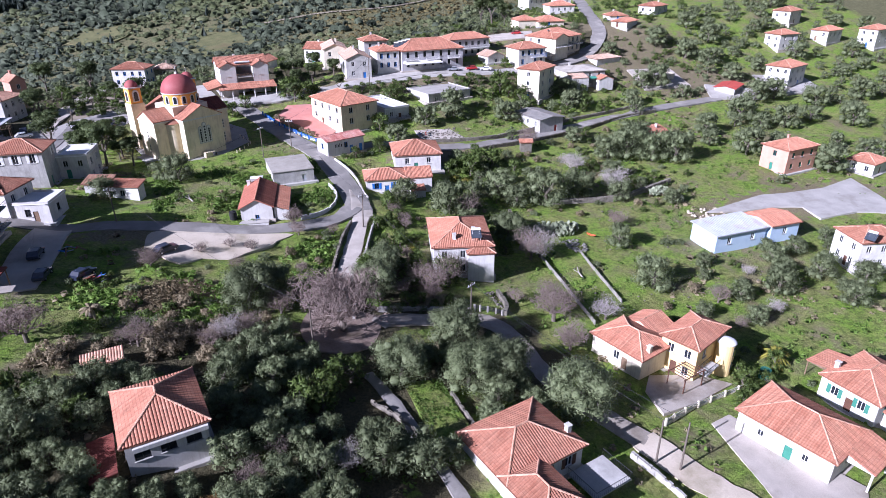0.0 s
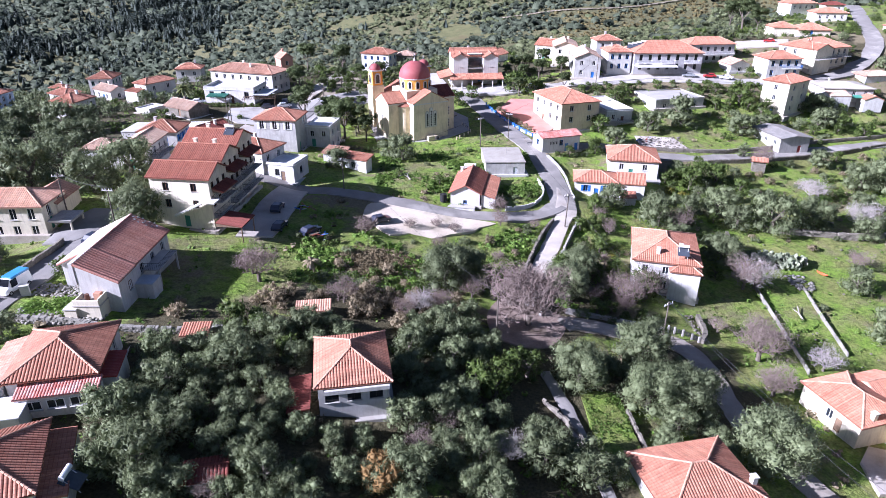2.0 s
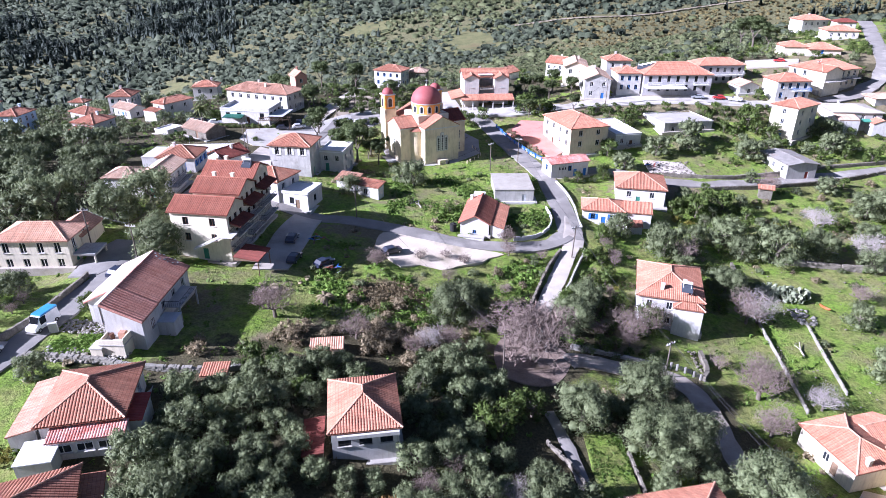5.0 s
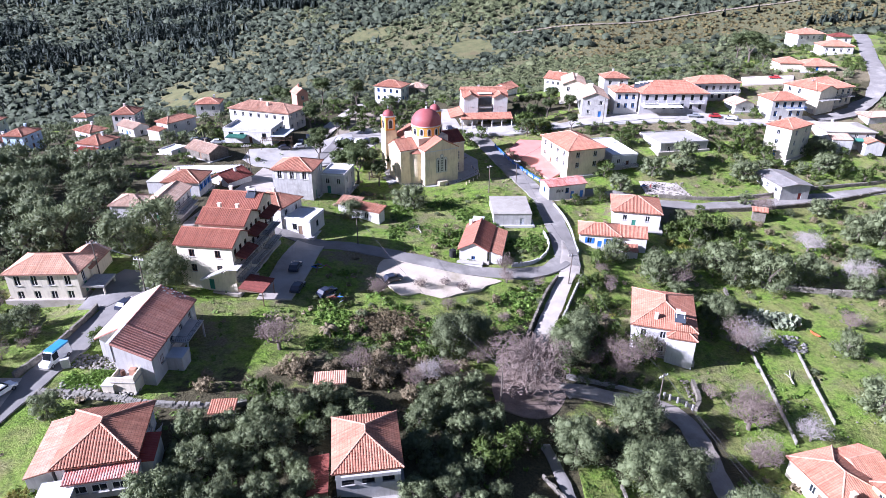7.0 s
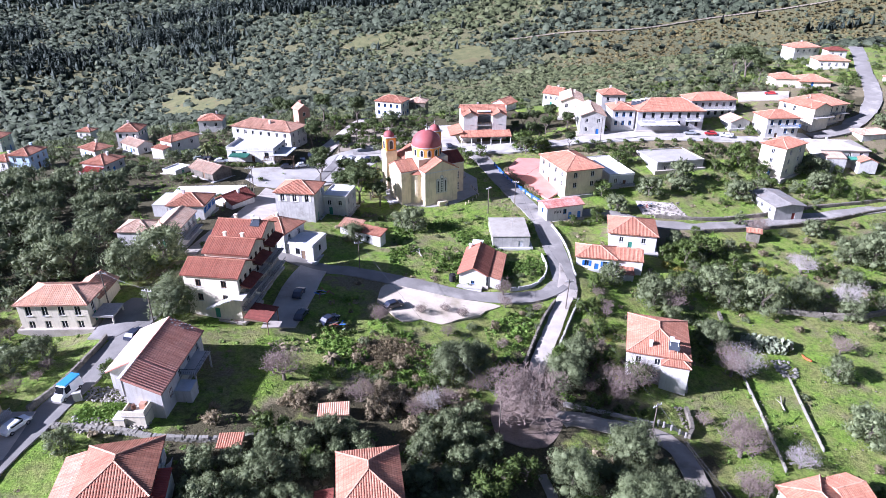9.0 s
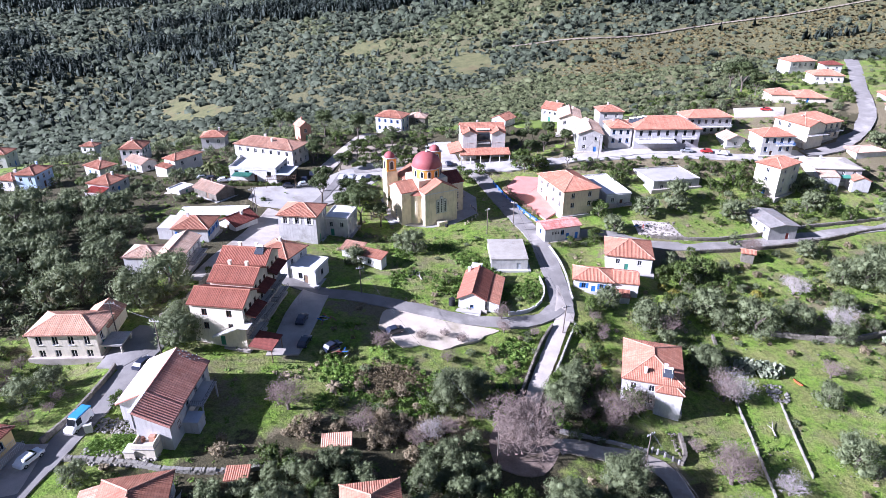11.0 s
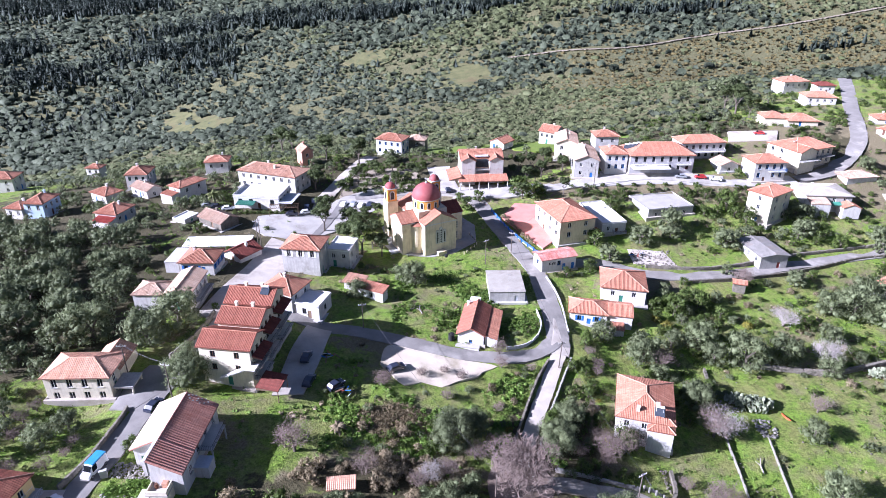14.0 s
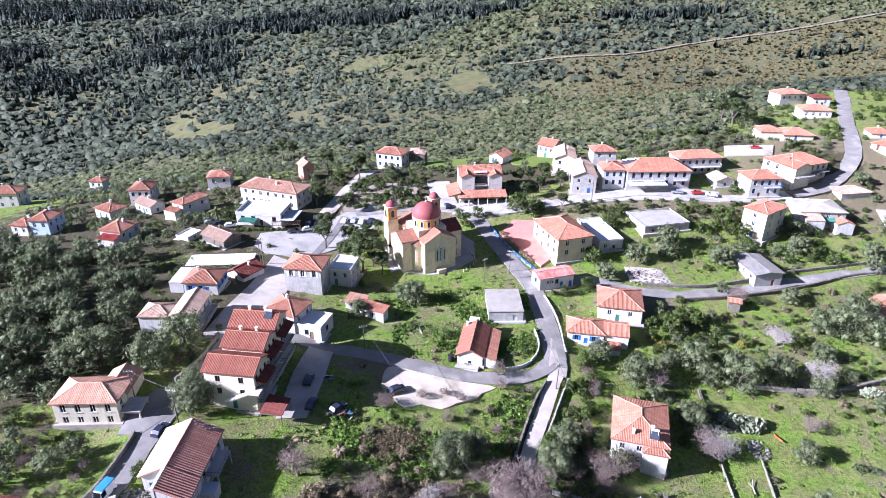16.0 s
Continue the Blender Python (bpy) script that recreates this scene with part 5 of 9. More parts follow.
house("low house with broad orange-red roof", -118.9, 207.5, -30, 9.3, 7.4, 6.0, pitch=0.42, wins={"S": 2})
house("low white house with brown gabled roof", -106.0, 210.6, -35, 10.6, 6.6, 6.6, "gable_x", 0.42, tile=TILE_OLD, wins={"S": 2, "E": 1})
h = house("tall white narrow house with red roof", -88.8, 205.7, -30, 6.4, 12.0, 10.1, pitch=0.42, wins={"S": 1, "E": 2})
annex(h, -0.6, -7.4, 0, 6.0, 3.2, 4.2, 4.2, "shed", 0.15, WHITE, TILE, 0.15, "porch")
h = house("white house with red hipped roof and red lower roof", -104.0, 183.6, -14, 8.6, 9.6, 9.1, pitch=0.42, wins={"S": 2, "E": 3})
annex(h, 0.6, -6.0, 0, 6.5, 3.4, 3.4, 3.4, "shed", 0.2, WHITE, REDSHEET, 0.1, "porch")
house("white house with orange hipped roof at the olive edge", -87.2, 233.4, 8, 9.4, 8.1, 9.6, pitch=0.42, wins={"S": 2})
house("tall narrow house with white gable and orange wall", -53.7, 236.6, 33, 5.4, 6.5, 12.6, "gable_y", 0.7, tile=TILE_PALE, wall=PINK, wins={"S": 1})
house("white villa with orange roof and arched porch behind trees", -20.7, 259.8, -20, 12.6, 9.5, 11.0, pitch=0.4, wins={"S": 4, "E": 2}, frame=BLUEPAINT)
house("low stone house with dull brown tiled roof", -10.0, 264.0, -10, 8.0, 7.5, 9.6, pitch=0.42, wall=STONE, tile=TILE_OLD, wins={"S": 1})

# hotel row and the upper street
h = house("white taverna with twin red gables above a tiled porch", 14.2, 218.0, 5, 16.0, 9.6, 16.5, "gable_x", 0.45, wins={"S": 3, "E": 2, "W": 2}, frame=WOOD, group="village buildings", floors=1)
R = RISE[h.name]
for gx in (-5.0, 5.0):
    bay = annex(h, gx, -4.6, 0, 5.4, 5.6, R - 0.1, R - 0.1, "gable_y", 0.5, WHITE, TILE, 0.3, "gable_bay")
    put_window(bay, 2.4, 2.5, "S", 0.0, R - 3.0, 1.0, 2.0, GREENPAINT)
annex(h, 0, -2.6, 0, 4.6, 4.0, R + 0.7, 0.2, "flat", 0, WHITE, WHITEROOF, name="bay_roof")
bm = bmesh.new()
box(bm, -2.3, -4.9, R - 3.2, 2.3, -4.75, R - 0.6, 0.02)
part("glazed_screen", bm, PANE, h, "dark glazed screen between the gables")
balcony(h, -2.3, 2.3, -7.2, -4.8, R - 3.4, WOOD)
annex(h, 0, -9.2, 0, 17.6, 4.8, R - 6.2, 0.2, "shed", 0.25, WOOD, TILE, 0.05, "porch_roof")
annex(h, -10.0, -4.0, 0, 4.4, 12.0, R - 6.0, 0.2, "shed_left", 0.25, WOOD, TILE, 0.05, "porch_roof")
for k in range(6):
    bm = bmesh.new()
    tube(bm, (-8.4 + 3.36 * k, -11.3, 0), (-8.4 + 3.36 * k, -11.3, R - 6.2), 0.16, 0.16, 8)
    part("column", bm, WHITE, h)
house("old stone house with weathered grey-brown gabled roof", 52.9, 220.8, -5, 9.4, 17.0, 16.0, "gable_y", 0.42, wall=GREYWALL, tile=TILE_OLD, wins={"S": 2, "E": 3}, shutter=None, group="village buildings")
house("cream house with weathered roof behind the hotel", 49.0, 237.0, -8, 9.0, 15.0, 17.2, "gable_y", 0.42, wall=IVORY, tile=TILE_OLD, wins={"S": 2})
house("white house with small red hipped roof behind the hotel", 64.2, 238.0, 2, 9.8, 8.4, 18.8, pitch=0.4, wins={"S": 2})
house("white three-storey house with blue doors and red roof", 63.3, 219.8, 1, 8.8, 10.0, 17.6, pitch=0.42, wh=1.6, wins={"S": 3, "E": 2}, frame=BLUEPAINT, group="village buildings")
h = house("long white hotel with red roof and balconies", 79.5, 221.0, 2, 24.2, 13.2, 17.3, pitch=0.5, wall=LILAC, wins={"S": 7, "E": 2, "W": 2}, frame=IRON, ww=1.05, wh=1.9, group="village buildings")
for bx in (-8.2, -0.4, 7.8):
    balcony(h, bx - 2.4, bx + 2.4, -7.7, -6.1, RISE[h.name] - 3.2, FRAMEWHITE)
annex(h, -4.5, -8.0, 0, 13.5, 4.2, RISE[h.name] - 3.9, 0.12, "shed", 0.1, FRAMEWHITE, WHITEROOF, 0.05, "awning")
for k in range(4):
    solar_heater(68.3 + 1.3 * k, 221.5 - 0.5 * k, 17.9 + 0.35 * k, -20)
h = house("white hotel wing with red roof and dark windows", 98.6, 231.4, 6, 18.0, 9.6, 18.5, pitch=0.42, wall=LILAC, wins={"S": 6, "E": 2}, frame=IRON, group="village buildings")
balcony(h, -8.0, 8.0, -6.2, -4.6, RISE[h.name] - 3.2, FRAMEWHITE)
house("small white house with pale roof below the hotel", 104.5, 219.5, 8, 7.8, 8.0, 13.4, "gable_y", 0.4, tile=TILE_OLD, wins={"S": 1, "E": 1})
h = house("white house with orange roof and blue balcony doors", 116.4, 214.4, 5, 12.4, 9.8, 16.2, pitch=0.42, wins={"S": 4, "E": 2}, frame=BLUEPAINT, ww=1.1, wh=1.8, group="village buildings")
balcony(h, -0.5, 5.6, -6.0, -4.4, RISE[h.name] - 3.0, BLUEPAINT)
h = house("large cream house with orange hipped roof and verandas", 134.6, 225.8, 22, 19.0, 14.0, 18.3, pitch=0.4, wall=IVORY, wins={"E": 3, "S": 6, "W": 3}, ww=1.2, wh=1.8, group="village buildings")
annex(h, -5.0, -5.4, 0, 8.6, 6.4, RISE[h.name], RISE[h.name], "gable_y", 0.4, IVORY, TILE, 0.4, "wing")
balcony(h, -0.5, 9.0, -8.2, -6.4, RISE[h.name] - 3.0)
balcony(h, -9.4, -0.7, -10.2, -8.4, RISE[h.name] - 3.0)
house("plain cream two-storey house with orange roof", 108.4, 191.5, -55, 9.0, 12.5, 13.0, pitch=0.4, wall=IVORY, wins={"S": 1, "E": 2})
h = house("ruined house with a collapsed grey roof", 131.5, 201.5, -4, 16.0, 13.0, 9.4, pitch=0.16, wall=GREYWALL, tile=ROOFSCREED, wins={"S": 4, "E": 2}, wh=1.7, rib=0.6)
annex(h, -4.5, -8.6, 0, 6.5, 4.5, 4.4, 4.8, "shed", 0.2, WHITE, TILE_OLD, 0.1, "ruined_wing")
annex(h, 1.6, -8.0, 0, 5.0, 2.6, 3.6, 0.1, "shed", 0.1, IRON, GREENPAINT, 0.05, "awning")
annex(h, 5.5, -9.0, 0, 6.0, 4.6, 3.4, 3.8, "gable_y", 0.4, WHITE, TILE, 0.2, "outhouse")
house("low house with pale weathered hipped roof", 150.5, 214.5, 10, 13.0, 8.5, 10.6, pitch=0.25, tile=TILE_OLD, wins={"S": 2, "E": 2}, base=4.5)
house("white terrace house with a bare gravel roof", 74.0, 194.6, 13, 16.3, 13.0, 7.6, "flat", wall=GREYWALL, tile=PAVING, wins={"S": 3, "E": 2, "W": 2}, parapet=0.3)
h = house("cream house with broad orange roofs above the street", 149.5, 257.5, -5, 13.0, 11.0, 20.4, pitch=0.38, wall=IVORY, wins={"S": 4, "E": 2}, frame=BLUEPAINT)
annex(h, -10.0, 1.5, 0, 10.0, 10.0, 3.6, 3.6, "hip", 0.38, IVORY, TILE, 0.3, "wing")
house("white house with orange hipped roof below the hill", 172.0, 311.0, 10, 14.0, 10.0, 26.0, pitch=0.38, wins={"S": 4})
h = house("white two-storey house with orange roof on the upper street", 171.5, 284.5, -8, 13.5, 10.0, 24.2, pitch=0.38, wins={"S": 4, "E": 2})
house("white house with bright red roof at the upper street", 182.0, 300.0, -5, 9.0, 7.0, 26.0, pitch=0.38, tile=TILE_DARK, wins={"S": 2})
house("low house with orange roof beside the upper street", 183.0, 254.0, -11, 9.0, 9.0, 21.6, pitch=0.38, wins={"S": 2})
house("white house with orange roof on the uphill bend", 179.0, 241.0, -60, 8.0, 12.0, 20.5, pitch=0.38, wins={"S": 2, "E": 3})
house("tall white house with orange roof above the terraces", 206.0, 257.0, -66, 9.0, 13.0, 24.8, pitch=0.38, wins={"S": 2, "E": 3})
house("white gabled cottage with red roof behind the taverna", 25.5, 254.0, -38, 7.5, 8.5, 11.4, "gable_y", 0.5, wins={"S": 1})
house("white house with steep red roof behind the taverna", 47.5, 262.0, -36, 8.5, 9.0, 13.8, "gable_x", 0.5, wins={"S": 3, "E": 1})
h = house("dark slate-roofed shed with stone walls beside the road", 97.8, 169.4, 8, 9.6, 13.6, 2.8, "gable_y", 0.14, wall=GREYWALL, tile=SLATE, wins={"W": 3}, doors=(("S", 1.6),), door_mat=REDSHEET, name="shed", category="shed", group="sheds", rib=0.6)

# right-hand slope
h = house("salmon and beige two-storey house with orange hipped roof", 151.0, 122.5, -84, 9.0, 13.0, -0.2, pitch=0.4, wall=PINK, wins={"S": 1, "E": 3, "N": 2}, frame=GREENPAINT)
h = house("white two-storey house with verandas and orange roof", 211.5, 181.5, -73, 10.0, 13.5, 8.6, pitch=0.4, wins={"S": 3, "E": 3})
balcony(h, -4.6, 4.6, -7.6, -6.0, 4.0, FRAMEWHITE)
house("white house with orange roof among olives", 239.0, 211.0, -89, 9.0, 11.0, 15.6, pitch=0.4, wins={"S": 2, "E": 2})
house("white two-storey house with orange roof on the slope", 262.0, 231.0, -72, 9.0, 12.0, 22.6, pitch=0.4, wins={"S": 2, "E": 3})
house("low white house with red roof among olives", 268.0, 213.0, -77, 8.5, 13.0, 15.6, pitch=0.4, wins={"S": 2, "E": 3})
house("white house with orange roof at the far slope", 288.0, 205.0, -80, 9.0, 12.0, 16.0, pitch=0.4, wins={"S": 2, "E": 2})
house("low shed with bright red sheet roof", 184.7, 181.5, -58, 8.0, 12.5, 2.8, "gable_y", 0.2, wall=GREYWALL, tile=REDSHEET, wins={"S": 1}, name="shed", category="shed", group="sheds")
house("low flat-roofed concrete house", 163.0, 196.5, -79, 8.0, 11.0, 5.8, "flat", wall=IVORY, tile=ROOFSCREED, wins={"S": 2})
house("white cottage with orange gabled roof below the road", 128.0, 153.5, -58, 8.0, 12.0, -2.2, "gable_y", 0.42, wins={"S": 1})
house("grey tin-roofed workshop on the terrace", 102.6, 93.3, 0, 14.4, 8.2, -5.0, "shed", 0.06, wall=BLUEWALL, tile=TIN, wins={"S": 2}, name="shed", category="shed", group="sheds", rib=0.6)
house("workshop with a red sheet roof on the terrace", 114.2, 92.8, -2, 8.6, 8.6, -4.8, "gable_x", 0.2, wall=BLUEWALL, tile=TILE, wins={"S": 1}, name="shed", category="shed", group="sheds", rib=0.6)
h = house("white two-storey house with orange roof and solar panels", 122.5, 76.0, -105, 8.6, 11.0, -3.2, pitch=0.4, wins={"S": 2, "E": 3})
solar_heater(117.6, 73.0, -2.4, -70)
house("low white house with orange roof beside the lane", 171.0, 113.5, -76, 8.0, 9.0, -4.2, pitch=0.4, wins={"S": 2})
house("low hut with dark red tiled roof among olives", -21.3, 44.2, 12, 4.4, 3.2, 4.5, "gable_x", 0.25, wall=GREYWALL, tile=TILE_DARK, wins={}, name="hut", category="hut", group="huts")
house("tiny hut with rusty pink roof among bushes", -16.6, 76.0, 6, 5.0, 2.8, 3.2, "shed", 0.12, wall=GREYWALL, tile=TILE_PALE, wins={}, name="hut", category="hut", group="huts")
house("tiny hut with red tiled roof in the orchard", -29.5, 66.5, 4, 3.6, 2.6, 5.6, "shed", 0.15, wall=GREYWALL, tile=TILE, wins={}, name="hut", category="hut", group="huts")
house("tiny hut with red roof beside the track", 84.0, 152.0, -20, 4.0, 3.2, 0.2, "gable_x", 0.4, wall=STONE, tile=TILE, wins={}, name="hut", category="hut", group="huts")


# ---- the church ----
def arch_shape(bm, w, h, y0, y1, x=0.0, z=0.0, n=8):
    """A round-headed slab of that width and height between two depths."""
    pts = [(-w / 2, 0), (w / 2, 0)] + [(w / 2 * math.cos(math.pi * k / n), h - w / 2 + w / 2 * math.sin(math.pi * k / n)) for k in range(n + 1)]
    a = [bm.verts.new((x + p, y0, z + q)) for p, q in pts]
    b = [bm.verts.new((x + p, y1, z + q)) for p, q in pts]
    bm.faces.new(a), bm.faces.new(b[::-1])
    for i in range(len(pts)):
        j = (i + 1) % len(pts)
        bm.faces.new((a[j], a[i], b[i], b[j]))


def church(x, y, z, rot):
    ob = empty("church", pose(x, y, z, 0, 0, rot), "cream domed church with tiled arms, bell towers and red dome", "church", "village buildings")
    FOOT.append((x, y, rot, 13, 14))
    # arms of the cross: centre x, y, length, depth, eave height, gable way
    arms = [("front_arm", 0.5, -4.6, 10.4, 7.4, 10.9, "gable_y", CREAM), ("left_arm", -6.9, -0.2, 6.6, 8.2, 10.7, "gable_x", CREAM), ("right_arm", 7.0, 0.6, 6.6, 8.6, 10.9, "gable_x", CREAM), ("nave", 0.0, 7.2, 9.6, 8.6, 11.0, "gable_y", CREAM)]
    for name, cx, cy, l, w, h, way, mat in arms:
        gh = (l if way == "gable_y" else w) / 2 * 0.52
        gable = {"S": "tri", "N": "tri"} if way == "gable_y" else {"E": "tri", "W": "tri"}
        a = child(name, walls_mesh(l / 2, w / 2, h, [], gable, gh, mat), ob, pose(cx, cy, 0))
        me, ridges = tiled_roof(l + 0.5, w + 0.5, way, 0.52, TILE if name != "right_arm" else TILE_DARK)
        child("roof", me, a, pose(0, 0, h - 0.1))
        for p, q in ridges:
            child("ridge", ridge_mesh(p, q, TILE), a, pose(0, 0, h - 0.1))
        bm = bmesh.new()
        box(bm, -l / 2 - 0.12, -w / 2 - 0.12, h - 0.55, l / 2 + 0.12, w / 2 + 0.12, h - 0.25, 0.04)
        part("cornice", bm, WHITE, a)
    # crossing block, drum and dome
    bm = bmesh.new()
    box(bm, -4.7, -4.2, 9.5, 4.7, 4.8, 13.3, 0.05)
    part("crossing", bm, IVORY, ob)
    bm = bmesh.new()
    tube(bm, (0, 0.2, 12.4), (0, 0.2, 16.0), 4.15, 4.15, 32)
    drum = part("drum", bm, ORANGE, ob, "orange drum with white arched windows")
    for k in range(12):
        m = pose(0, 0.2, 13.5, 0, 0, 30 * k + 15) @ pose(0, -4.12, 0)
        bm = bmesh.new()
        arch_shape(bm, 1.25, 2.1, -0.1, 0.05)
        part("window_surround", bm, WHITE, drum, m=m)
        bm = bmesh.new()
        arch_shape(bm, 0.7, 1.7, -0.16, -0.08, z=0.2)
        part("drum_window", bm, PANE, drum, m=m)
    bm = bmesh.new()
    tube(bm, (0, 0.2, 15.95), (0, 0.2, 16.2), 4.35, 4.35, 40)
    part("drum_cornice", bm, WHITE, drum)
    bm = bmesh.new()
    bmesh.ops.create_uvsphere(bm, u_segments=40, v_segments=24, radius=4.3)
    bmesh.ops.delete(bm, geom=[v for v in bm.verts if v.co.z < -0.1], context="VERTS")
    for v in bm.verts:
        v.co.z *= 0.98
    dome = part("dome", bm, DOME, ob, "dusty red painted dome", pose(0, 0.2, 16.2), smooth=True)
    bm = bmesh.new()
    tube(bm, (0, 0, 4.1), (0, 0, 4.7), 0.35, 0.25, 10)
    tube(bm, (0, 0, 4.6), (0, 0, 6.2), 0.06, 0.06, 6)
    box(bm, -0.4, -0.05, 5.5, 0.4, 0.05, 5.62)
    part("cross", bm, FRAMEWHITE, dome)
    # bell towers on the entrance side
    for sx in (-7.6, 7.6):
        bm = bmesh.new()
        box(bm, sx - 1.75, 8.0, 0, sx + 1.75, 11.5, 13.1, 0.04)
        t = part("bell_tower", bm, CREAM, ob)
        bm = bmesh.new()
        box(bm, sx - 1.5, 8.25, 13.1, sx + 1.5, 11.25, 16.9, 0.04)
        belfry = part("belfry", bm, ORANGE, t, "orange belfry with white arches")
        for turn in range(4):
            m = pose(sx, 9.75, 13.6, 0, 0, 90 * turn) @ pose(0, -1.5, 0)
            bm = bmesh.new()
            arch_shape(bm, 1.7, 2.9, -0.12, 0.05)
            child("belfry_arch", mesh_of("belfry_arch", bm, WHITE), t, m)
            # dark slab paints the shade inside the open arch; the belfry is solid
            bm = bmesh.new()
            arch_shape(bm, 1.0, 2.3, -0.2, -0.1, z=0.15)
            child("belfry_opening", mesh_of("belfry_opening", bm, IRON), t, m)
        bm = bmesh.new()
        box(bm, sx - 1.8, 7.95, 16.9, sx + 1.8, 11.55, 17.2, 0.05)
        child("belfry_cornice", mesh_of("belfry_cornice", bm, WHITE), t)
        bm = bmesh.new()
        bmesh.ops.create_uvsphere(bm, u_segments=24, v_segments=14, radius=1.6)
        for v in bm.verts:
            v.co = Vector((v.co.x + sx, v.co.y + 9.75, 17.2 + max(v.co.z, -0.05) * 1.05))
        child("tower_dome", mesh_of("tower_dome", bm, DOME, True), t)
        bm = bmesh.new()
        tube(bm, (sx, 9.75, 18.8), (sx, 9.75, 20.0), 0.05, 0.05, 6)
        box(bm, sx - 0.3, 9.71, 19.5, sx + 0.3, 9.79, 19.6)
        child("tower_cross", mesh_of("tower_cross", bm, FRAMEWHITE), t)
    # the tall group of arched windows on the front arm
    front = [c for c in ob.children if c.name.startswith("front_arm")][0]
    bm = bmesh.new()
    for px, ph in ((-1.15, 4.4), (0, 5.3), (1.15, 4.4)):
        arch_shape(bm, 1.15, ph, -0.14, 0.02, x=px, z=4.1)
    child("window_surround", mesh_of("window_surround", bm, GREYWALL), front, pose(0, -3.7, 0))
    for px, ph in ((-1.15, 4.1), (0, 5.0), (1.15, 4.1)):
        bm = bmesh.new()
        arch_shape(bm, 0.8, ph, -0.19, -0.1, x=px, z=4.25)
        child("arched_window", mesh_of("arched_window", bm, WHITE), front, pose(0, -3.7, 0))
        n = 6
        for k in range(n):
            bm = bmesh.new()
            arch_shape(bm, 0.42, 0.5, -0.24, -0.17, x=px, z=4.45 + k * (ph - 0.7) / n)
            child("pane", mesh_of("pane", bm, PANE), front, pose(0, -3.7, 0))
    left = [c for c in ob.children if c.name.startswith("left_arm")][0]
    right = [c for c in ob.children if c.name.startswith("right_arm")][0]
    for host, mm in ((left, pose(0.2, -4.1, 0)), (left, pose(-3.3, 0, 0, 0, 0, -90)), (right, pose(1.5, -4.3, 0)), (front, pose(4.6, -1.6, 0, 0, 0, 90))):
        for z0 in (2.2, 5.6):
            for k in range(3):
                bm = bmesh.new()
                arch_shape(bm, 0.55, 0.75, -0.05, 0.03, z=z0 + 0.8 * k)
                child("small_window", mesh_of("small_window", bm, WHITE), host, mm)
                bm = bmesh.new()
                arch_shape(bm, 0.34, 0.5, -0.09, -0.04, z=z0 + 0.1 + 0.8 * k)
                child("pane", mesh_of("pane", bm, PANE), host, mm)
    # rounded corner apse between the arms
    bm = bmesh.new()
    tube(bm, (-4.9, -3.2, 0), (-4.9, -3.2, 9.6), 2.6, 2.6, 28)
    part("apse", bm, CREAM, ob)
    bm = bmesh.new()
    tube(bm, (-4.9, -3.2, 9.6), (-4.9, -3.2, 10.9), 2.9, 0.3, 28)
    part("apse_roof", bm, TILE, ob)
    # forecourt steps and side stair
    for k in range(6):
        bm = bmesh.new()
        box(bm, -12.6 - 0.35 * k, -2.5, -0.4, -10.4, 3.5, 1.1 - 0.18 * k)
        part("step", bm, CONCRETE, ob)
    bm = bmesh.new()
    box(bm, -1.2, -10.2, -0.6, 1.6, -8.4, 2.0, 0.05)
    part("stair_box", bm, CREAM, ob)
    return ob


church(-4.3, 174.3, 0.9, 28)


# ---- trees ----
def turned_out(tri, normal):
    """Triangles wound so that each faces along its normal."""
    face = np.cross(tri[:, 1] - tri[:, 0], tri[:, 2] - tri[:, 0])
    back = (face * normal).sum(1) < 0
    tri[back] = tri[back][:, [0, 2, 1]]
    return tri


def leaf_cards(rng, centres, radii, count, size, flat=0.75, stretch=1.6, radial=0.7):
    """Small leaf sprays over the surface of a group of lobes, many of them pointing upwards: arrays of corners and triangles."""
    lobe = rng.choice(len(centres), count, p=radii**2 / (radii**2).sum())
    d = rng.normal(size=(count, 3))
    d[:, 2] += 0.25
    d /= np.linalg.norm(d, axis=1)[:, None]
    r = radii[lobe] * (0.66 + 0.5 * rng.random(count) ** 1.1)
    p = centres[lobe] + d * r[:, None] * np.array([1, 1, flat])
    n = d + rng.normal(scale=0.5, size=(count, 3))
    n /= np.linalg.norm(n, axis=1)[:, None]
    t = 0.8 * rng.normal(size=(count, 3)) + 0.5 * d + np.array([0, 0, radial])
    t -= (t * n).sum(1)[:, None] * n * (1 - 0.3 * radial)
    t /= np.linalg.norm(t, axis=1)[:, None]
    b = np.cross(n, t)
    b /= np.linalg.norm(b, axis=1)[:, None]
    s = size * (0.6 + 0.8 * rng.random(count))[:, None]
    spray = np.stack([p - t * s * stretch * 0.7 - b * s * 0.45, p - t * s * stretch * 0.5 + b * s * 0.5, p + t * s * stretch + n * s * 0.3], 1)
    soft = d * np.array([1, 1, 1 / flat]) + 0.4 * n
    soft /= np.linalg.norm(soft, axis=1)[:, None]
    spray = turned_out(spray, soft)
    return spray.reshape(-1, 3), np.arange(count * 3).reshape(-1, 3), np.repeat(soft, 3, axis=0)


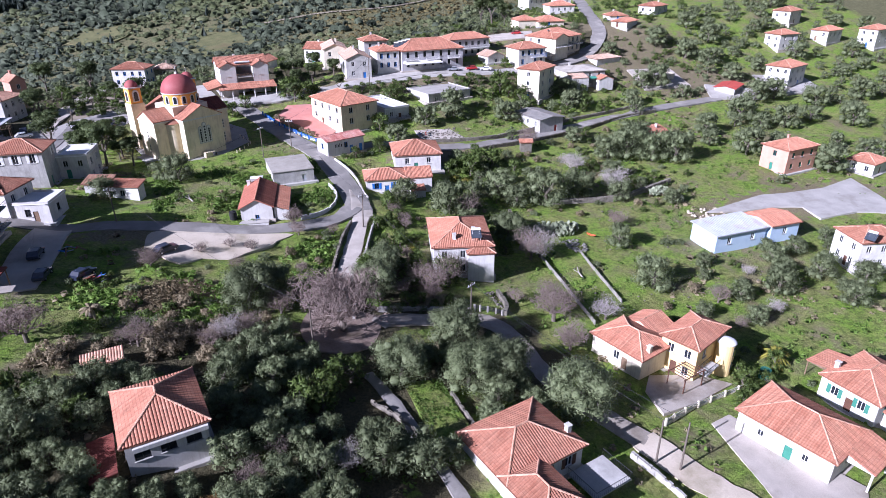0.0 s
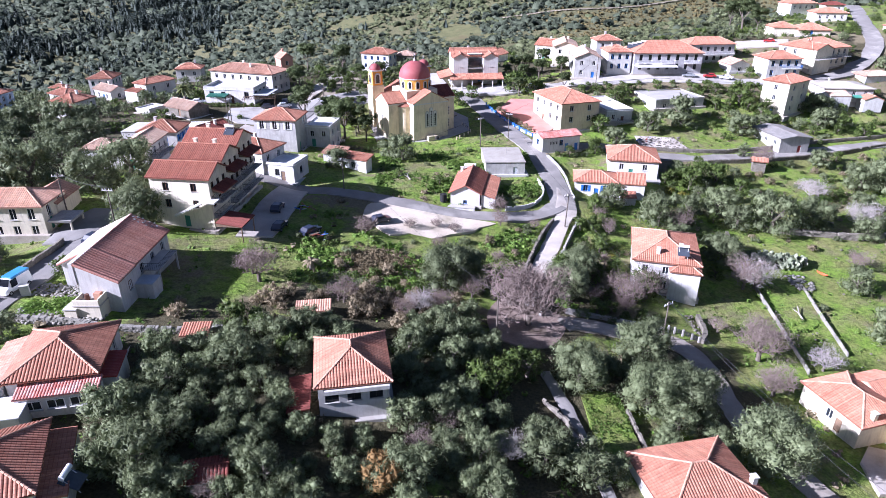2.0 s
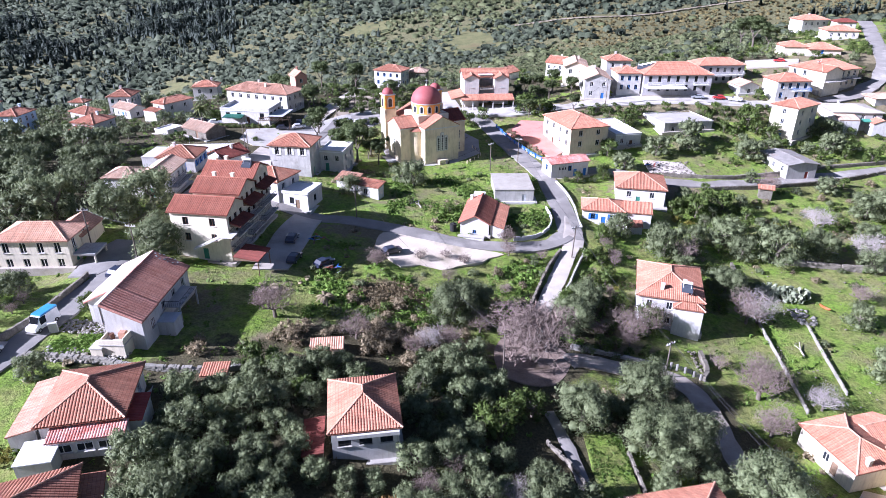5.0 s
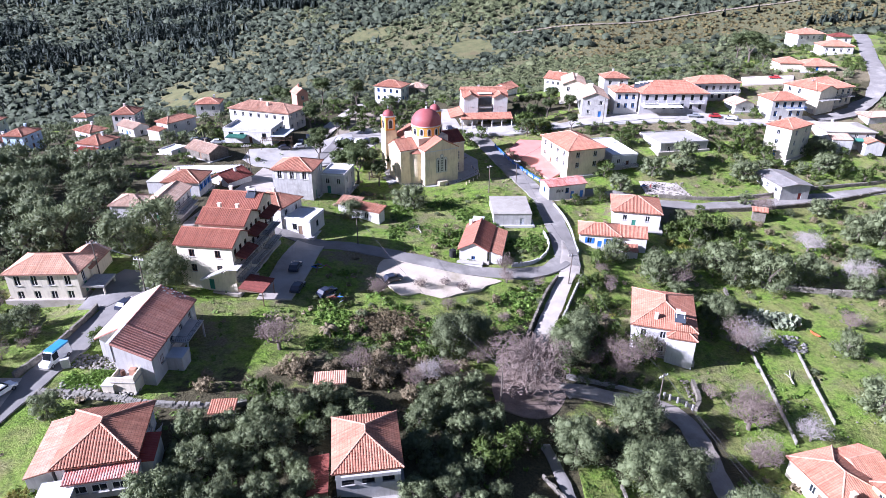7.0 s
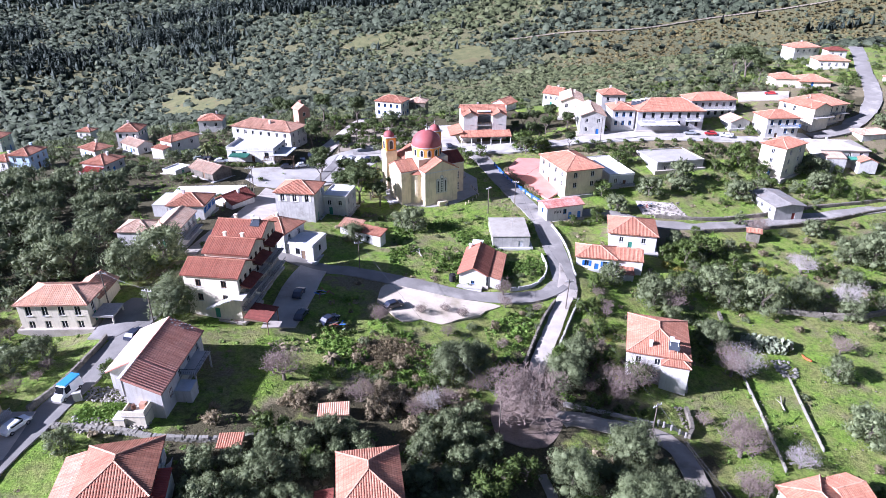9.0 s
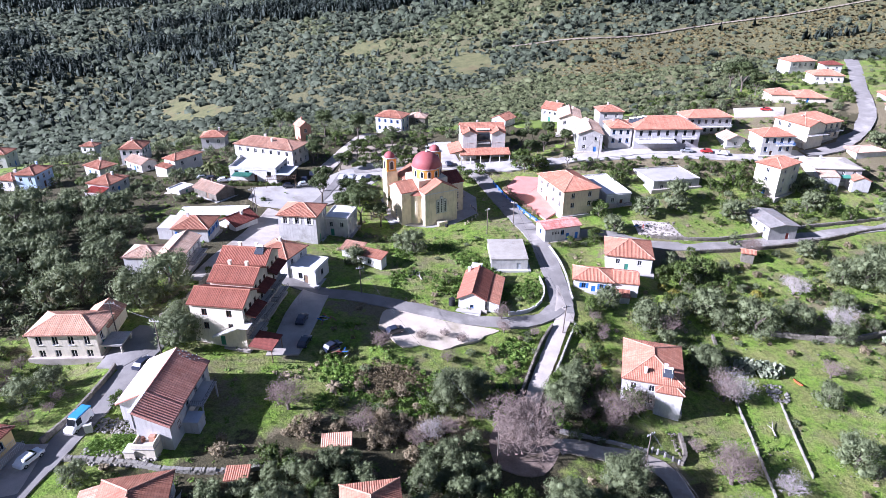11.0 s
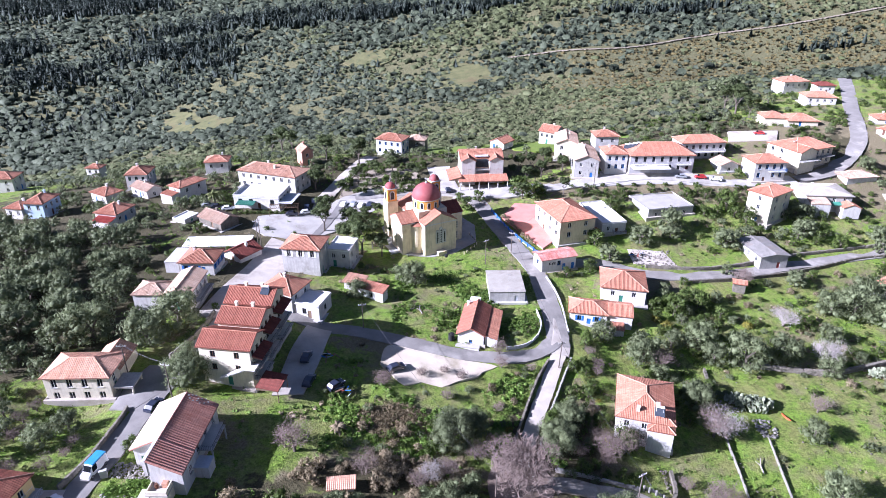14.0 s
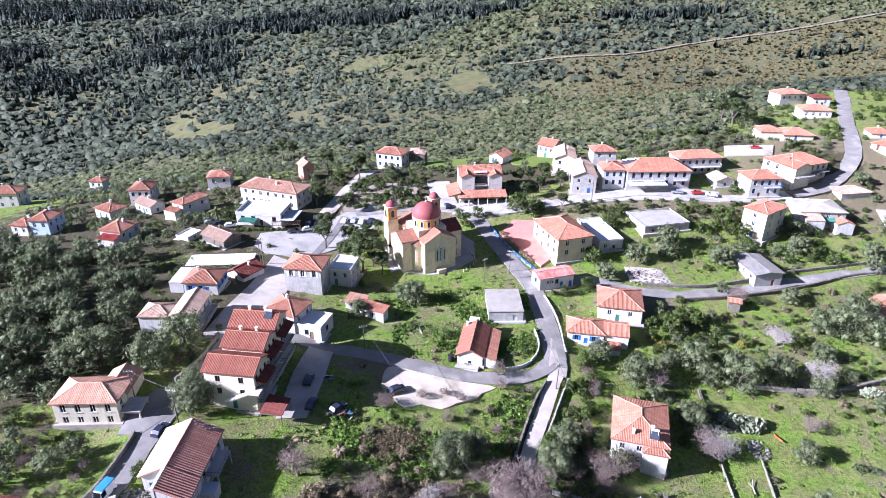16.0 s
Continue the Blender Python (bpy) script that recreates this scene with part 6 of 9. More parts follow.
CROWN_NORMALS = {}
ICO = bmesh.new()
bmesh.ops.create_icosphere(ICO, subdivisions=1, radius=1.0)
ICO1_V = np.array([v.co[:] for v in ICO.verts])
ICO1_F = np.array([[v.index for v in f.verts] for f in ICO.faces])
ICO.free()
ICO = bmesh.new()
bmesh.ops.create_icosphere(ICO, subdivisions=2, radius=1.0)
for v in [v for v in ICO.verts if v.co.z < -0.45]:
    ICO.verts.remove(v)
ICO.verts.index_update()
MOUND_V = np.array([v.co[:] for v in ICO.verts])
MOUND_F = np.array([[v.index for v in f.verts] for f in ICO.faces])
ICO.free()


def crown_mesh(name, rng, centres, radii, count, size, material, flat=0.75, core=0.5, stretch=1.6):
    """Leaf sprays over rough lobes, shaded softly as a mass of foliage is."""
    v, f, n = leaf_cards(rng, centres, radii, count, size, flat, stretch)
    vs, fs, ns, o = [v], [f], [n], len(v)
    for c, r in zip(centres, radii):
        if r > 1.5 * np.median(radii):
            continue
        w = ICO1_V * (r * core * (0.8 + 0.4 * rng.random((12, 1)))) * np.array([1, 1, flat]) + c
        vs.append(w)
        fs.append(ICO1_F + o)
        ns.append(ICO1_V)
        o += len(w)
    me = from_arrays(name, np.concatenate(vs), np.concatenate(fs), material, np.concatenate(ns))
    CROWN_NORMALS[me.name] = np.concatenate(ns)
    return me


def trunk_mesh(rng, height, radius, limbs, spread, material, top=None):
    bm = bmesh.new()
    fork = height * 0.45
    lean = Vector((rng.uniform(-0.2, 0.2), rng.uniform(-0.2, 0.2), 0))
    mid = Vector((lean.x, lean.y, fork))
    tube(bm, (0, 0, -0.6), mid * 0.5, radius * 1.25, radius, 6)
    tube(bm, mid * 0.5, mid, radius, radius * 0.8, 6)
    for k in range(limbs):
        a = math.tau * (k + rng.uniform(0, 0.5)) / limbs
        e = Vector((math.cos(a) * spread, math.sin(a) * spread, height * rng.uniform(0.7, 1.0)))
        h = mid.lerp(e, 0.5) + Vector((0, 0, -0.1 * height * rng.uniform(0, 1)))
        tube(bm, mid - Vector((0, 0, 0.1)), h, radius * 0.55, radius * 0.4, 4)
        tube(bm, h, e, radius * 0.4, radius * 0.15, 3)
    return mesh_of("trunk", bm, material)


def leafy(kind, seed, r, height, lobes, count, size, leaf, bark, label, category, group, flat=0.8, trunk=0.22, stretch=1.6, skirt=0):
    """A tree of unit crown radius r: trunk with limbs and a lobed, gappy crown of leaf sprays."""
    rng = np.random.default_rng(seed)
    c, rad = [], []
    for k in range(lobes):
        a, q = rng.uniform(0, math.tau), r * 0.68 * math.sqrt(rng.random())
        lr = r * rng.uniform(0.2, 0.38)
        c.append((q * math.cos(a), q * math.sin(a), height - lr * 0.75 - rng.uniform(0, 0.6) * (height * 0.62) * (0.3 + q / r)))
        rad.append(lr)
    if skirt:
        c.append((0, 0, height * 0.5))
        rad.append(r * 0.7)
    for k in range(skirt):
        a, lr = math.tau * (k + rng.random() * 0.6) / skirt, r * rng.uniform(0.28, 0.4)
        c.append((r * 0.6 * math.cos(a), r * 0.6 * math.sin(a), lr * flat * rng.uniform(0.9, 1.5)))
        rad.append(lr)
    ob = empty(kind, Matrix.Identity(4), label, category, group)
    child("trunk", trunk_mesh(random.Random(seed), height * 0.75, trunk, 4 if trunk > 0.1 else 2, r * 0.5, bark), ob)
    child("crown", crown_mesh("crown", rng, np.array(c), np.array(rad), count, size, leaf, flat, stretch=stretch), ob)
    return ob


def bare_tree(seed, r, height, wood, label, depth=6, group="bare trees", haze=1500):
    rng = random.Random(seed)
    ob = empty("bare_tree", Matrix.Identity(4), label, "tree", group)
    verts, faces = [], []

    def limb(p, d, length, rad, level):
        q = p + d * length
        s = d.orthogonal().normalized()
        t = d.cross(s)
        o = len(verts)
        for c, rr in ((p, rad), (q, rad * 0.62)):
            for k in range(3):
                a = math.tau * k / 3
                verts.append(c + rr * (math.cos(a) * s + math.sin(a) * t))
        faces.extend(((o + k, o + (k + 1) % 3, o + 3 + (k + 1) % 3, o + 3 + k) for k in range(3)))
        if level == 0:
            return
        for k in range(3 if level > 1 else 4):
            turn = Vector((rng.gauss(0, 1), rng.gauss(0, 1), rng.gauss(0.15, 0.6))).normalized()
            nd = (d * 0.8 + turn * 0.75 + Vector((0, 0, 0.12))).normalized()
            limb(p + d * length * rng.uniform(0.65, 1.0), nd, length * rng.uniform(0.62, 0.86), max(rad * 0.58, 0.016), level - 1)

    bm = bmesh.new()
    tube(bm, (0, 0, -0.6), (0.05, 0.05, height * 0.22), 0.26, 0.2, 8)
    part("trunk", bm, BARK, ob)
    for k in range(6):
        a = math.tau * (k + rng.random() * 0.5) / 6
        limb(Vector((0.05, 0.05, height * 0.2)), Vector((math.cos(a) * 0.75, math.sin(a) * 0.75, 0.55)).normalized(), r * 0.4, 0.1, depth - 2)
    crown = child("crown", from_lists("crown", verts, faces, wood), ob)
    nr = np.random.default_rng(seed)
    c = np.array([(r * 0.62 * math.cos(k * 0.9) * (0.4 + 0.6 * (k % 2)), r * 0.62 * math.sin(k * 0.9) * (0.4 + 0.6 * (k % 2)), height * (0.5 + 0.09 * (k % 4))) for k in range(14)])
    v, f, n = leaf_cards(nr, c, nr.uniform(0.32, 0.46, 14) * r, haze, 0.036, 0.75, 9.0, 0.5)
    child("twig_mass", from_arrays("twig_mass", v, f, wood), crown)
    return ob


def plant(template, x, y, scale, turn, first, sink=0.1, tall=1.0):
    m = pose(x, y, land(x, y) - sink, 0, 0, turn) @ Matrix.Diagonal((scale, scale, scale * tall, 1))
    if first:
        template.matrix_world = m
        return template
    ob = copy_thing(template, Matrix.Identity(4))
    ob.matrix_basis = m
    return ob


OLIVE_KINDS = [leafy("olive_tree", 10 + k, 2.6, 4.0, 19, 3000, 0.12, OLIVE, BARK, "grey-green olive tree with a dense uneven crown", "tree", "olive trees", skirt=7) for k in range(6)]
BIG_OLIVES = [leafy("olive_tree", 30 + k, 4.4, 6.2, 40, 11000, 0.12, OLIVE, BARK, "large old olive tree with a billowing grey-green crown", "tree", "olive trees", 0.85, 0.36, skirt=9) for k in range(3)]
CITRUS_KINDS = [leafy("citrus_tree", 40 + k, 2.0, 3.4, 12, 700, 0.17, CITRUS, BARK, "bright green citrus tree in a garden", "tree", "citrus trees", skirt=5) for k in range(3)]
PINE_KINDS = [leafy("pine_tree", 50 + k, 3.2, 8.0, 30, 3600, 0.16, PINE, BARK, "green pine tree with a broad gappy crown", "tree", "pine trees", 0.6, 0.24) for k in range(3)]
BUSH_KINDS = [leafy("bush", 60 + k, 1.5, 1.7, 8, 340, 0.145, m, BARK, t, "bush", g, 0.8, 0.06, skirt=4) for k, (m, t, g) in enumerate([(CITRUS, "round green garden bush", "green bushes"), (OLIVE, "grey-green bush at a terrace edge", "grey bushes"), (DRYWEED, "dry brown thorn bush without leaves", "dry bushes"), (YELLOWLEAF, "small bush with yellow leaves", "yellow bushes")])]
BARE_KINDS = [bare_tree(70, 3.0, 4.6, TWIG, "wide leafless tree with grey-brown twigs", 7, haze=4500), bare_tree(71, 3.0, 5.0, TWIG, "leafless tree with fine grey twigs"), bare_tree(72, 3.0, 4.6, DEADWOOD, "bleached leafless tree with pale branches")]
USED = set()
PLANTED = []


FAR = []


def is_near(x, y):
    return -75 < x < 128 and y < 150


FAR_BUSH = [[], [], [], []]


def set_tree(kinds, n, x, y, r, rng, unit):
    t = kinds[n % len(kinds)]
    if t in BUSH_KINDS and (x < -75 or y > 150 or x > 110):
        PLANTED.append((x, y, r))
        FAR_BUSH[BUSH_KINDS.index(t)].append((x, y, r, rng.uniform(0, math.tau), rng.uniform(0.88, 1.12)))
        return None
    if kinds is OLIVE_KINDS and not is_near(x, y):
        PLANTED.append((x, y, r))
        FAR.append((x, y, r, rng.uniform(0, math.tau), rng.uniform(0.88, 1.12)))
        return None
    t = kinds[n % len(kinds)]
    first = t.name not in USED
    USED.add(t.name)
    PLANTED.append((x, y, r))
    return plant(t, x, y, r / unit, rng.uniform(0, 360), first, 0.1, rng.uniform(0.88, 1.12))


rng = random.Random(5)


def grove(spots):
    """Olive trees at x, y with that crown radius; trees that would stand inside another are left out."""
    for x, y, r in spots:
        r *= 0.9 if 44 < x < 130 and 95 < y < 162 else 0.62 if 100 < x < 165 and 172 < y < 200 else (0.76 if x < -78 and y > 140 else 1.0)
        if not any(math.dist((x, y), q[:2]) < 0.55 * (r + q[2]) for q in PLANTED):
            if r > 3.3 and y < 108 and abs(x) < 60:
                set_tree(BIG_OLIVES, len(PLANTED), x, y, min(r, 5.4) * 1.04, rng, 4.4)
            else:
                set_tree(OLIVE_KINDS, len(PLANTED), x, y, min(r, 5.4) * 1.06, rng, 2.6)


grove([(-32.9, 50.9, 3), (-27.7, 45, 3.2), (-29.6, 56.9, 2.4), (-26.4, 49.3, 2.6), (-23.4, 60.6, 3.2), (-20.8, 52.9, 2.5), (-18.2, 49.3, 2.1), (-15.9, 44.5, 2.6), (-12.3, 46.5, 1.2), (-10.1, 49.5, 1.3), (-7, 50.4, 1.3), (-2.7, 55.1, 2.5), (-2, 46.8, 2.9), (-2.8, 68.6, 2.6), (-26.6, 59.4, 2.2), (-32.4, 62, 2.3), (-25.3, 51.8, 2.2), (-31.2, 44.7, 2.4), (-21.3, 47.8, 2.1), (-13.3, 43.9, 1.8), (-8.4, 45.6, 1.8), (-5.4, 45.7, 1.8)])
grove([(20, 67.9, 4.3), (30.4, 74.3, 4.4), (28.3, 63.9, 4.1), (33.4, 64.1, 4.7), (12.5, 56, 1.7), (12.7, 51.3, 3.2), (16.8, 50.4, 3.2), (41.1, 55.8, 5.4), (1.4, 56.7, 2.5), (20.2, 50.4, 1.9)])
grove([(26.4, 99.0, 3.6), (64, 128, 4.8), (56.2, 107.2, 4.3), (47.8, 120.4, 4.9), (73.2, 121.3, 5.8), (75, 83, 4.1), (93, 119.6, 3.6), (2.2, 89.6, 4.6), (6.4, 93.6, 3.4), (40.1, 127.9, 3.2), (50.5, 115.4, 2.6)])
grove([(64, 127.6, 4.7), (54.7, 106, 4.2), (71.5, 117.5, 5.6), (78.6, 99.2, 3.4), (110.9, 141.5, 7.5), (99.1, 131.3, 3.5), (88.6, 173.3, 4.6), (50.1, 164.1, 3.6), (49.8, 119, 5.4), (137.2, 173, 5.1), (23.2, 92.4, 4.3), (52.2, 120.6, 4), (83.5, 123.5, 4.9), (105.4, 143, 4.9), (65.9, 122.3, 3.6), (102.1, 155.7, 3.8), (117.2, 138.2, 5.6), (56.9, 126.7, 3.1)])
grove([(-103.8, 130.5, 6.3), (-112.6, 151.1, 8.2), (-114.8, 162.2, 7.9), (-83.6, 119, 5.6), (-74.7, 111.6, 6.3), (-92, 114.2, 5.6), (-93.5, 157.2, 6.8), (-62.9, 110.9, 5.1), (-59.2, 118.6, 5.3), (-50, 99.6, 5.1), (-96.8, 126.6, 6), (-115.6, 146.1, 6.9), (-98, 136.7, 5.7), (-100.8, 121.3, 6), (-92.2, 166.2, 5.7), (-104.4, 165.6, 6.5), (-85.2, 146.5, 4.6), (-131, 168.3, 7.7), (-125.2, 168.2, 6.9), (-103.6, 154, 6.2), (-71.5, 115.4, 4.4), (-90.6, 128.6, 4.9)])
grove([(-7, 147.5, 3.6), (-21.7, 139.3, 3), (148, 326, 5), (153, 330, 5), (150, 334.5, 4.6), (144, 331, 4.2), (156, 336, 4.0)])
grove([(116.2, 145.6, 7.1), (123.5, 136.1, 7), (147.8, 133.8, 6.3), (160.1, 115.9, 7.5), (158.6, 190.3, 10.7), (152, 190.5, 6.8), (186.2, 169.8, 6.3), (195.3, 170.1, 4.8), (177.8, 148.2, 6.5), (181.3, 142.4, 7.2), (167.5, 157.4, 5.7), (200.9, 142, 6.9), (148, 151.4, 4.6), (121.8, 191.2, 5.6), (114.7, 189.6, 4.1), (102.7, 189.4, 4.7), (268, 246.7, 6.7), (207.2, 219.6, 8.3), (205.3, 232.2, 6.6), (180.6, 220.8, 7), (187.9, 210.2, 7.8), (193.7, 203.2, 7.8), (192.7, 188.7, 5), (206, 161.4, 6.5), (237.6, 200.6, 5.7), (265.6, 196.1, 8.1), (228.2, 161.1, 6), (64.4, 126.1, 4.1), (71.7, 120.5, 5)])
grove([(75.8, 83.4, 2.3), (88.2, 74.2, 2.2), (97, 73.7, 3.4), (109.3, 75.1, 3.2), (106.6, 65.5, 3.0), (76.8, 71.4, 1.8), (116.3, 70.8, 3.0), (103.5, 78.9, 2.4), (84.8, 67.3, 2.2)])
for k, (x, y, r) in enumerate(((83, 74.5, 2.6), (90.5, 68.5, 2.2), (80.5, 66.5, 1.8), (96, 80.5, 2.0))):
    set_tree(BARE_KINDS, 1 + k % 2, x, y, r, rng, 3.4)
grove([(61.7, 173.4, 4.3), (72.9, 180.8, 4.8), (49.7, 161.9, 3.4), (86.3, 169.9, 4), (96.1, 177.9, 3.2), (114.3, 179.8, 5), (119.1, 191.8, 4.6), (83.5, 159.5, 2.6)])
for x, y, r in ((56.8, 191.2, 3.4), (96, 192.7, 4.2), (100, 186.2, 2.8), (42.9, 157.6, 2.6), (37.2, 93.4, 3.4), (22.9, 97.5, 2.4), (68.8, 54.2, 2.1), (36, 160, 1.8), (9.5, 66, 2.6), (6, 63, 2.4)):
    set_tree(CITRUS_KINDS, len(PLANTED), x, y, r, rng, 2.0)
for x, y, r in ((-36.7, 178.5, 3.8), (-23.3, 165.5, 4.2), (-29.2, 180.6, 3.2), (-25.5, 171.5, 3.4)):
    set_tree(PINE_KINDS, len(PLANTED), x, y, r, rng, 3.2)
BARE_SPOTS = [
    (14.9, 80.9, 7.8), (36.7, 92.3, 4.4), (59.5, 99.3, 5), (50.2, 77.8, 5.4), (46.5, 84.6, 2.2), (59.5, 76.1, 3.3), (48.4, 69.6, 3.7), (-1.3, 51.2, 2.2), (-12.9, 80.2, 3.2), (-3.7, 78.4, 2.5), (-26, 83.5, 4.5), (-11.9, 104.2, 2.9), (13.6, 117.9, 2.7), (89.9, 137.1, 4.6), (93.4, 122.5, 5), (57.1, 98.8, 4.6), (51.6, 118.6, 3.9), (83.5, 107, 3.1),
]
for k, (x, y, r) in enumerate(BARE_SPOTS):
    set_tree(BARE_KINDS, 0 if k == 0 else (2 if k in (2, 5, 13, 14) else 1), x, y, r, rng, 3.4)


for x, y, r in ((-52.2, 64.6, 2.3),):
    set_tree(OLIVE_KINDS, 0, x, y, r, rng, 2.6)
set_tree(CITRUS_KINDS, 0, -53.4, 80.6, 1.5, rng, 2.0)
set_tree(BUSH_KINDS, 3, -47.6, 50.4, 1.7, rng, 1.5)
RUST_BUSH = leafy("bush", 66, 1.5, 2.2, 10, 900, 0.11, RUSTLEAF, BARK, "rusty orange-brown bush among olives", "bush", "rusty bushes", 0.9, 0.06, skirt=5)
plant(RUST_BUSH, -4.9, 45.8, 1.6, 40, True)
PLANTED.append((-4.9, 45.8, 2.6))
for x, y, r in ((-23.6, 43.0, 2.2), (-18.7, 46.2, 2.0), (-18.8, 42.2, 1.7)):
    set_tree(OLIVE_KINDS, len(PLANTED), x, y, r, rng, 2.6)
set_tree(BARE_KINDS, 1, -20.6, 42.2, 1.9, rng, 3.4)
for x, y, r in ((-10.4, 51.0, 1.5), (-13.9, 51.2, 1.9), (-7.4, 51.8, 1.3), (-16.6, 55.0, 2.0)):
    set_tree(OLIVE_KINDS, len(PLANTED), x, y, r, rng, 2.6)


# ---- scattered growth ----
ROAD_PTS = np.concatenate([p for p, w in ROAD_LINES])
ROAD_W = np.concatenate([np.full(len(p), w) for p, w in ROAD_LINES])


def clear_of(x, y, r):
    """Whether a plant of that radius stands free of houses and roads."""
    for fx, fy, rot, hl, hw in FOOT:
        a, b = x - fx, y - fy
        if a * a + b * b > 900:
            continue
        c, s = math.cos(radians(rot)), math.sin(radians(rot))
        if abs(a * c + b * s) < hl + r * 0.6 and abs(b * c - a * s) < hw + r * 0.6:
            return False
    d = np.hypot(ROAD_PTS[:, 0] - x, ROAD_PTS[:, 1] - y) - ROAD_W
    return d.min() > r * 0.45


def inside(x, y, poly):
    hit = False
    for (x0, y0), (x1, y1) in zip(poly, poly[1:] + poly[:1]):
        if (y0 > y) != (y1 > y) and x < (x1 - x0) * (y - y0) / (y1 - y0) + x0:
            hit = not hit
    return hit


def fill(poly, count, kinds, unit, r0, r1, seed, gap=0.7, anywhere=False):
    rng = random.Random(seed)
    xs, ys = [p[0] for p in poly], [p[1] for p in poly]
    made = tries = 0
    while made < count and tries < count * 40:
        tries += 1
        x, y, r = rng.uniform(min(xs), max(xs)), rng.uniform(min(ys), max(ys)), rng.uniform(r0, r1)
        if not inside(x, y, poly) or any(math.dist((x, y), q[:2]) < gap * (r + q[2]) for q in PLANTED) or not (anywhere or clear_of(x, y, r)):
            continue
        set_tree(kinds, rng.randrange(9), x, y, r, rng, unit)
        made += 1


# groves and gardens
fill([(-150, 105), (-72, 98), (-80, 150), (-100, 160), (-150, 172)], 90, OLIVE_KINDS, 2.6, 2.8, 4.8, 1, 0.56)
fill([(-80, 60), (-64, 60), (-64, 90), (-100, 110), (-120, 90)], 14, OLIVE_KINDS, 2.6, 1.8, 3.0, 2)
fill([(-36, 40), (8, 38), (8, 56), (-14, 72), (-36, 66)], 40, OLIVE_KINDS, 2.6, 1.6, 2.6, 3, 0.58)
fill([(-36, 66), (-4, 72), (10, 84), (8, 100), (-20, 96), (-36, 84)], 16, BUSH_KINDS[1:3], 1.5, 0.9, 1.9, 4)
fill([(22, 40), (24, 40), (40, 60), (34, 78), (24, 74)], 8, OLIVE_KINDS, 2.6, 1.8, 3.2, 5, 0.65)
fill([(24, 92), (36, 88), (36, 130), (30, 118)], 10, CITRUS_KINDS, 2.0, 1.2, 2.2, 6)
fill([(56, 100), (100, 104), (150, 150), (140, 168), (100, 156), (60, 150)], 12, OLIVE_KINDS, 2.6, 1.4, 2.6, 7, 1.1)
fill([(60, 126), (110, 132), (140, 160), (70, 152)], 20, BUSH_KINDS[:3], 1.5, 0.7, 1.5, 8, 0.9)
fill([(74, 60), (120, 60), (150, 86), (110, 86), (80, 84)], 5, OLIVE_KINDS, 2.6, 1.6, 3.0, 9, 0.85)
fill([(130, 105), (260, 120), (320, 260), (220, 250), (180, 200), (150, 180)], 120, OLIVE_KINDS, 2.6, 1.3, 4.4, 10, 0.62)
fill([(62, 165), (130, 172), (128, 196), (100, 202), (60, 200)], 8, BUSH_KINDS[:2], 1.5, 0.9, 1.8, 11, 0.9)
fill([(84, 184), (108, 186), (106, 202), (88, 203)], 9, CITRUS_KINDS, 2.0, 1.2, 2.4, 12)
fill([(-26, 140), (12, 136), (10, 158), (-24, 162)], 6, BUSH_KINDS[:2], 1.5, 0.7, 1.4, 13)
fill([(-30, 165), (-17, 162), (-16, 190), (-28, 190)], 9, PINE_KINDS, 3.2, 2.0, 3.2, 14, 0.6)
for x, y, r in ((-32.4, 236.5, 4.2), (-44.8, 209.5, 3.4), (-44.6, 216, 2.8), (-46.4, 243, 4.0), (-30.5, 216, 2.6), (-24.5, 222, 2.4), (-18.5, 226, 2.8), (-11.5, 222, 2.2), (-16.5, 213.5, 2.0)):
    set_tree(PINE_KINDS, len(PLANTED), x, y, r, rng, 3.2)
fill([(-34, 205), (-8, 206), (-6, 232), (-34, 232)], 52, CITRUS_KINDS + BUSH_KINDS[:2], 1.8, 0.9, 2.0, 15, 0.62, True)
fill([(22, 196), (46, 202), (46, 226), (26, 226)], 10, PINE_KINDS, 3.2, 1.8, 3.2, 16, 0.75)
fill([(-160, 175), (-70, 186), (-66, 240), (-160, 250)], 34, OLIVE_KINDS, 2.6, 1.6, 2.8, 17, 0.95)
fill([(-66, 216), (-30, 225), (40, 240), (110, 240), (110, 262), (-66, 258)], 40, OLIVE_KINDS, 2.6, 1.8, 3.2, 18, 0.85)
fill([(110, 245), (140, 268), (160, 300), (120, 290)], 20, OLIVE_KINDS, 2.6, 2.0, 3.2, 19, 0.85)
fill([(-56, 98), (-50, 100), (-48, 128), (-54, 128)], 4, CITRUS_KINDS, 2.0, 1.0, 1.6, 20)
fill([(-36, 84), (-22, 92), (20, 112), (20, 98), (8, 92)], 8, BUSH_KINDS, 1.5, 0.8, 1.5, 21)
fill([(56, 50), (70, 50), (74, 70), (66, 72)], 8, CITRUS_KINDS, 2.0, 0.9, 1.8, 23)
fill([(31.5, 88), (37, 92), (36.5, 128), (31.8, 122)], 26, BUSH_KINDS[:1] + CITRUS_KINDS[:1] + BUSH_KINDS[3:4] + BARE_KINDS[1:2], 2.0, 0.7, 1.5, 81, 0.62)
fill([(44, 108), (56, 100), (70, 112), (60, 130), (46, 128)], 22, BUSH_KINDS[:2] + CITRUS_KINDS[1:2], 1.6, 0.7, 1.5, 82, 0.75)
fill([(54, 131), (66, 128), (78, 134), (74, 146), (56, 146)], 26, CITRUS_KINDS + BUSH_KINDS[:1], 1.8, 0.9, 2.0, 83, 0.6)
fill([(78, 122), (118, 126), (132, 160), (80, 150)], 46, BUSH_KINDS[:2] + CITRUS_KINDS[:1], 1.6, 0.5, 1.3, 84, 0.85)
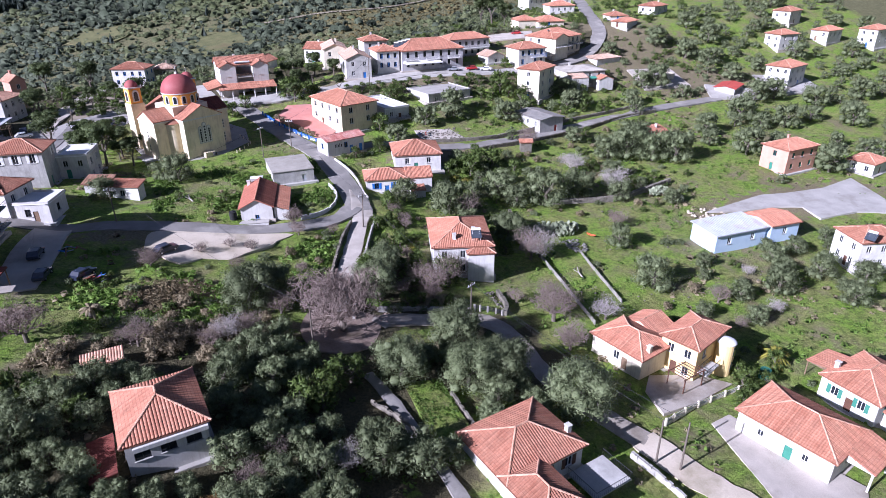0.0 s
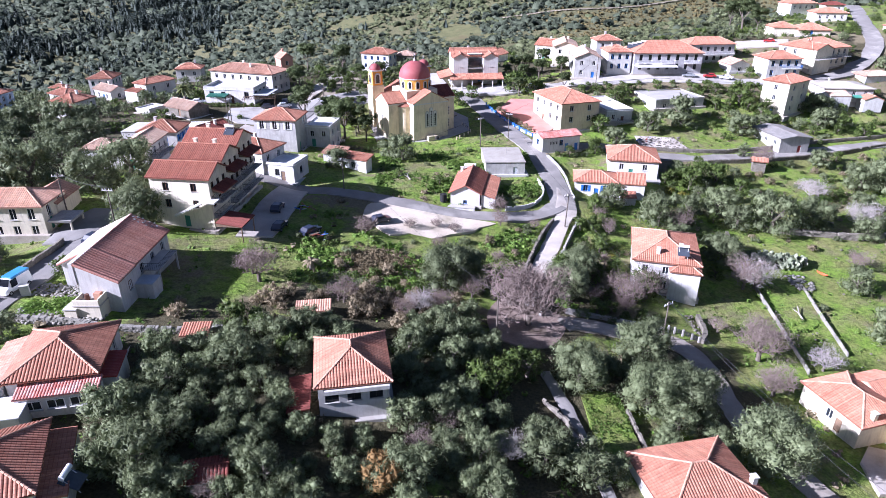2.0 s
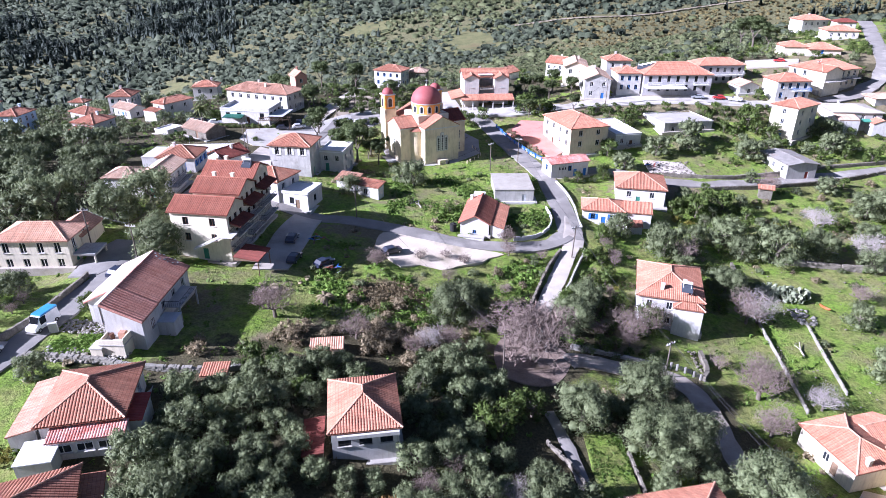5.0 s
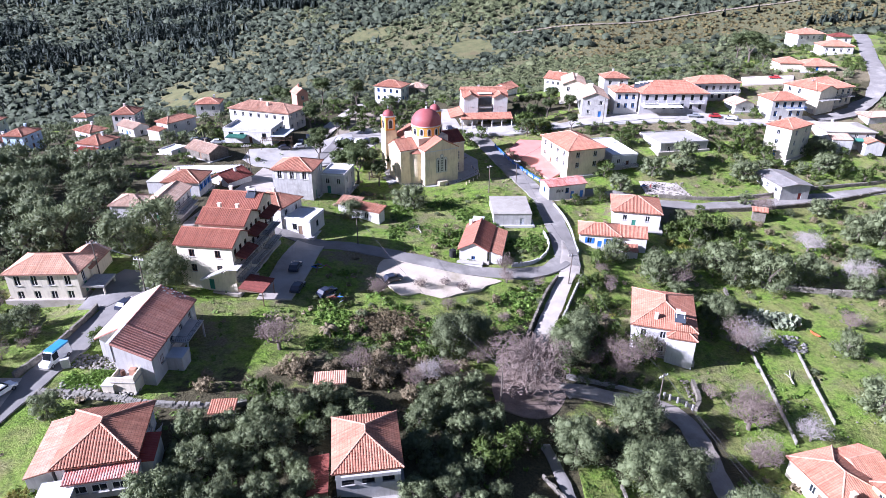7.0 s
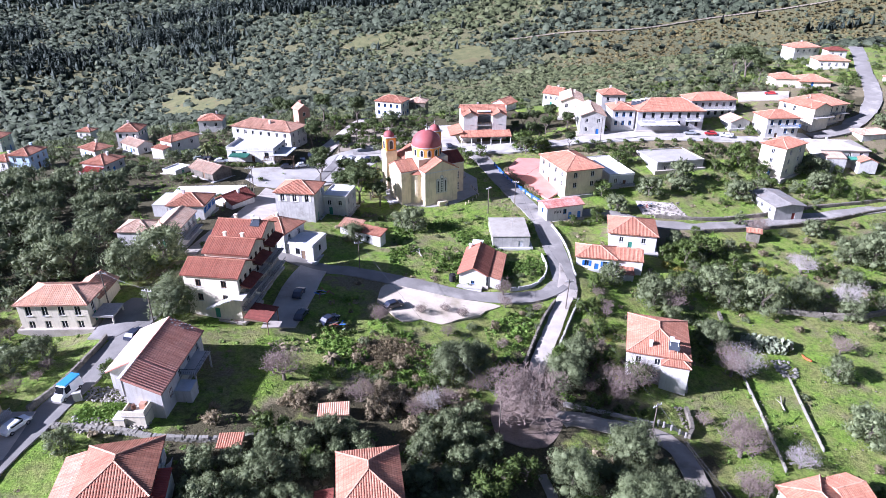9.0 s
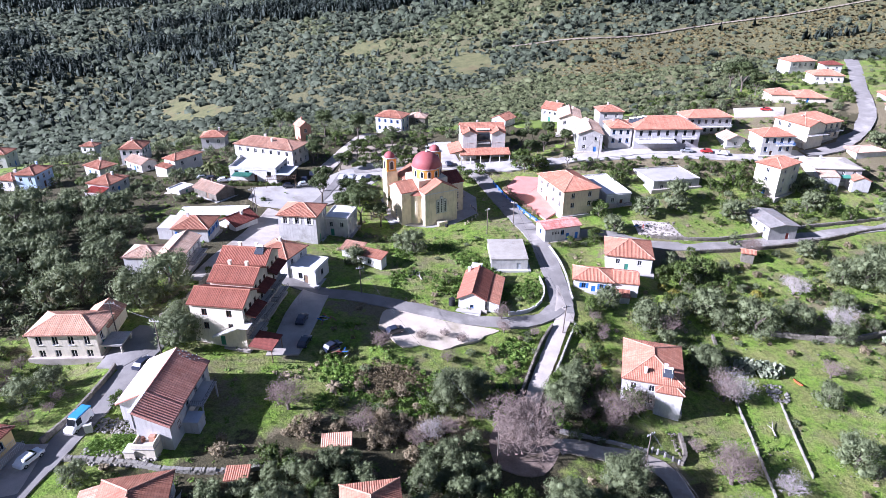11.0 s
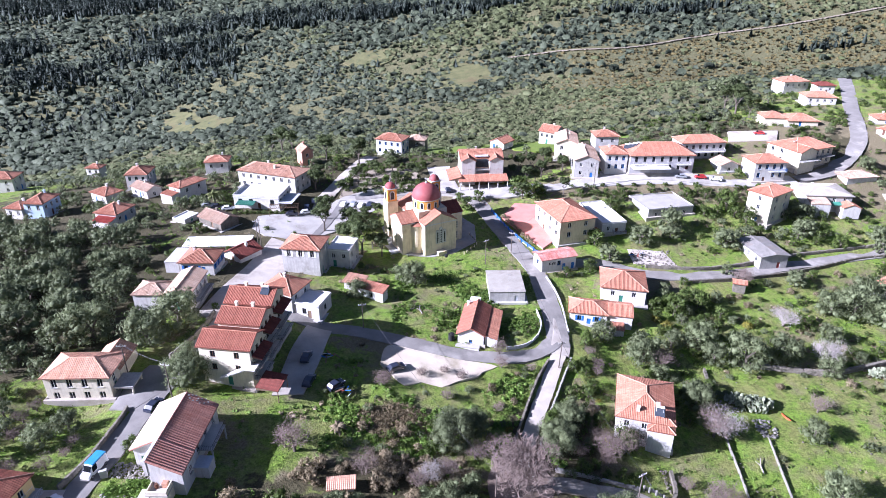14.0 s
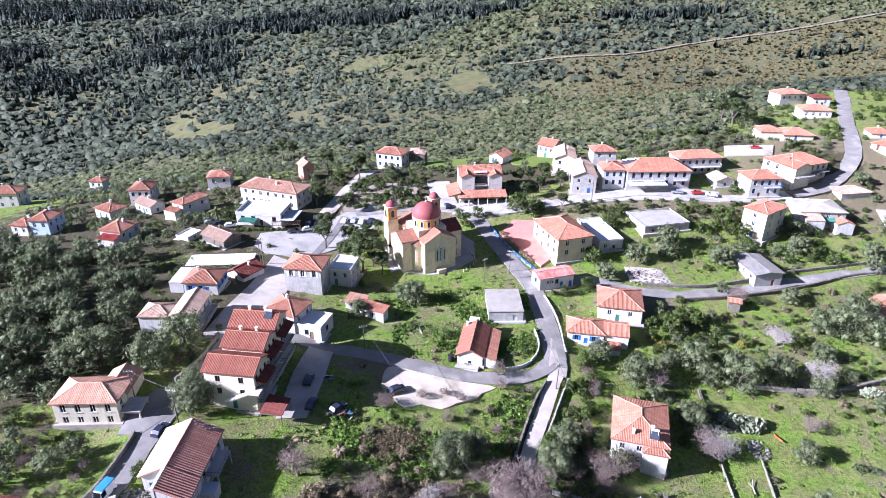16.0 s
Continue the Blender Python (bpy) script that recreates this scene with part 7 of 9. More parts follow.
fill([(20, 100), (24, 104), (22.6, 116), (16, 112)], 8, BUSH_KINDS[:3], 1.5, 0.6, 1.2, 85, 0.7)
fill([(-24, 98), (-8, 100), (8, 102), (18, 108), (14, 112), (-10, 104), (-24, 104)], 14, BUSH_KINDS[:2], 1.5, 0.5, 1.0, 86, 0.8)
fill([(64, 72), (100, 72), (120, 100), (70, 100)], 10, BUSH_KINDS[:3], 1.5, 0.8, 1.6, 24)
for x, y, r in ((20.6, 187.4, 1.3), (21.6, 185.2, 1.1), (22.6, 183.0, 1.2), (23.6, 180.8, 1.1), (24.7, 178.6, 1.2), (25.7, 176.4, 1.1), (26.8, 174.2, 1.2), (27.8, 172.0, 1.0)):
    t = BUSH_KINDS[2]
    plant(t, x, y, r / 1.5, 70 * x, t.name not in USED, -0.4)
    USED.add(t.name)
    PLANTED.append((x, y, r))
MIXED_NEAR = BUSH_KINDS[:1] + CITRUS_KINDS[:1]
for x, y, r in ((27, 203.5, 4.2), (31.5, 199.5, 3.4), (13, 198.8, 2.4), (35, 201.5, 2.6), (6.5, 199.5, 2.0), (45, 182, 2.2), (47.5, 172.5, 3.4)):
    set_tree(CITRUS_KINDS, len(PLANTED), x, y, r, rng, 2.0)
for x, y, r, k in ((8.8, 51.8, 2.4, 2), (6.6, 87.2, 3.2, 1), (1.6, 82.2, 2.6, 1), (1.8, 55.1, 2.0, 1), (33, 91, 4.2, 1), (51.6, 80.2, 4.4, 1), (48.1, 69.3, 2.6, 1), (27.3, 90.5, 2.2, 1), (-1.5, 80.1, 3.0, 2), (-27.5, 85.6, 3.0, 1), (86.2, 154.5, 4.0, 1), (-4, 108.5, 1.8, 1), (1, 110, 1.6, 1)):
    set_tree(BARE_KINDS, k, x, y, r, rng, 3.4)
for x, y, r in ((12.9, 67.8, 2.6), (8.2, 62.7, 2.2), (-25.7, 70.2, 2.4), (-22.5, 69.8, 2.2), (-16.6, 71.8, 1.8), (-17.7, 65, 1.8), (58.5, 142.2, 2.2), (62, 140, 3.4), (69.1, 142.9, 3.8), (66, 144, 3.0)):
    set_tree(CITRUS_KINDS, len(PLANTED), x, y, r, rng, 2.0)
for x, y, r in ((4.6, 108.7, 1.9), (13.8, 113.4, 2.3), (-11.9, 105.2, 2.0), (20.6, 113.6, 1.6), (1.5, 102.2, 2.0), (12.0, 100.5, 1.7)):
    set_tree(BARE_KINDS, 1, x, y, r, rng, 3.4)
for x, y, r in ((58.3, 134.7, 1.8), (80, 136, 1.6), (56, 136.5, 1.5)):
    set_tree(BUSH_KINDS, 3, x, y, r, rng, 1.5)
fill([(-24, 76), (-12, 76), (8, 80), (8, 86), (-10, 84), (-24, 80)], 30, BUSH_KINDS[2:3], 1.5, 1.0, 2.0, 51, 0.5)
fill([(-4, 46), (7, 46), (9, 62), (7, 90), (0, 92), (-4, 66)], 20, OLIVE_KINDS, 2.6, 1.9, 3.0, 61, 0.62)
fill([(-80, 62), (-64, 62), (-62, 88), (-78, 92)], 5, MIXED_NEAR, 1.6, 0.5, 0.9, 62, 0.8)
fill([(-80, 62), (-64, 62), (-62, 88), (-78, 92)], 10, BARE_KINDS[1:2], 3.0, 1.2, 2.0, 63, 0.8)
for k in range(11):
    set_tree(BUSH_KINDS, 0, -67 + 1.9 * k, 186.6 + 0.12 * k, 1.15, rng, 1.5)
for k in range(9):
    set_tree(BUSH_KINDS, 0, 46 + 5.5 * k, 206.4 + 0.2 * (k % 3), 1.2, rng, 1.5)
MIXED = BUSH_KINDS[:2] + CITRUS_KINDS[:1] + BUSH_KINDS[:1]
fill([(-150, 178), (-78, 166), (-72, 196), (-48, 214), (-50, 254), (-150, 250)], 70, MIXED, 1.6, 0.8, 1.7, 31, 0.85)
fill([(-150, 178), (-78, 166), (-72, 196), (-48, 214), (-50, 254), (-150, 250)], 26, OLIVE_KINDS, 2.6, 1.5, 2.6, 32, 0.9)
fill([(-48, 205), (2, 208), (10, 228), (46, 240), (50, 272), (-50, 268)], 60, MIXED, 1.6, 1.0, 2.0, 33, 0.8)
fill([(-80, 120), (-50, 122), (-44, 178), (-84, 178)], 22, MIXED, 1.6, 0.9, 1.8, 34, 0.8)
fill([(84, 172), (128, 176), (126, 208), (84, 206)], 34, MIXED, 1.6, 1.0, 2.2, 35, 0.75)
fill([(44, 196), (112, 198), (112, 208), (44, 207)], 14, MIXED, 1.6, 0.8, 1.6, 36, 0.8)
fill([(66, 240), (126, 246), (150, 300), (130, 300), (60, 268)], 50, MIXED, 1.6, 0.9, 2.0, 37, 0.8)
fill([(126, 200), (180, 200), (215, 260), (200, 320), (170, 320), (140, 250)], 60, MIXED, 1.6, 0.9, 2.0, 38, 0.8)
fill([(56, 118), (100, 106), (150, 150), (140, 166), (100, 158), (60, 156)], 40, BUSH_KINDS[:2] + CITRUS_KINDS[1:2] + BUSH_KINDS[2:3], 1.6, 0.7, 1.6, 39, 0.9)
fill([(33, 152), (47, 158), (44, 164), (30, 158)], 8, MIXED, 1.6, 0.8, 1.4, 40, 0.7)
fill([(-26, 134), (2, 130), (2, 160), (-24, 162)], 9, MIXED, 1.6, 0.5, 1.0, 41, 0.8)
fill([(15.4, 122), (22, 124), (22.6, 128), (16, 127)], 7, MIXED, 1.6, 0.6, 1.0, 42, 0.6, True)
fill([(-22, 74), (12, 80), (14, 98), (-4, 94), (-22, 84)], 22, BUSH_KINDS[:3], 1.5, 0.8, 1.7, 43, 0.7)
fill([(24, 84), (38, 86), (34, 120), (22, 100)], 16, MIXED + BARE_KINDS[1:2], 1.8, 0.9, 2.0, 44, 0.7)
fill([(60, 46), (80, 50), (80, 66), (70, 72), (60, 52)], 12, MIXED, 1.6, 0.7, 1.5, 45, 0.8)
fill([(84, 74), (124, 70), (124, 88), (88, 90)], 5, OLIVE_KINDS, 2.6, 1.4, 2.2, 46, 0.9)
fill([(118, 222), (160, 240), (196, 310), (205, 330), (150, 300), (120, 262)], 70, MIXED, 3.0, 1.0, 2.4, 71, 0.8)
fill([(176, 240), (230, 260), (250, 330), (214, 325), (190, 275)], 45, MIXED, 3.0, 1.0, 2.4, 72, 0.8)
fill([(128, 178), (190, 182), (190, 225), (165, 228), (140, 208)], 50, MIXED, 3.0, 0.9, 2.2, 73, 0.8)
fill([(40, 200), (66, 196), (66, 205), (44, 206)], 5, CITRUS_KINDS, 2.0, 1.2, 2.0, 25)


def garden_trees(kinds, unit, spots):
    """Single trees of the village gardens, left out where another already stands."""
    for x, y, r in spots:
        if not any(math.dist((x, y), q[:2]) < 0.4 * (r + q[2]) for q in PLANTED):
            set_tree(kinds, len(PLANTED), x, y, r, rng, unit)


garden_trees(OLIVE_KINDS, 2.6, ((-81.6, 215.4, 4.5), (-10.3, 149.7, 2.9), (118.3, 190.8, 4.1), (116.9, 181.8, 4.5), (157.1, 218.9, 3.7), (61.5, 171.0, 3.4), (72.2, 176.9, 3.8), (97.3, 179.5, 2.9), (51.6, 163.5, 2.7), (139.8, 178.7, 3.8)))
garden_trees(PINE_KINDS, 3.2, ((-45.6, 208.7, 3.3), (-44.8, 230.3, 3.9), (-34.7, 203.7, 2.6), (-32.4, 232.9, 3.9), (-23.1, 236.9, 4.9), (-37.6, 186.2, 3.5), (-22.5, 168.5, 4.4), (-88, 336, 5.7), (-97, 346, 5.0), (-80.7, 327.2, 4.5), (131.7, 276.3, 5.4), (134.8, 269.6, 4.5), (129.3, 283, 4.6), (-15.1, 177.7, 2.0)))
garden_trees(CITRUS_KINDS, 2.0, ((95.6, 193.0, 2.7), (97.3, 190.0, 2.4), (68.7, 207.2, 1.7), (79.5, 207.0, 1.9), (84.7, 200.4, 1.8), (125.8, 175.8, 3.0), (47.0, 170.8, 2.0), (8.7, 194.3, 2.5), (107.0, 212.5, 2.3), (89.5, 174.5, 2.2), (133.2, 178.6, 2.2)))
fill([(150, 180), (230, 190), (245, 262), (190, 262)], 50, BUSH_KINDS[:2], 1.5, 1.0, 2.3, 91, 0.75)
fill([(40, 222), (120, 232), (140, 262), (40, 262)], 45, BUSH_KINDS[:2], 1.5, 1.2, 2.4, 92, 0.75)
fill([(-120, 186), (-50, 190), (-46, 262), (-130, 262)], 45, BUSH_KINDS[:2], 1.5, 1.0, 2.4, 93, 0.75)
fill([(-92, 72), (-61.5, 72), (-60.5, 92), (-92, 96)], 16, CITRUS_KINDS, 2.0, 0.7, 1.3, 96, 0.8)
fill([(-92, 72), (-61.5, 72), (-60.5, 92), (-92, 96)], 8, BARE_KINDS[1:2], 3.0, 1.2, 1.9, 97, 0.8)
fill([(-150, 190), (-92, 168), (-66, 196), (-58, 258), (-150, 262)], 40, OLIVE_KINDS, 2.6, 1.8, 3.2, 95, 0.75)
fill([(44, 166), (130, 170), (128, 206), (44, 202)], 30, BUSH_KINDS[:2], 1.5, 0.8, 1.8, 94, 0.75)


def mesh_arrays(me):
    n = CROWN_NORMALS.get(me.name)
    me.calc_loop_triangles()
    v, f = np.empty(len(me.vertices) * 3), np.empty(len(me.loop_triangles) * 3, dtype=np.int32)
    me.vertices.foreach_get("co", v)
    me.loop_triangles.foreach_get("vertices", f)
    return v.reshape(-1, 3), f.reshape(-1, 3), n


def stuff(name, verts, faces, material, label, category, normals=None):
    ob = new(name, from_arrays(name, verts, faces, material, normals))
    return tagged(ob, label, category, kind="stuff")


def scatter(nrng, x, y, size, tall, cards, card, lift=0.35, cone=False, mound=False, even=0.0):
    """Many lumpy plants in one mesh: a rough body each, with leaf sprays over it."""
    n = len(x)
    z = heights(x, y)
    if cone:
        ring = np.array([(math.cos(a), math.sin(a)) for a in np.arange(6) * math.tau / 6])
        prof = [(0.75, 0.1), (1.0, 0.25), (0.62, 0.6), (0.0, 1.0)]
        bv = np.array([(c * r, s * r, h) for r, h in prof for c, s in ring])
        bf = np.array([(k * 6 + i, k * 6 + (i + 1) % 6, (k + 1) * 6 + (i + 1) % 6) for k in range(3) for i in range(6)] + [(k * 6 + i, (k + 1) * 6 + (i + 1) % 6, (k + 1) * 6 + i) for k in range(3) for i in range(6)])
    else:
        bv, bf = (MOUND_V, MOUND_F) if mound else (ICO1_V, ICO1_F)
        bv = bv * np.array([1.05, 0.85, 0.85]) + np.array([0, 0, 0.42])
    k = len(bv)
    v = bv[None] * ((0.86 + 0.28 * nrng.random((n, k, 1))) if mound else (0.78 + 0.44 * nrng.random((n, k, 1))))
    turn = nrng.uniform(0, math.tau, n)[:, None]
    v = np.stack([v[..., 0] * np.cos(turn) - v[..., 1] * np.sin(turn), v[..., 0] * np.sin(turn) + v[..., 1] * np.cos(turn), v[..., 2]], -1)
    v = v * np.stack([size, size, size * tall], -1)[:, None] + np.stack([x, y, z - 0.2], -1)[:, None]
    f = bf[None] + (np.arange(n) * k)[:, None, None]
    vs, fs = [v.reshape(-1, 3)], [f.reshape(-1, 3)]
    bn = bv * np.array([1, 1, 0.2]) if cone else bv - np.array([0, 0, 0.3])
    bn = bn / (np.linalg.norm(bn, axis=1)[:, None] + 1e-6) + np.array([-0.3, 0, 1.0]) * even
    ns = [np.tile(bn / np.linalg.norm(bn, axis=1)[:, None], (n, 1))]
    if cards:
        m = n * cards
        who = np.repeat(np.arange(n), cards)
        d = nrng.normal(size=(m, 3))
        d /= np.linalg.norm(d, axis=1)[:, None]
        d[:, 2] = np.abs(d[:, 2]) * (1.6 if cone else 1.0)
        s = size[who]
        c = np.stack([x[who], y[who], z[who]], -1) + d * np.stack([s, s, s * tall[who] * 0.85], -1) * 0.95
        c[:, 2] += s * lift * tall[who]
        t = nrng.normal(size=(m, 3))
        t /= np.linalg.norm(t, axis=1)[:, None]
        b = np.cross(d, t)
        b /= np.linalg.norm(b, axis=1)[:, None] + 1e-6
        t = np.cross(b, d) + 0.3 * t
        q = (card * s * (0.6 + 0.8 * nrng.random(m)))[:, None]
        tri = np.stack([c - b * q, c + b * q * 0.7 + t * q * 0.6, c + t * q * 0.9 + d * q * 0.35], 1)
        fs.append(np.arange(m * 3).reshape(-1, 3) + n * k)
        vs.append(turned_out(tri, d).reshape(-1, 3))
        d = d / np.linalg.norm(d, axis=1)[:, None] + np.array([-0.3, 0, 1.0]) * even
        ns.append(np.repeat(d / np.linalg.norm(d, axis=1)[:, None], 3, axis=0))
    return np.concatenate(vs), np.concatenate(fs), np.concatenate(ns)


nrng = np.random.default_rng(3)

# the olives past the near gardens, joined
far_kinds, FAR_UNIT = [], (2.6, 5.2)
for k in range(6):
    if k < 3:
        thin = leafy("olive_tree", 90 + k, 2.6, 3.9, 9, 300, 0.24, OLIVE, BARK, "", "", "", skirt=5)
    else:
        thin = leafy("olive_tree", 90 + k, 5.2, 7.2, 30, 1500, 0.235, OLIVE, BARK, "", "", "", 0.85, 0.4, skirt=9)
    far_kinds.append([mesh_arrays(c.data) for c in sorted(thin.children, key=lambda c: c.name.startswith("crown"))])
    for c in list(thin.children):
        bpy.data.objects.remove(c)
    bpy.data.objects.remove(thin)
for which, name, mat in ((0, "far_olive_trunks", BARK), (1, "far_olive_crowns", OLIVE)):
    vs, fs, ns, o = [], [], [], 0
    for i, (x, y, r, a, tall) in enumerate(FAR):
        large = r > 3.5
        v, f, n = far_kinds[i % 3 + 3 * large][which]
        c, s = math.cos(a), math.sin(a)
        k = min(r, 6.0) / FAR_UNIT[large]
        vs.append(np.stack([(v[:, 0] * c - v[:, 1] * s) * k + x, (v[:, 0] * s + v[:, 1] * c) * k + y, v[:, 2] * k * tall + land(x, y) - 0.1], -1))
        fs.append(f + o)
        if n is not None:
            ns.append(np.stack([n[:, 0] * c - n[:, 1] * s, n[:, 0] * s + n[:, 1] * c, n[:, 2]], -1))
        o += len(v)
    stuff(name, np.concatenate(vs), np.concatenate(fs), mat, "grey-green olive trees in the groves past the village" if which else "short olive trunks in the far groves", "trees", np.concatenate(ns) if ns else None)



for k, (mat, label) in enumerate(((CITRUS, "green garden bushes between the village houses"), (OLIVE, "grey-green bushes between the village houses"), (DRYWEED, "dry brown thorn bushes on the slopes"), (YELLOWLEAF, "yellowing bushes on the slopes"))):
    v, f, n = mesh_arrays([c for c in BUSH_KINDS[k].children if c.name.startswith("crown")][0].data)
    vs, fs, ns = [], [], []
    for i, (x, y, r, a, tall) in enumerate(FAR_BUSH[k]):
        c, s, q = math.cos(a), math.sin(a), r / 1.5
        vs.append(np.stack([(v[:, 0] * c - v[:, 1] * s) * q + x, (v[:, 0] * s + v[:, 1] * c) * q + y, v[:, 2] * q * tall + land(x, y) - 0.15], -1))
        fs.append(f + i * len(v))
        ns.append(np.stack([n[:, 0] * c - n[:, 1] * s, n[:, 0] * s + n[:, 1] * c, n[:, 2]], -1))
    if vs:
        stuff("garden_bushes", np.concatenate(vs), np.concatenate(fs), mat, label, "bushes", np.concatenate(ns))


def spread(count, x0, x1, y0, y1, wanted):
    """Random spots in a rectangle, kept with a chance that depends on the spot."""
    x, y = nrng.uniform(x0, x1, count), nrng.uniform(y0, y1, count)
    keep = nrng.random(count) < wanted(x, y)
    return x[keep], y[keep]


def waves(x, y, s):
    return 0.5 + 0.25 * np.sin(x / s + 1.3 * np.sin(y / s * 0.8)) + 0.25 * np.sin(y / s * 1.1 + 1.7 * np.cos(x / s * 0.7))


CLEARINGS = [(24, 568, 19, 38), (-75, 668, 17, 22), (-252, 588, 14, 18), (-226, 562, 22, 21), (-197, 544, 17, 12)]


def open_land(x, y):
    k = np.ones_like(x)
    for cx, cy, a, b in CLEARINGS:
        k *= np.clip((((x - cx) / a) ** 2 + ((y - cy) / b) ** 2 - 0.75 + 0.8 * (waves(x, y, 4) - 0.5)) * 2.5, 0.04, 1)
    track = np.interp(x, [60, 95, 170, 250, 338, 429, 520, 620], [604, 605, 607, 641, 650, 669, 690, 720], left=-999, right=-999)
    return k * (np.abs(y - track) > 6)


def village_edge(x):
    return np.interp(x, [-300, -160, -60, 0, 60, 110, 150, 200, 260], [215, 255, 250, 278, 270, 262, 300, 330, 300])


def seen_side(x, y):
    return (np.abs(x) < 0.78 * y + 60)


# dark cypress woods and the brown heath below the track
WOODS = [(-450, 745, 60, 40), (-330, 800, 85, 34), (-270, 745, 45, 22), (-570, 1030, 160, 45), (-274, 890, 110, 26), (-110, 845, 110, 28), (346, 570, 34, 9), (60, 800, 60, 18), (260, 735, 70, 14), (-560, 820, 50, 50)]


def in_woods(x, y):
    k = np.zeros_like(x)
    for cx, cy, a, b in WOODS:
        k = np.maximum(k, np.clip(1.4 - ((x - cx) / a) ** 2 - ((y - cy) / b) ** 2 + 0.9 * (waves(x * 1.3, y, 13) - 0.5), 0, 1))
    return k


def in_heath(x, y):
    track = np.interp(x, [60, 95, 170, 250, 338, 429, 520, 620], [604, 605, 607, 641, 650, 669, 690, 720])
    edge = 0.5 + (x - 92 - 0.1 * (y - 480)) / 40 + 1.4 * (waves(x, y, 19) - 0.5)
    return np.clip(edge, 0, 1) * np.clip((y - 370) / 30 + waves(x, y, 15) - 0.5, 0, 1) * (y < track + 4)


x, y = spread(106000, -850, 850, 200, 1090, lambda x, y: open_land(x, y) * seen_side(x, y) * (y > village_edge(x)) * (1 - 0.88 * in_heath(x, y)) * (1 - 0.8 * in_woods(x, y)) * np.clip(waves(x, y, 31) + 0.9 * waves(x + 17, y, 11) - 0.15, 0.22, 1) * np.clip(560 / y, 0.5, 1))
ex, ey = spread(12000, -420, 420, 205, 430, lambda x, y: open_land(x, y) * seen_side(x, y) * (y > village_edge(x)) * (1 - 0.88 * in_heath(x, y)) * np.clip(waves(x, y, 23) + 0.9 * waves(x + 17, y, 9) - 0.1, 0.25, 1))
x, y = np.concatenate([x, ex]), np.concatenate([y, ey])
size = nrng.uniform(1.3, 2.7, len(x)) * np.clip(y / 480, 0.8, 1.0) * np.where(nrng.random(len(x)) < 0.22, 1.65, 1.0) * np.clip(y / 520, 0.85, 1.45) * (0.8 + 0.4 * waves(x, y, 70))
pale = (waves(x + 40, y, 60) + 0.16 * nrng.normal(size=len(x)) > np.where(y < 470, 0.34, np.where(x > 50, 0.45, 0.62))) & ((x > -170) | (y < 520))
tall = nrng.uniform(0.65, 1.05, len(x))
for near in (True, False):
    k = (y < 540) == near
    for which, mat, name, shrink, label in ((~pale & k, SCRUB, "hill_bushes", 1.0, "grey-green olives and scrub covering the far hillside"), (pale & k, PALESCRUB, "hill_shrubs", 0.85, "paler yellow-green shrubs on the sunny hillside")):
        v, f, n = scatter(nrng, x[which], y[which], size[which] * shrink, tall[which] * shrink, 10 if near else 4, 0.3 if near else 0.3, mound=near, even=0.8)
        stuff(name, v, f, mat, label, "bushes", n)
x, y = spread(28000, 40, 850, 320, 1090, lambda x, y: open_land(x, y) * seen_side(x, y) * (x > 70 + 0.15 * (y - 480)) * (0.12 + 0.86 * in_heath(x, y)))
size = nrng.uniform(0.7, 1.9, len(x)) * np.clip(y / 520, 0.8, 1.5)
v, f, n = scatter(nrng, x, y, size, nrng.uniform(0.5, 0.9, len(x)), 9, 0.26, even=0.5)
stuff("hill_heath", v, f, HEATH, "brown and dull green heath on the sunny hillside", "bushes", n)
x, y = spread(54000, -850, 700, 300, 1120, lambda x, y: open_land(x, y) * seen_side(x, y) * np.maximum(0.85 * in_woods(x, y), 0.25 * (y > 560) * np.clip(waves(x + 60, y * 1.6, 55) * 2.2 - 1.1, 0, 1) * np.where((x < -20) & (y > 600 + 0.1 * (x + 400)), 0.9, np.where(y > 760, 0.5, 0.05))))
size = nrng.uniform(1.3, 2.5, len(x)) * np.clip(y / 640, 0.8, 1.4)
v, f, n = scatter(nrng, x, y, size, nrng.uniform(2.4, 4.6, len(x)), 7, 0.6, 0.3, True)
stuff("hill_cypresses", v, f, CYPRESS, "dark cypress and pine woods high on the hillside", "trees", n)

# weeds and stones on the near meadows
x, y = spread(15000, -90, 190, 36, 230, lambda x, y: np.clip(waves(x, y, 7) * 1.5 - 0.35, 0, 1))
d = np.array([np.hypot(ROAD_PTS[:, 0] - a, ROAD_PTS[:, 1] - b).min() for a, b in zip(x, y)])
x, y = x[d > 2.8], y[d > 2.8]
v, f, n = scatter(nrng, x, y, nrng.uniform(0.15, 0.42, len(x)), nrng.uniform(0.5, 0.9, len(x)), 7, 0.8)
stuff("weeds", v, f, WEED, "tufts of lush green weeds on the meadows", "weeds", n)
x, y = spread(5000, -60, 170, 40, 200, lambda x, y: np.clip(waves(x + 30, y, 9) * 1.8 - 0.9, 0, 1))
d = np.array([np.hypot(ROAD_PTS[:, 0] - a, ROAD_PTS[:, 1] - b).min() for a, b in zip(x, y)])
x, y = x[d > 2.6], y[d > 2.6]
v, f, n = scatter(nrng, x, y, nrng.uniform(0.3, 0.8, len(x)), nrng.uniform(0.3, 0.6, len(x)), 16, 0.5)
stuff("dry_brush", v, f, DRYWEED, "patches of dry brown brush among the grass", "brush", n)

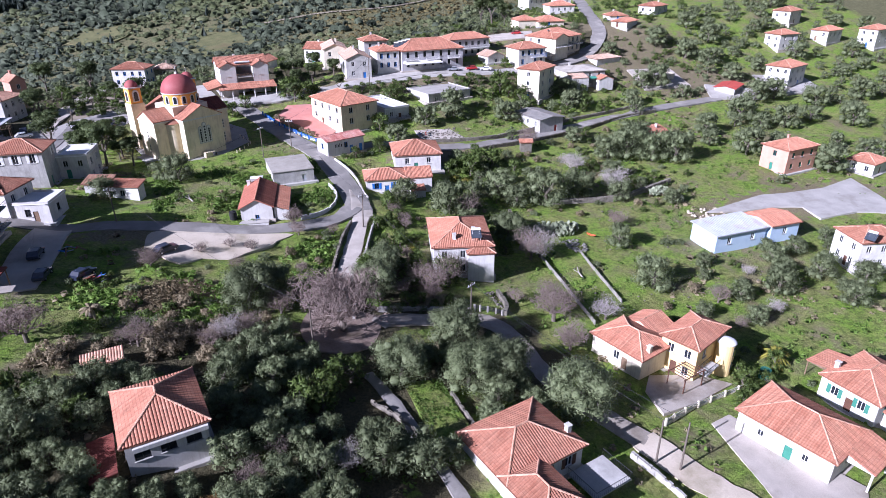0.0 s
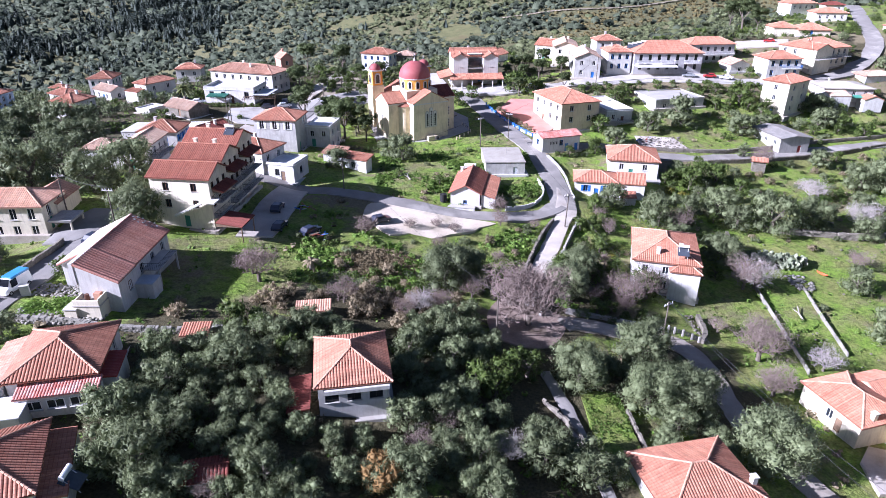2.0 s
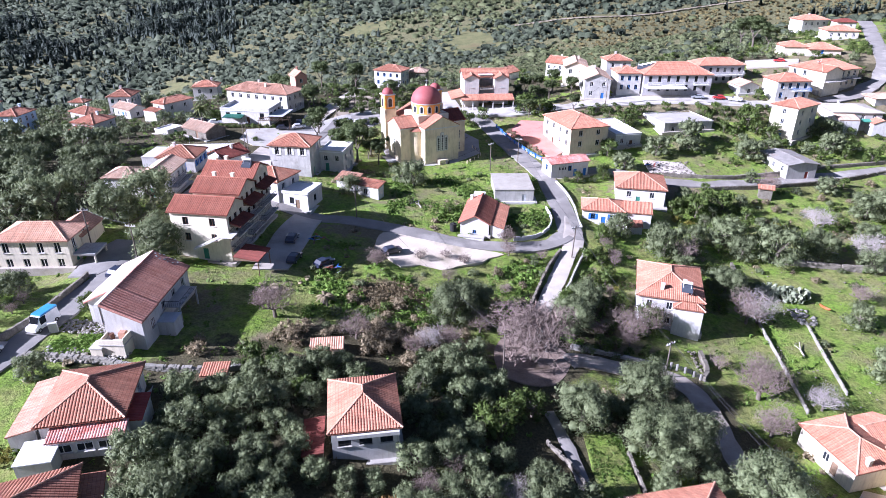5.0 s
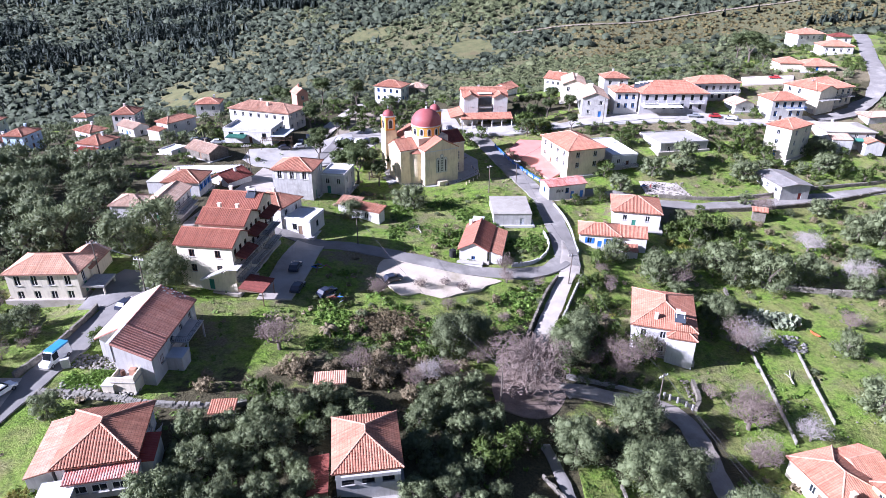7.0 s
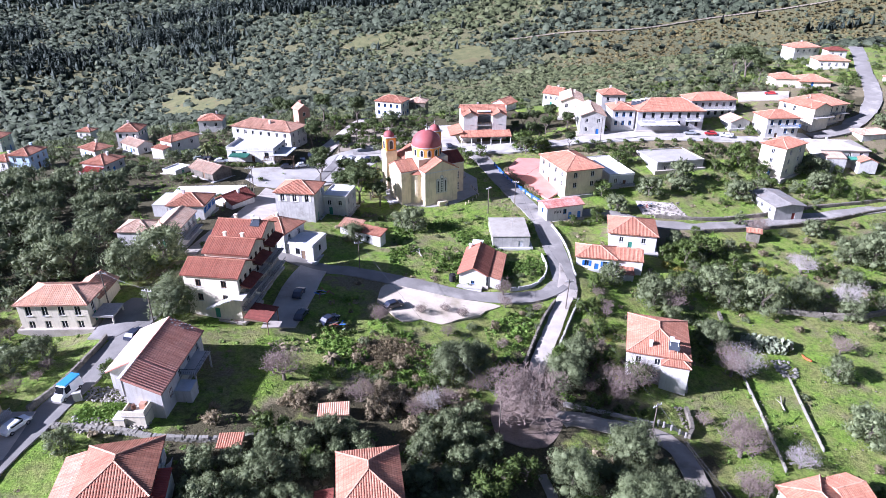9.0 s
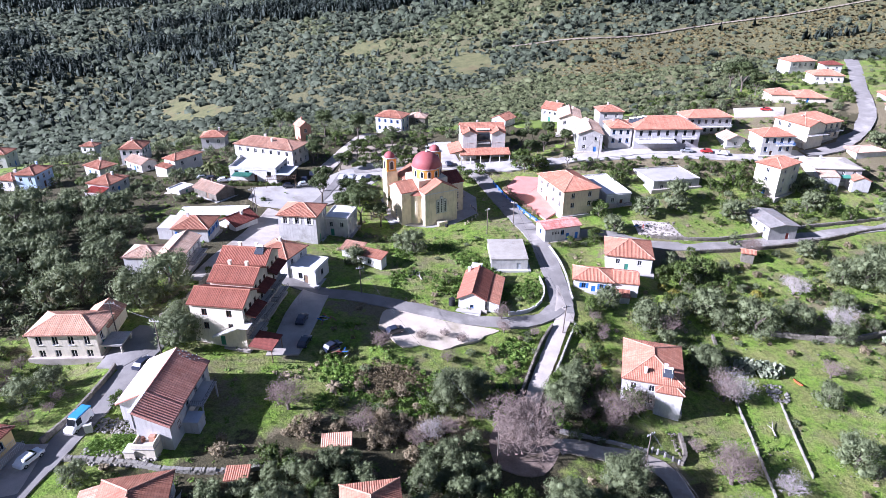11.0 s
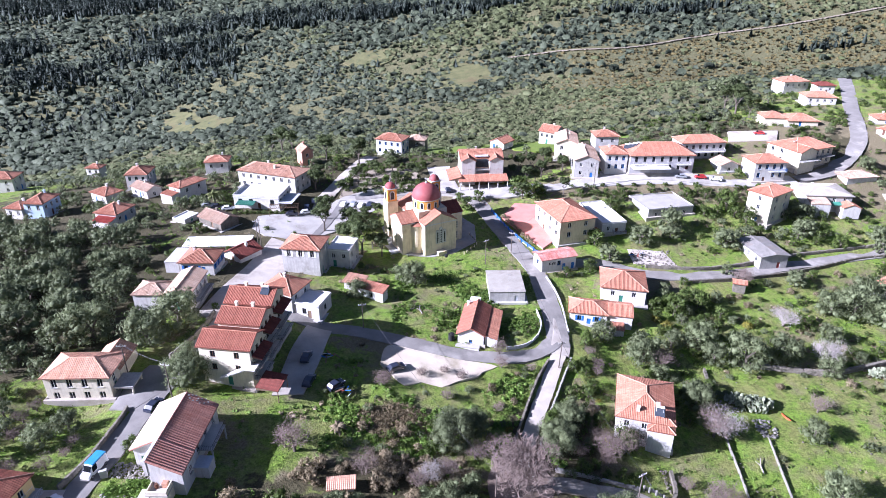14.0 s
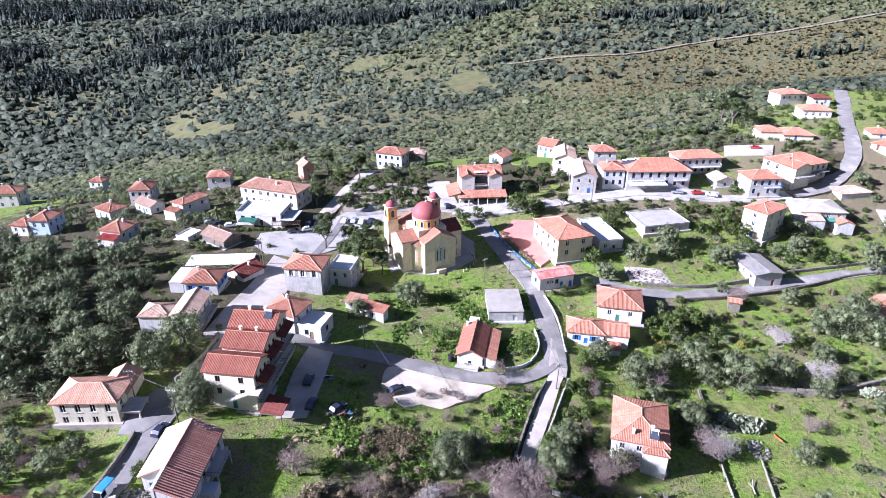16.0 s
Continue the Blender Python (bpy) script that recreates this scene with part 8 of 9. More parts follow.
for bounds, seed in (((-22, 24, 84, 112), 1.0), ((-12, 26, 121, 156), 2.0)):
    x, y = spread(2600, *bounds, lambda x, y: np.clip(waves(x + seed * 9, y, 3.1) * 2.4 - 0.9, 0, 1))
    d = np.array([np.hypot(ROAD_PTS[:, 0] - a, ROAD_PTS[:, 1] - b).min() for a, b in zip(x, y)])
    x, y = x[d > 3.0], y[d > 3.0]
    v, f, n = scatter(nrng, x, y, nrng.uniform(0.22, 0.6, len(x)), nrng.uniform(0.5, 0.95, len(x)), 12, 0.6)
    stuff("weeds", v, f, WEED, "lush green weeds and nettles on a fallow plot", "weeds", n)
x, y = spread(1500, 19.7, 24.9, 50, 66, lambda x, y: np.clip(waves(x, y, 1.3) * 1.6 - 0.2, 0, 1))
v, f, n = scatter(nrng, x, y, nrng.uniform(0.12, 0.3, len(x)), nrng.uniform(0.7, 1.1, len(x)), 10, 0.7)
stuff("weeds", v, f, WEED, "tall green weeds between two garden walls", "weeds", n)
x, y = spread(1300, -53.6, -47, 69.6, 74, lambda x, y: np.clip(waves(x, y, 1.3) * 1.6 - 0.1, 0, 1))
v, f, n = scatter(nrng, x, y, nrng.uniform(0.14, 0.36, len(x)), nrng.uniform(0.6, 1.0, len(x)), 10, 0.7)
stuff("weeds", v, f, WEED, "lush green weeds in a small walled plot", "weeds", n)
x, y = spread(2200, -20, 2, 86, 101, lambda x, y: np.clip(1.5 - ((x + 9) / 8) ** 2 - ((y - 94) / 6) ** 2 - 0.7 * waves(x, y, 1.7), 0, 1))
v, f, n = scatter(nrng, x, y, nrng.uniform(0.2, 0.55, len(x)), nrng.uniform(0.4, 0.8, len(x)), 14, 0.5)
stuff("dry_grass", v, f, DRYGRASS, "straw-brown dry grass in the middle of the green plot", "grass", n)


# ---- palms, yucca, prickly pears, rubble ----
PALM = leaf_material("palm_fronds", (0.07, 0.085, 0.03), (0.15, 0.17, 0.06), (0.26, 0.27, 0.11), 0.55)


def palm_tree(x, y, height, spread, fronds, label, seed, leaf=PALM, width=0.5):
    """A stout trunk with arching fronds, each a folded, tapering blade."""
    rng = random.Random(seed)
    ob = empty("palm_tree", pose(x, y, land(x, y) - 0.2), label, "palm tree")
    bm = bmesh.new()
    tube(bm, (0, 0, 0), (0.1, 0.05, height * 0.5), 0.38, 0.3, 10)
    tube(bm, (0.1, 0.05, height * 0.5), (0.15, 0.1, height), 0.3, 0.34, 10)
    part("trunk", bm, BARK, ob)
    for k in range(fronds):
        a, up = math.tau * k / fronds * 2.4 + rng.uniform(0, 0.4), rng.uniform(-0.1, 1.2)
        d = Vector((math.cos(a), math.sin(a), 0))
        s = Vector((-d.y, d.x, 0))
        verts, faces = [], []
        for i in range(7):
            t = i / 6
            c = Vector((0.15, 0.1, height)) + d * spread * t * math.cos(up * 0.7) + Vector((0, 0, spread * (math.sin(up) * t - 0.75 * t * t)))
            w = width * math.sin(math.pi * min(1, 0.15 + t * 0.85)) + 0.03
            verts += [c + s * w - Vector((0, 0, 0.45 * w)), c, c - s * w - Vector((0, 0, 0.45 * w))]
        for i in range(6):
            o = i * 3
            faces += [(o, o + 1, o + 4, o + 3), (o + 1, o + 2, o + 5, o + 4)]
        child("frond", from_lists("frond", verts, faces, leaf), ob)
    return ob


palm_tree(-76.0, 194.5, 4.2, 3.6, 26, "date palm with arching grey-green fronds", 1)
palm_tree(78.1, 57.0, 1.6, 2.6, 34, "round yellow-green yucca with stiff leaves", 2, YELLOWLEAF, 0.3)
palm_tree(-19.4, 89.7, 1.4, 1.9, 22, "half-dry palm with drooping brown fronds", 3, DRYWEED, 0.28)
palm_tree(-12.0, 216.0, 3.6, 2.6, 20, "young palm beside the taverna drive", 4)


def prickly_pear(x, y, spread, pads, seed):
    rng = random.Random(seed)
    ob = empty("prickly_pear", pose(x, y, land(x, y) - 0.1), "spreading prickly pear cactus with pale flat pads", "cactus", "prickly pears")
    bm = bmesh.new()
    for k in range(pads):
        a, q = rng.uniform(0, math.tau), spread * math.sqrt(rng.random())
        r = rng.uniform(0.24, 0.42)
        m = pose(q * math.cos(a), 0.6 * q * math.sin(a), 0.25 + rng.random() * 2.3 * (1 - 0.5 * q / spread), rng.uniform(-50, 50), rng.uniform(-50, 50), rng.uniform(0, 360)) @ Matrix.Diagonal((r, 0.09, r * 1.35, 1))
        bmesh.ops.create_icosphere(bm, subdivisions=1, radius=1.0, matrix=m)
    part("pad_clump", bm, CACTUS, ob)
    for k in range(7):
        a, q = math.tau * k / 7, spread * 0.6
        bm = bmesh.new()
        tube(bm, (q * 0.4 * math.cos(a), q * 0.3 * math.sin(a), -0.2), (q * math.cos(a), q * 0.6 * math.sin(a), 1.4), 0.16, 0.1, 6)
        part("stem", bm, BARK, ob)
    return ob


prickly_pear(69.8, 108.2, 4.2, 260, 1)
prickly_pear(66.4, 109.6, 2.6, 140, 2)
prickly_pear(104.7, 118.8, 2.8, 180, 3)
prickly_pear(106.0, 113.5, 1.6, 70, 4)


def rubble(name, count, box4, size, material, label, wanted=None):
    """Loose stones strewn over a rectangle, joined."""
    rr = np.random.default_rng(count)
    x, y = rr.uniform(box4[0], box4[1], count), rr.uniform(box4[2], box4[3], count)
    keep = ICO1_V[:, 2] > -2
    n = len(x)
    sz = rr.uniform(0.4, 1.0, n) ** 2 * size
    v = ICO1_V[None] * (0.7 + 0.6 * rr.random((n, len(ICO1_V), 1))) * (sz[:, None, None] * np.array([1, 0.8, 0.6])) + np.stack([x, y, heights(x, y) + 0.2 + 0.1 * sz], -1)[:, None]
    f = ICO1_F[None] + (np.arange(n) * len(ICO1_V))[:, None, None]
    return stuff(name, v.reshape(-1, 3), f.reshape(-1, 3), material, label, "stones")


rubble("rubble", 300, (-54.2, -47.6, 74.2, 77.4), 0.34, PALESTONE, "broken stones and plaster before the gabled house")
rubble("rubble", 260, (57.5, 69.5, 161, 169.5), 0.4, STONE, "heaps of broken stone on the cleared plot")
rubble("rubble", 320, (-54, -42.5, 67.6, 70.6), 0.42, PALESTONE, "loose grey stones before the gabled house")
rubble("rubble", 160, (58, 100, 76, 118), 0.28, STONE, "scattered field stones on the meadow")
rubble("rubble", 90, (67.5, 71.5, 99, 104), 0.55, PALESTONE, "heap of field stones at the wall end")
rubble("rubble", 70, (61, 66.5, 105, 112), 0.4, PALESTONE, "field stones beside the prickly pear")
rubble("rubble", 70, (42.6, 44.2, 81.5, 88.5), 0.32, STONE, "tumbled stones of a crumbling wall")
bm = bmesh.new()
box(bm, -0.55, -0.3, -0.5, 0.55, 0.3, 1.5, 0.05)
box(bm, -0.62, -0.36, 1.5, 0.62, 0.36, 1.62, 0.03)
tagged(new("gate_post", mesh_of("gate_post", bm, CONCRETE)), "squat grey concrete gate post beside a rubble plot", "gate post").matrix_world = pose(-54.9, 74.3, land(-54.9, 74.3), 0, 0, 20)
rubble("rubble", 60, (104, 112, 103, 108), 0.5, GRAVEL, "pale debris beside the workshop")


def junk_pile(x, y, seed):
    """Planks, a drum, tyres and boards heaped together."""
    rng = random.Random(seed)
    ob = empty("junk_pile", pose(x, y, land(x, y)), "heap of old boards, tyres and metal beside cars", "junk", "junk")
    for k in range(9):
        m = pose(rng.uniform(-1.4, 1.4), rng.uniform(-1.0, 1.0), 0.3 + 0.12 * k, rng.uniform(-25, 25), rng.uniform(-25, 25), rng.uniform(0, 180))
        bm = bmesh.new()
        box(bm, -rng.uniform(0.5, 1.1), -0.14, -0.03, rng.uniform(0.5, 1.1), 0.14, 0.03, 0.01)
        part("board", bm, (WOOD, TIN, REDSHEET, BLUEPAINT)[k % 4], ob, m=m)
    for k in range(3):
        bm = bmesh.new()
        tube(bm, (-1.6 + 0.3 * k, 1.2, 0.05 + 0.22 * k), (-1.6 + 0.3 * k, 1.2, 0.25 + 0.22 * k), 0.33, 0.33, 14)
        part("tyre", bm, RUBBER, ob)
    return ob


junk_pile(-19.2, 100.6, 1)
junk_pile(-24.0, 111.0, 2)
junk_pile(58.6, 166.0, 3)


def water_tank(x, y, z, r, h, material, label):
    ob = empty("water_tank", pose(x, y, z), label, "water tank", "water tanks")
    bm = bmesh.new()
    tube(bm, (0, 0, 0), (0, 0, h), r, r * 0.97, 20)
    part("drum", bm, material, ob)
    bm = bmesh.new()
    tube(bm, (0, 0, h), (0, 0, h + 0.12), r * 0.5, r * 0.4, 14)
    part("lid", bm, material, ob)
    return ob


water_tank(2.6, 122.0, land(2.6, 122.0), 0.75, 1.6, RUBBER, "black plastic water tank beside a cottage")
water_tank(1.6, 161.4, land(1.6, 161.4) + 1.7, 0.5, 0.6, RUBBER, "small black tank on a white shed")
water_tank(73.2, 54.4, land(73.2, 54.4), 0.8, 1.5, GREENPAINT, "green cylindrical tank beside a garden wall")


# ---- walls, fences, poles ----
def stone_wall(pts, height, width, label, material=None, block=0.42):
    """A dry-stone wall: courses of uneven blocks along a line over the land."""
    rng = random.Random(str(pts[0]))
    line = resample(pts, block)
    verts, faces = [], []
    courses = max(1, round(height / 0.26))
    for i in range(len(line) - 1):
        d = (line[i + 1] - line[i]).normalized()
        s = Vector((-d.y, d.x, 0))
        for c in range(courses):
            if c == courses - 1 and rng.random() < 0.15:
                continue
            p, q = line[i] + d * rng.uniform(-0.05, 0.05), line[i + 1] + d * rng.uniform(-0.05, 0.05)
            z = land((p.x + q.x) / 2, (p.y + q.y) / 2) + c * height / courses
            w = width / 2 * rng.uniform(0.8, 1.15)
            o = len(verts)
            for zz, k in ((z - (0.5 if c == 0 else 0.02), 1.0), (z + height / courses * rng.uniform(0.9, 1.1), 0.86)):
                for a in (p, q):
                    for sg in (-1, 1):
                        b = a + s * (sg * w * k)
                        verts.append((b.x + rng.uniform(-0.03, 0.03), b.y + rng.uniform(-0.03, 0.03), zz))
            faces += [(o, o + 2, o + 6, o + 4), (o + 3, o + 1, o + 5, o + 7), (o + 1, o, o + 4, o + 5), (o + 2, o + 3, o + 7, o + 6), (o + 4, o + 6, o + 7, o + 5)]
    ob = new("stone_wall", from_lists("stone_wall", verts, faces, material or STONE))
    return tagged(ob, label, "wall", "garden walls")


stone_wall([(59.6, 99), (58.4, 87.5), (56.7, 75)], 0.65, 0.2, "low dry-stone wall dividing a green meadow", PALESTONE, 0.3)
stone_wall([(68.9, 99.5), (67, 88), (65.7, 80)], 0.65, 0.2, "low dry-stone wall along a green meadow", PALESTONE, 0.3)
stone_wall([(44.5, 88), (43.9, 83.2), (42.4, 80.8)], 1.0, 0.7, "crumbling stone wall at the lane bend")
stone_wall([(21.8, 86.4), (28.2, 85.2), (37.1, 83.4)], 0.8, 0.4, "pale garden wall beside the dusty lane", PAVING)
stone_wall([(62.4, 119), (61.6, 113), (61, 109)], 0.9, 0.6, "short dry-stone wall on the meadow")
stone_wall([(71.8, 121.8), (84, 120), (93.3, 119.4), (101, 121), (112, 124)], 1.2, 0.8, "grey terrace wall above the meadow")
stone_wall([(72, 154.6), (88, 157.2), (106, 162), (128, 169.4), (144, 171.5)], 0.9, 0.6, "stone wall below the asphalt road")
stone_wall([(60, 161), (74, 160.6), (88, 163.4), (110, 170.6), (142, 177)], 1.0, 0.6, "stone wall above the asphalt road")
stone_wall([(-56, 68.6), (-46, 68.2), (-40, 67.4), (-30, 68.2), (-25, 70.6)], 0.8, 0.7, "broad pale rubble wall above the orchard", PALESTONE, 0.3)
stone_wall([(-60.8, 71.5), (-59.0, 78), (-58.4, 86), (-58.6, 91)], 1.0, 0.45, "dark stone garden wall beside the lane")
stone_wall([(-56.4, 106), (-54, 114), (-53, 124)], 1.2, 0.5, "grey stone wall beside the sloping lane")
stone_wall([(42.4, 46), (43.2, 42.5), (43.8, 38)], 0.8, 0.4, "pale concrete wall beside the lane", PAVING)
stone_wall([(17.2, 84), (21.4, 97), (26, 108), (30.4, 118)], 0.9, 0.4, "pale wall beside the climbing lane", PAVING)
stone_wall([(12.6, 86), (17, 99), (21.5, 110.5), (25, 117)], 0.8, 0.5, "dark retaining wall beside the climbing lane")
stone_wall([(14.2, 62.5), (17.6, 57), (17.9, 50)], 0.7, 0.35, "stone garden wall under olives")
stone_wall([(25.2, 62.6), (25.5, 55.7)], 0.7, 0.35, "short stone garden wall")
stone_wall([(15.4, 119.6), (20, 121.2), (23.4, 125), (25, 130), (24.6, 136)], 0.9, 0.3, "white garden wall curving round a corner plot", WHITE)
stone_wall([(31.6, 128), (31.8, 137), (31, 146), (29.6, 153)], 0.8, 0.3, "white kerb wall beside the street", WHITE)


def fence(pts, post, rail, label, height=1.1, step=2.2, bars=2):
    ob = empty("fence", Matrix.Identity(4), label, "fence", "fences")
    line = resample(pts, step)
    for i, p in enumerate(line):
        z = land(p.x, p.y)
        bm = bmesh.new()
        box(bm, p.x - 0.14, p.y - 0.14, z - 0.4, p.x + 0.14, p.y + 0.14, z + height, 0.02)
        part("post", bm, post, ob)
    for a, b in zip(line[:-1], line[1:]):
        za, zb = land(a.x, a.y), land(b.x, b.y)
        for k in range(bars):
            h = height * (0.35 + 0.5 * k / max(1, bars - 1))
            bm = bmesh.new()
            tube(bm, (a.x, a.y, za + h), (b.x, b.y, zb + h), 0.05, 0.05, 6)
            part("rail", bm, rail, ob)
    return ob


fence([(50.8, 49.8), (58, 51.7), (68.4, 53.1)], IVORY, CONCRETE, "cream garden fence with square posts", 1.15, 2.2, 3)
stone_wall([(50.9, 49.9), (58, 51.8), (68.4, 53.2)], 0.45, 0.3, "low cream plinth under a garden fence", IVORY, 0.6)


def pergola(x, y, rot, L, W, h, material, label):
    """Posts, two long beams and slats across them."""
    ob = empty("pergola", pose(x, y, land(x, y) + 0.25, 0, 0, rot), label, "pergola", "pergolas")
    for px in (-L / 2, L / 2):
        for py in (-W / 2, W / 2):
            bm = bmesh.new()
            box(bm, px - 0.07, py - 0.07, -0.3, px + 0.07, py + 0.07, h, 0.01)
            part("post", bm, material, ob)
    for py in (-W / 2, W / 2):
        bm = bmesh.new()
        box(bm, -L / 2 - 0.3, py - 0.06, h, L / 2 + 0.3, py + 0.06, h + 0.14, 0.01)
        part("beam", bm, material, ob)
    n = max(3, int(L / 0.6))
    for k in range(n + 1):
        bm = bmesh.new()
        q = -L / 2 + L * k / n
        box(bm, q - 0.035, -W / 2 - 0.3, h + 0.14, q + 0.035, W / 2 + 0.3, h + 0.24, 0.008)
        part("slat", bm, material, ob)
    return ob


pergola(59.6, 56.4, 12, 4.2, 2.8, 2.5, BROWNPAINT, "dark wooden pergola over a paved terrace")
pergola(-51.0, 187.2, 8, 9.0, 3.4, 2.7, WOOD, "long wooden pergola shading cafe tables")
fence([(17, 192), (20.5, 183), (25, 173.5), (29, 166.5)], BLUEPAINT, BLUEPAINT, "blue and white fence beside the school court", 1.3, 2.4, 4)
stone_wall([(17.3, 192.2), (20.8, 183.2), (25.3, 173.7), (29.3, 166.7)], 0.6, 0.3, "low white wall under a blue fence", WHITE, 0.6)
fence([(38, 83.6), (40, 82.6), (42, 81)], PAVING, IRON, "iron gate with pale posts at the lane", 1.2, 1.6, 4)
fence([(7, 166), (11, 172), (9, 178)], CREAM, IRON, "cream balustrade beside the church", 0.9, 1.6, 2)


def utility_pole(x, y, height, rot, label="wooden utility pole with crossarm and insulators", arms=True, lean=0.0):
    ob = empty("utility_pole", pose(x, y, land(x, y) - 0.5, lean, lean * 0.6, rot), label, "utility pole", "utility poles")
    bm = bmesh.new()
    tube(bm, (0, 0, 0), (0, 0, height + 0.5), 0.14, 0.09, 9)
    part("pole", bm, BARK, ob)
    if arms:
        bm = bmesh.new()
        box(bm, -0.95, -0.06, height - 0.1, 0.95, 0.06, height + 0.04)
        part("crossarm", bm, CONCRETE, ob)
        for k in (-0.8, -0.3, 0.3, 0.8):
            bm = bmesh.new()
            tube(bm, (k, 0, height + 0.04), (k, 0, height + 0.3), 0.07, 0.05, 7)
            part("insulator", bm, FRAMEWHITE, ob)
    return Vector((x, y, land(x, y) + height))


def cable(a, b, sag, label="thin overhead cable between poles"):
    bm = bmesh.new()
    n = 10
    pts = [a.lerp(b, k / n) - Vector((0, 0, sag * 4 * (k / n) * (1 - k / n))) for k in range(n + 1)]
    side = (b - a).cross(Vector((0, 0, 1))).normalized() * 0.024
    up = Vector((0, 0, 0.024))
    rings = [[bm.verts.new(p + o) for o in (side, up, -side, -up)] for p in pts]
    for p, q in zip(rings[:-1], rings[1:]):
        for k in range(4):
            bm.faces.new((p[k], p[(k + 1) % 4], q[(k + 1) % 4], q[k]))
    return tagged(new("cable", mesh_of("cable", bm, IRON)), label, "cable", "overhead cables")


P1 = utility_pole(44.7, 44.2, 6.6, 20, "slim grey pole beside the dusty lane", False)
P2 = utility_pole(46.7, 42.2, 7.4, 20, "slim grey pole beside the dusty lane", False)
P3 = utility_pole(9.6, 76.6, 7.0, 10, "tall wooden pole beside the bare tree", False)
P4 = utility_pole(36.0, 80.6, 7.2, 30, "wooden utility pole at the lane bend")
P5 = utility_pole(-51.6, 94.4, 8.2, -10, "tall wooden pole with a crossarm beside the lane")
P6 = utility_pole(-18.2, 123.4, 7.0, 15)
P7 = utility_pole(27.0, 115.0, 7.5, 15, lean=2.0)
P8 = utility_pole(21.0, 166.0, 7.5, -20)
P9 = utility_pole(53.8, 206.0, 9.0, 5)
P10 = utility_pole(-53.4, 164.0, 9.0, 5, "dark twin pole with many cables at the square")
utility_pole(-53.0, 165.2, 9.0, 5, "dark twin pole with many cables at the square")
P12 = utility_pole(-62.0, 99.5, 8.0, 8)
utility_pole(130.0, 222.0, 9.0, 30)
P14 = utility_pole(13.0, 160.0, 8.0, 40)
for a, b, s in ((P4, P2, 1.2), (P1, P4, 1.0), (P4, P7, 1.6), (P7, P8, 1.4), (P8, P14, 0.8), (P8, P9, 1.6), (P5, P12, 0.5), (P5, P10, 2.2), (P6, P14, 1.2), (P3, P6, 1.6)):
    cable(a, b, s)


# ---- vehicles ----
def vehicle(label, paint, x, y, rot, van=False, roof=None):
    z = max(land(x, y) + 0.22, land(x, y))
    ob = empty("van" if van else "car", pose(x, y, z, 0, 0, rot), label, "van" if van else "car", "parked vehicles")
    L, H = (4.7, 2.2) if van else (4.1, 1.45)
    prof = [(-L / 2, 0.35), (-L / 2 + 0.02, 0.85), (-L / 2 + 0.15, H - 0.1), (L / 2 - 1.35, H), (L / 2 - 0.75, 1.15), (L / 2 - 0.05, 0.95), (L / 2, 0.4)] if van else [(-L / 2, 0.4), (-L / 2 + 0.03, 0.85), (-L / 2 + 0.35, 0.95), (-L / 2 + 0.85, H), (0.35, H), (1.05, 0.93), (L / 2 - 0.12, 0.78), (L / 2, 0.42)]
    bm = bmesh.new()
    half = 0.85
    rows = []
    for yy, k in ((-half, 0.0), (-half + 0.12, 0.07), (half - 0.12, 0.07), (half, 0.0)):
        rows.append([bm.verts.new((px * (0.985 if k == 0 else 1.0), yy * (1.0 if pz < 1.0 else 0.9), pz - (0.05 if k == 0 and pz > 1.0 else 0))) for px, pz in prof])
    for a, b in zip(rows[:-1], rows[1:]):
        for i in range(len(prof)):
            j = (i + 1) % len(prof)
            bm.faces.new((a[i], b[i], b[j], a[j]))
    bm.faces.new(rows[0]), bm.faces.new(rows[-1][::-1])
    bmesh.ops.recalc_face_normals(bm, faces=bm.faces)
    body = part("body", bm, paint, ob)
    for sg in (-1, 1):
        bm = bmesh.new()
        x0, x1 = (L / 2 - 2.2, L / 2 - 1.2) if van else (-L / 2 + 0.95, 0.7)
        box(bm, x0, sg * 0.8 - 0.03, 1.0, x1, sg * 0.8 + 0.03, H - 0.15)
        part("side_window", bm, PANE, body)
    bm = bmesh.new()
    a, b = ((L / 2 - 1.28, H - 0.08), (L / 2 - 0.82, 1.22)) if van else ((0.42, H - 0.03), (1.0, 0.98))
    vs = [bm.verts.new((p[0] + 0.04, sy * 0.68, p[1] + 0.03)) for p in (a, b) for sy in (-1, 1)]
    bm.faces.new((vs[0], vs[2], vs[3], vs[1]))
    bmesh.ops.solidify(bm, geom=bm.faces[:], thickness=0.02)
    part("windscreen", bm, PANE, body)
    for wx in (-L / 2 + 0.8, L / 2 - 0.8):
        for sg in (-1, 1):
            bm = bmesh.new()
            tube(bm, (wx, sg * 0.62, 0.32), (wx, sg * 0.88, 0.32), 0.32, 0.32, 14)
            w = part("wheel", bm, RUBBER, ob)
            bm = bmesh.new()
            tube(bm, (wx, sg * 0.87, 0.32), (wx, sg * 0.9, 0.32), 0.19, 0.17, 10)
            part("rim", bm, CHROME, w)
    for sg in (-1, 1):
        bm = bmesh.new()
        box(bm, L / 2 - 0.1, sg * 0.6 - 0.16, 0.62, L / 2 - 0.01, sg * 0.6 + 0.16, 0.78, 0.02)
        part("headlight", bm, FRAMEWHITE, body)
    if roof:
        bm = bmesh.new()
        box(bm, -L / 2 + 0.1, -0.82, H - 0.12, L / 2 - 1.5, 0.82, H + 0.18, 0.04)
        part("roof_cover", bm, roof, ob, "blue roof cover")
    return ob


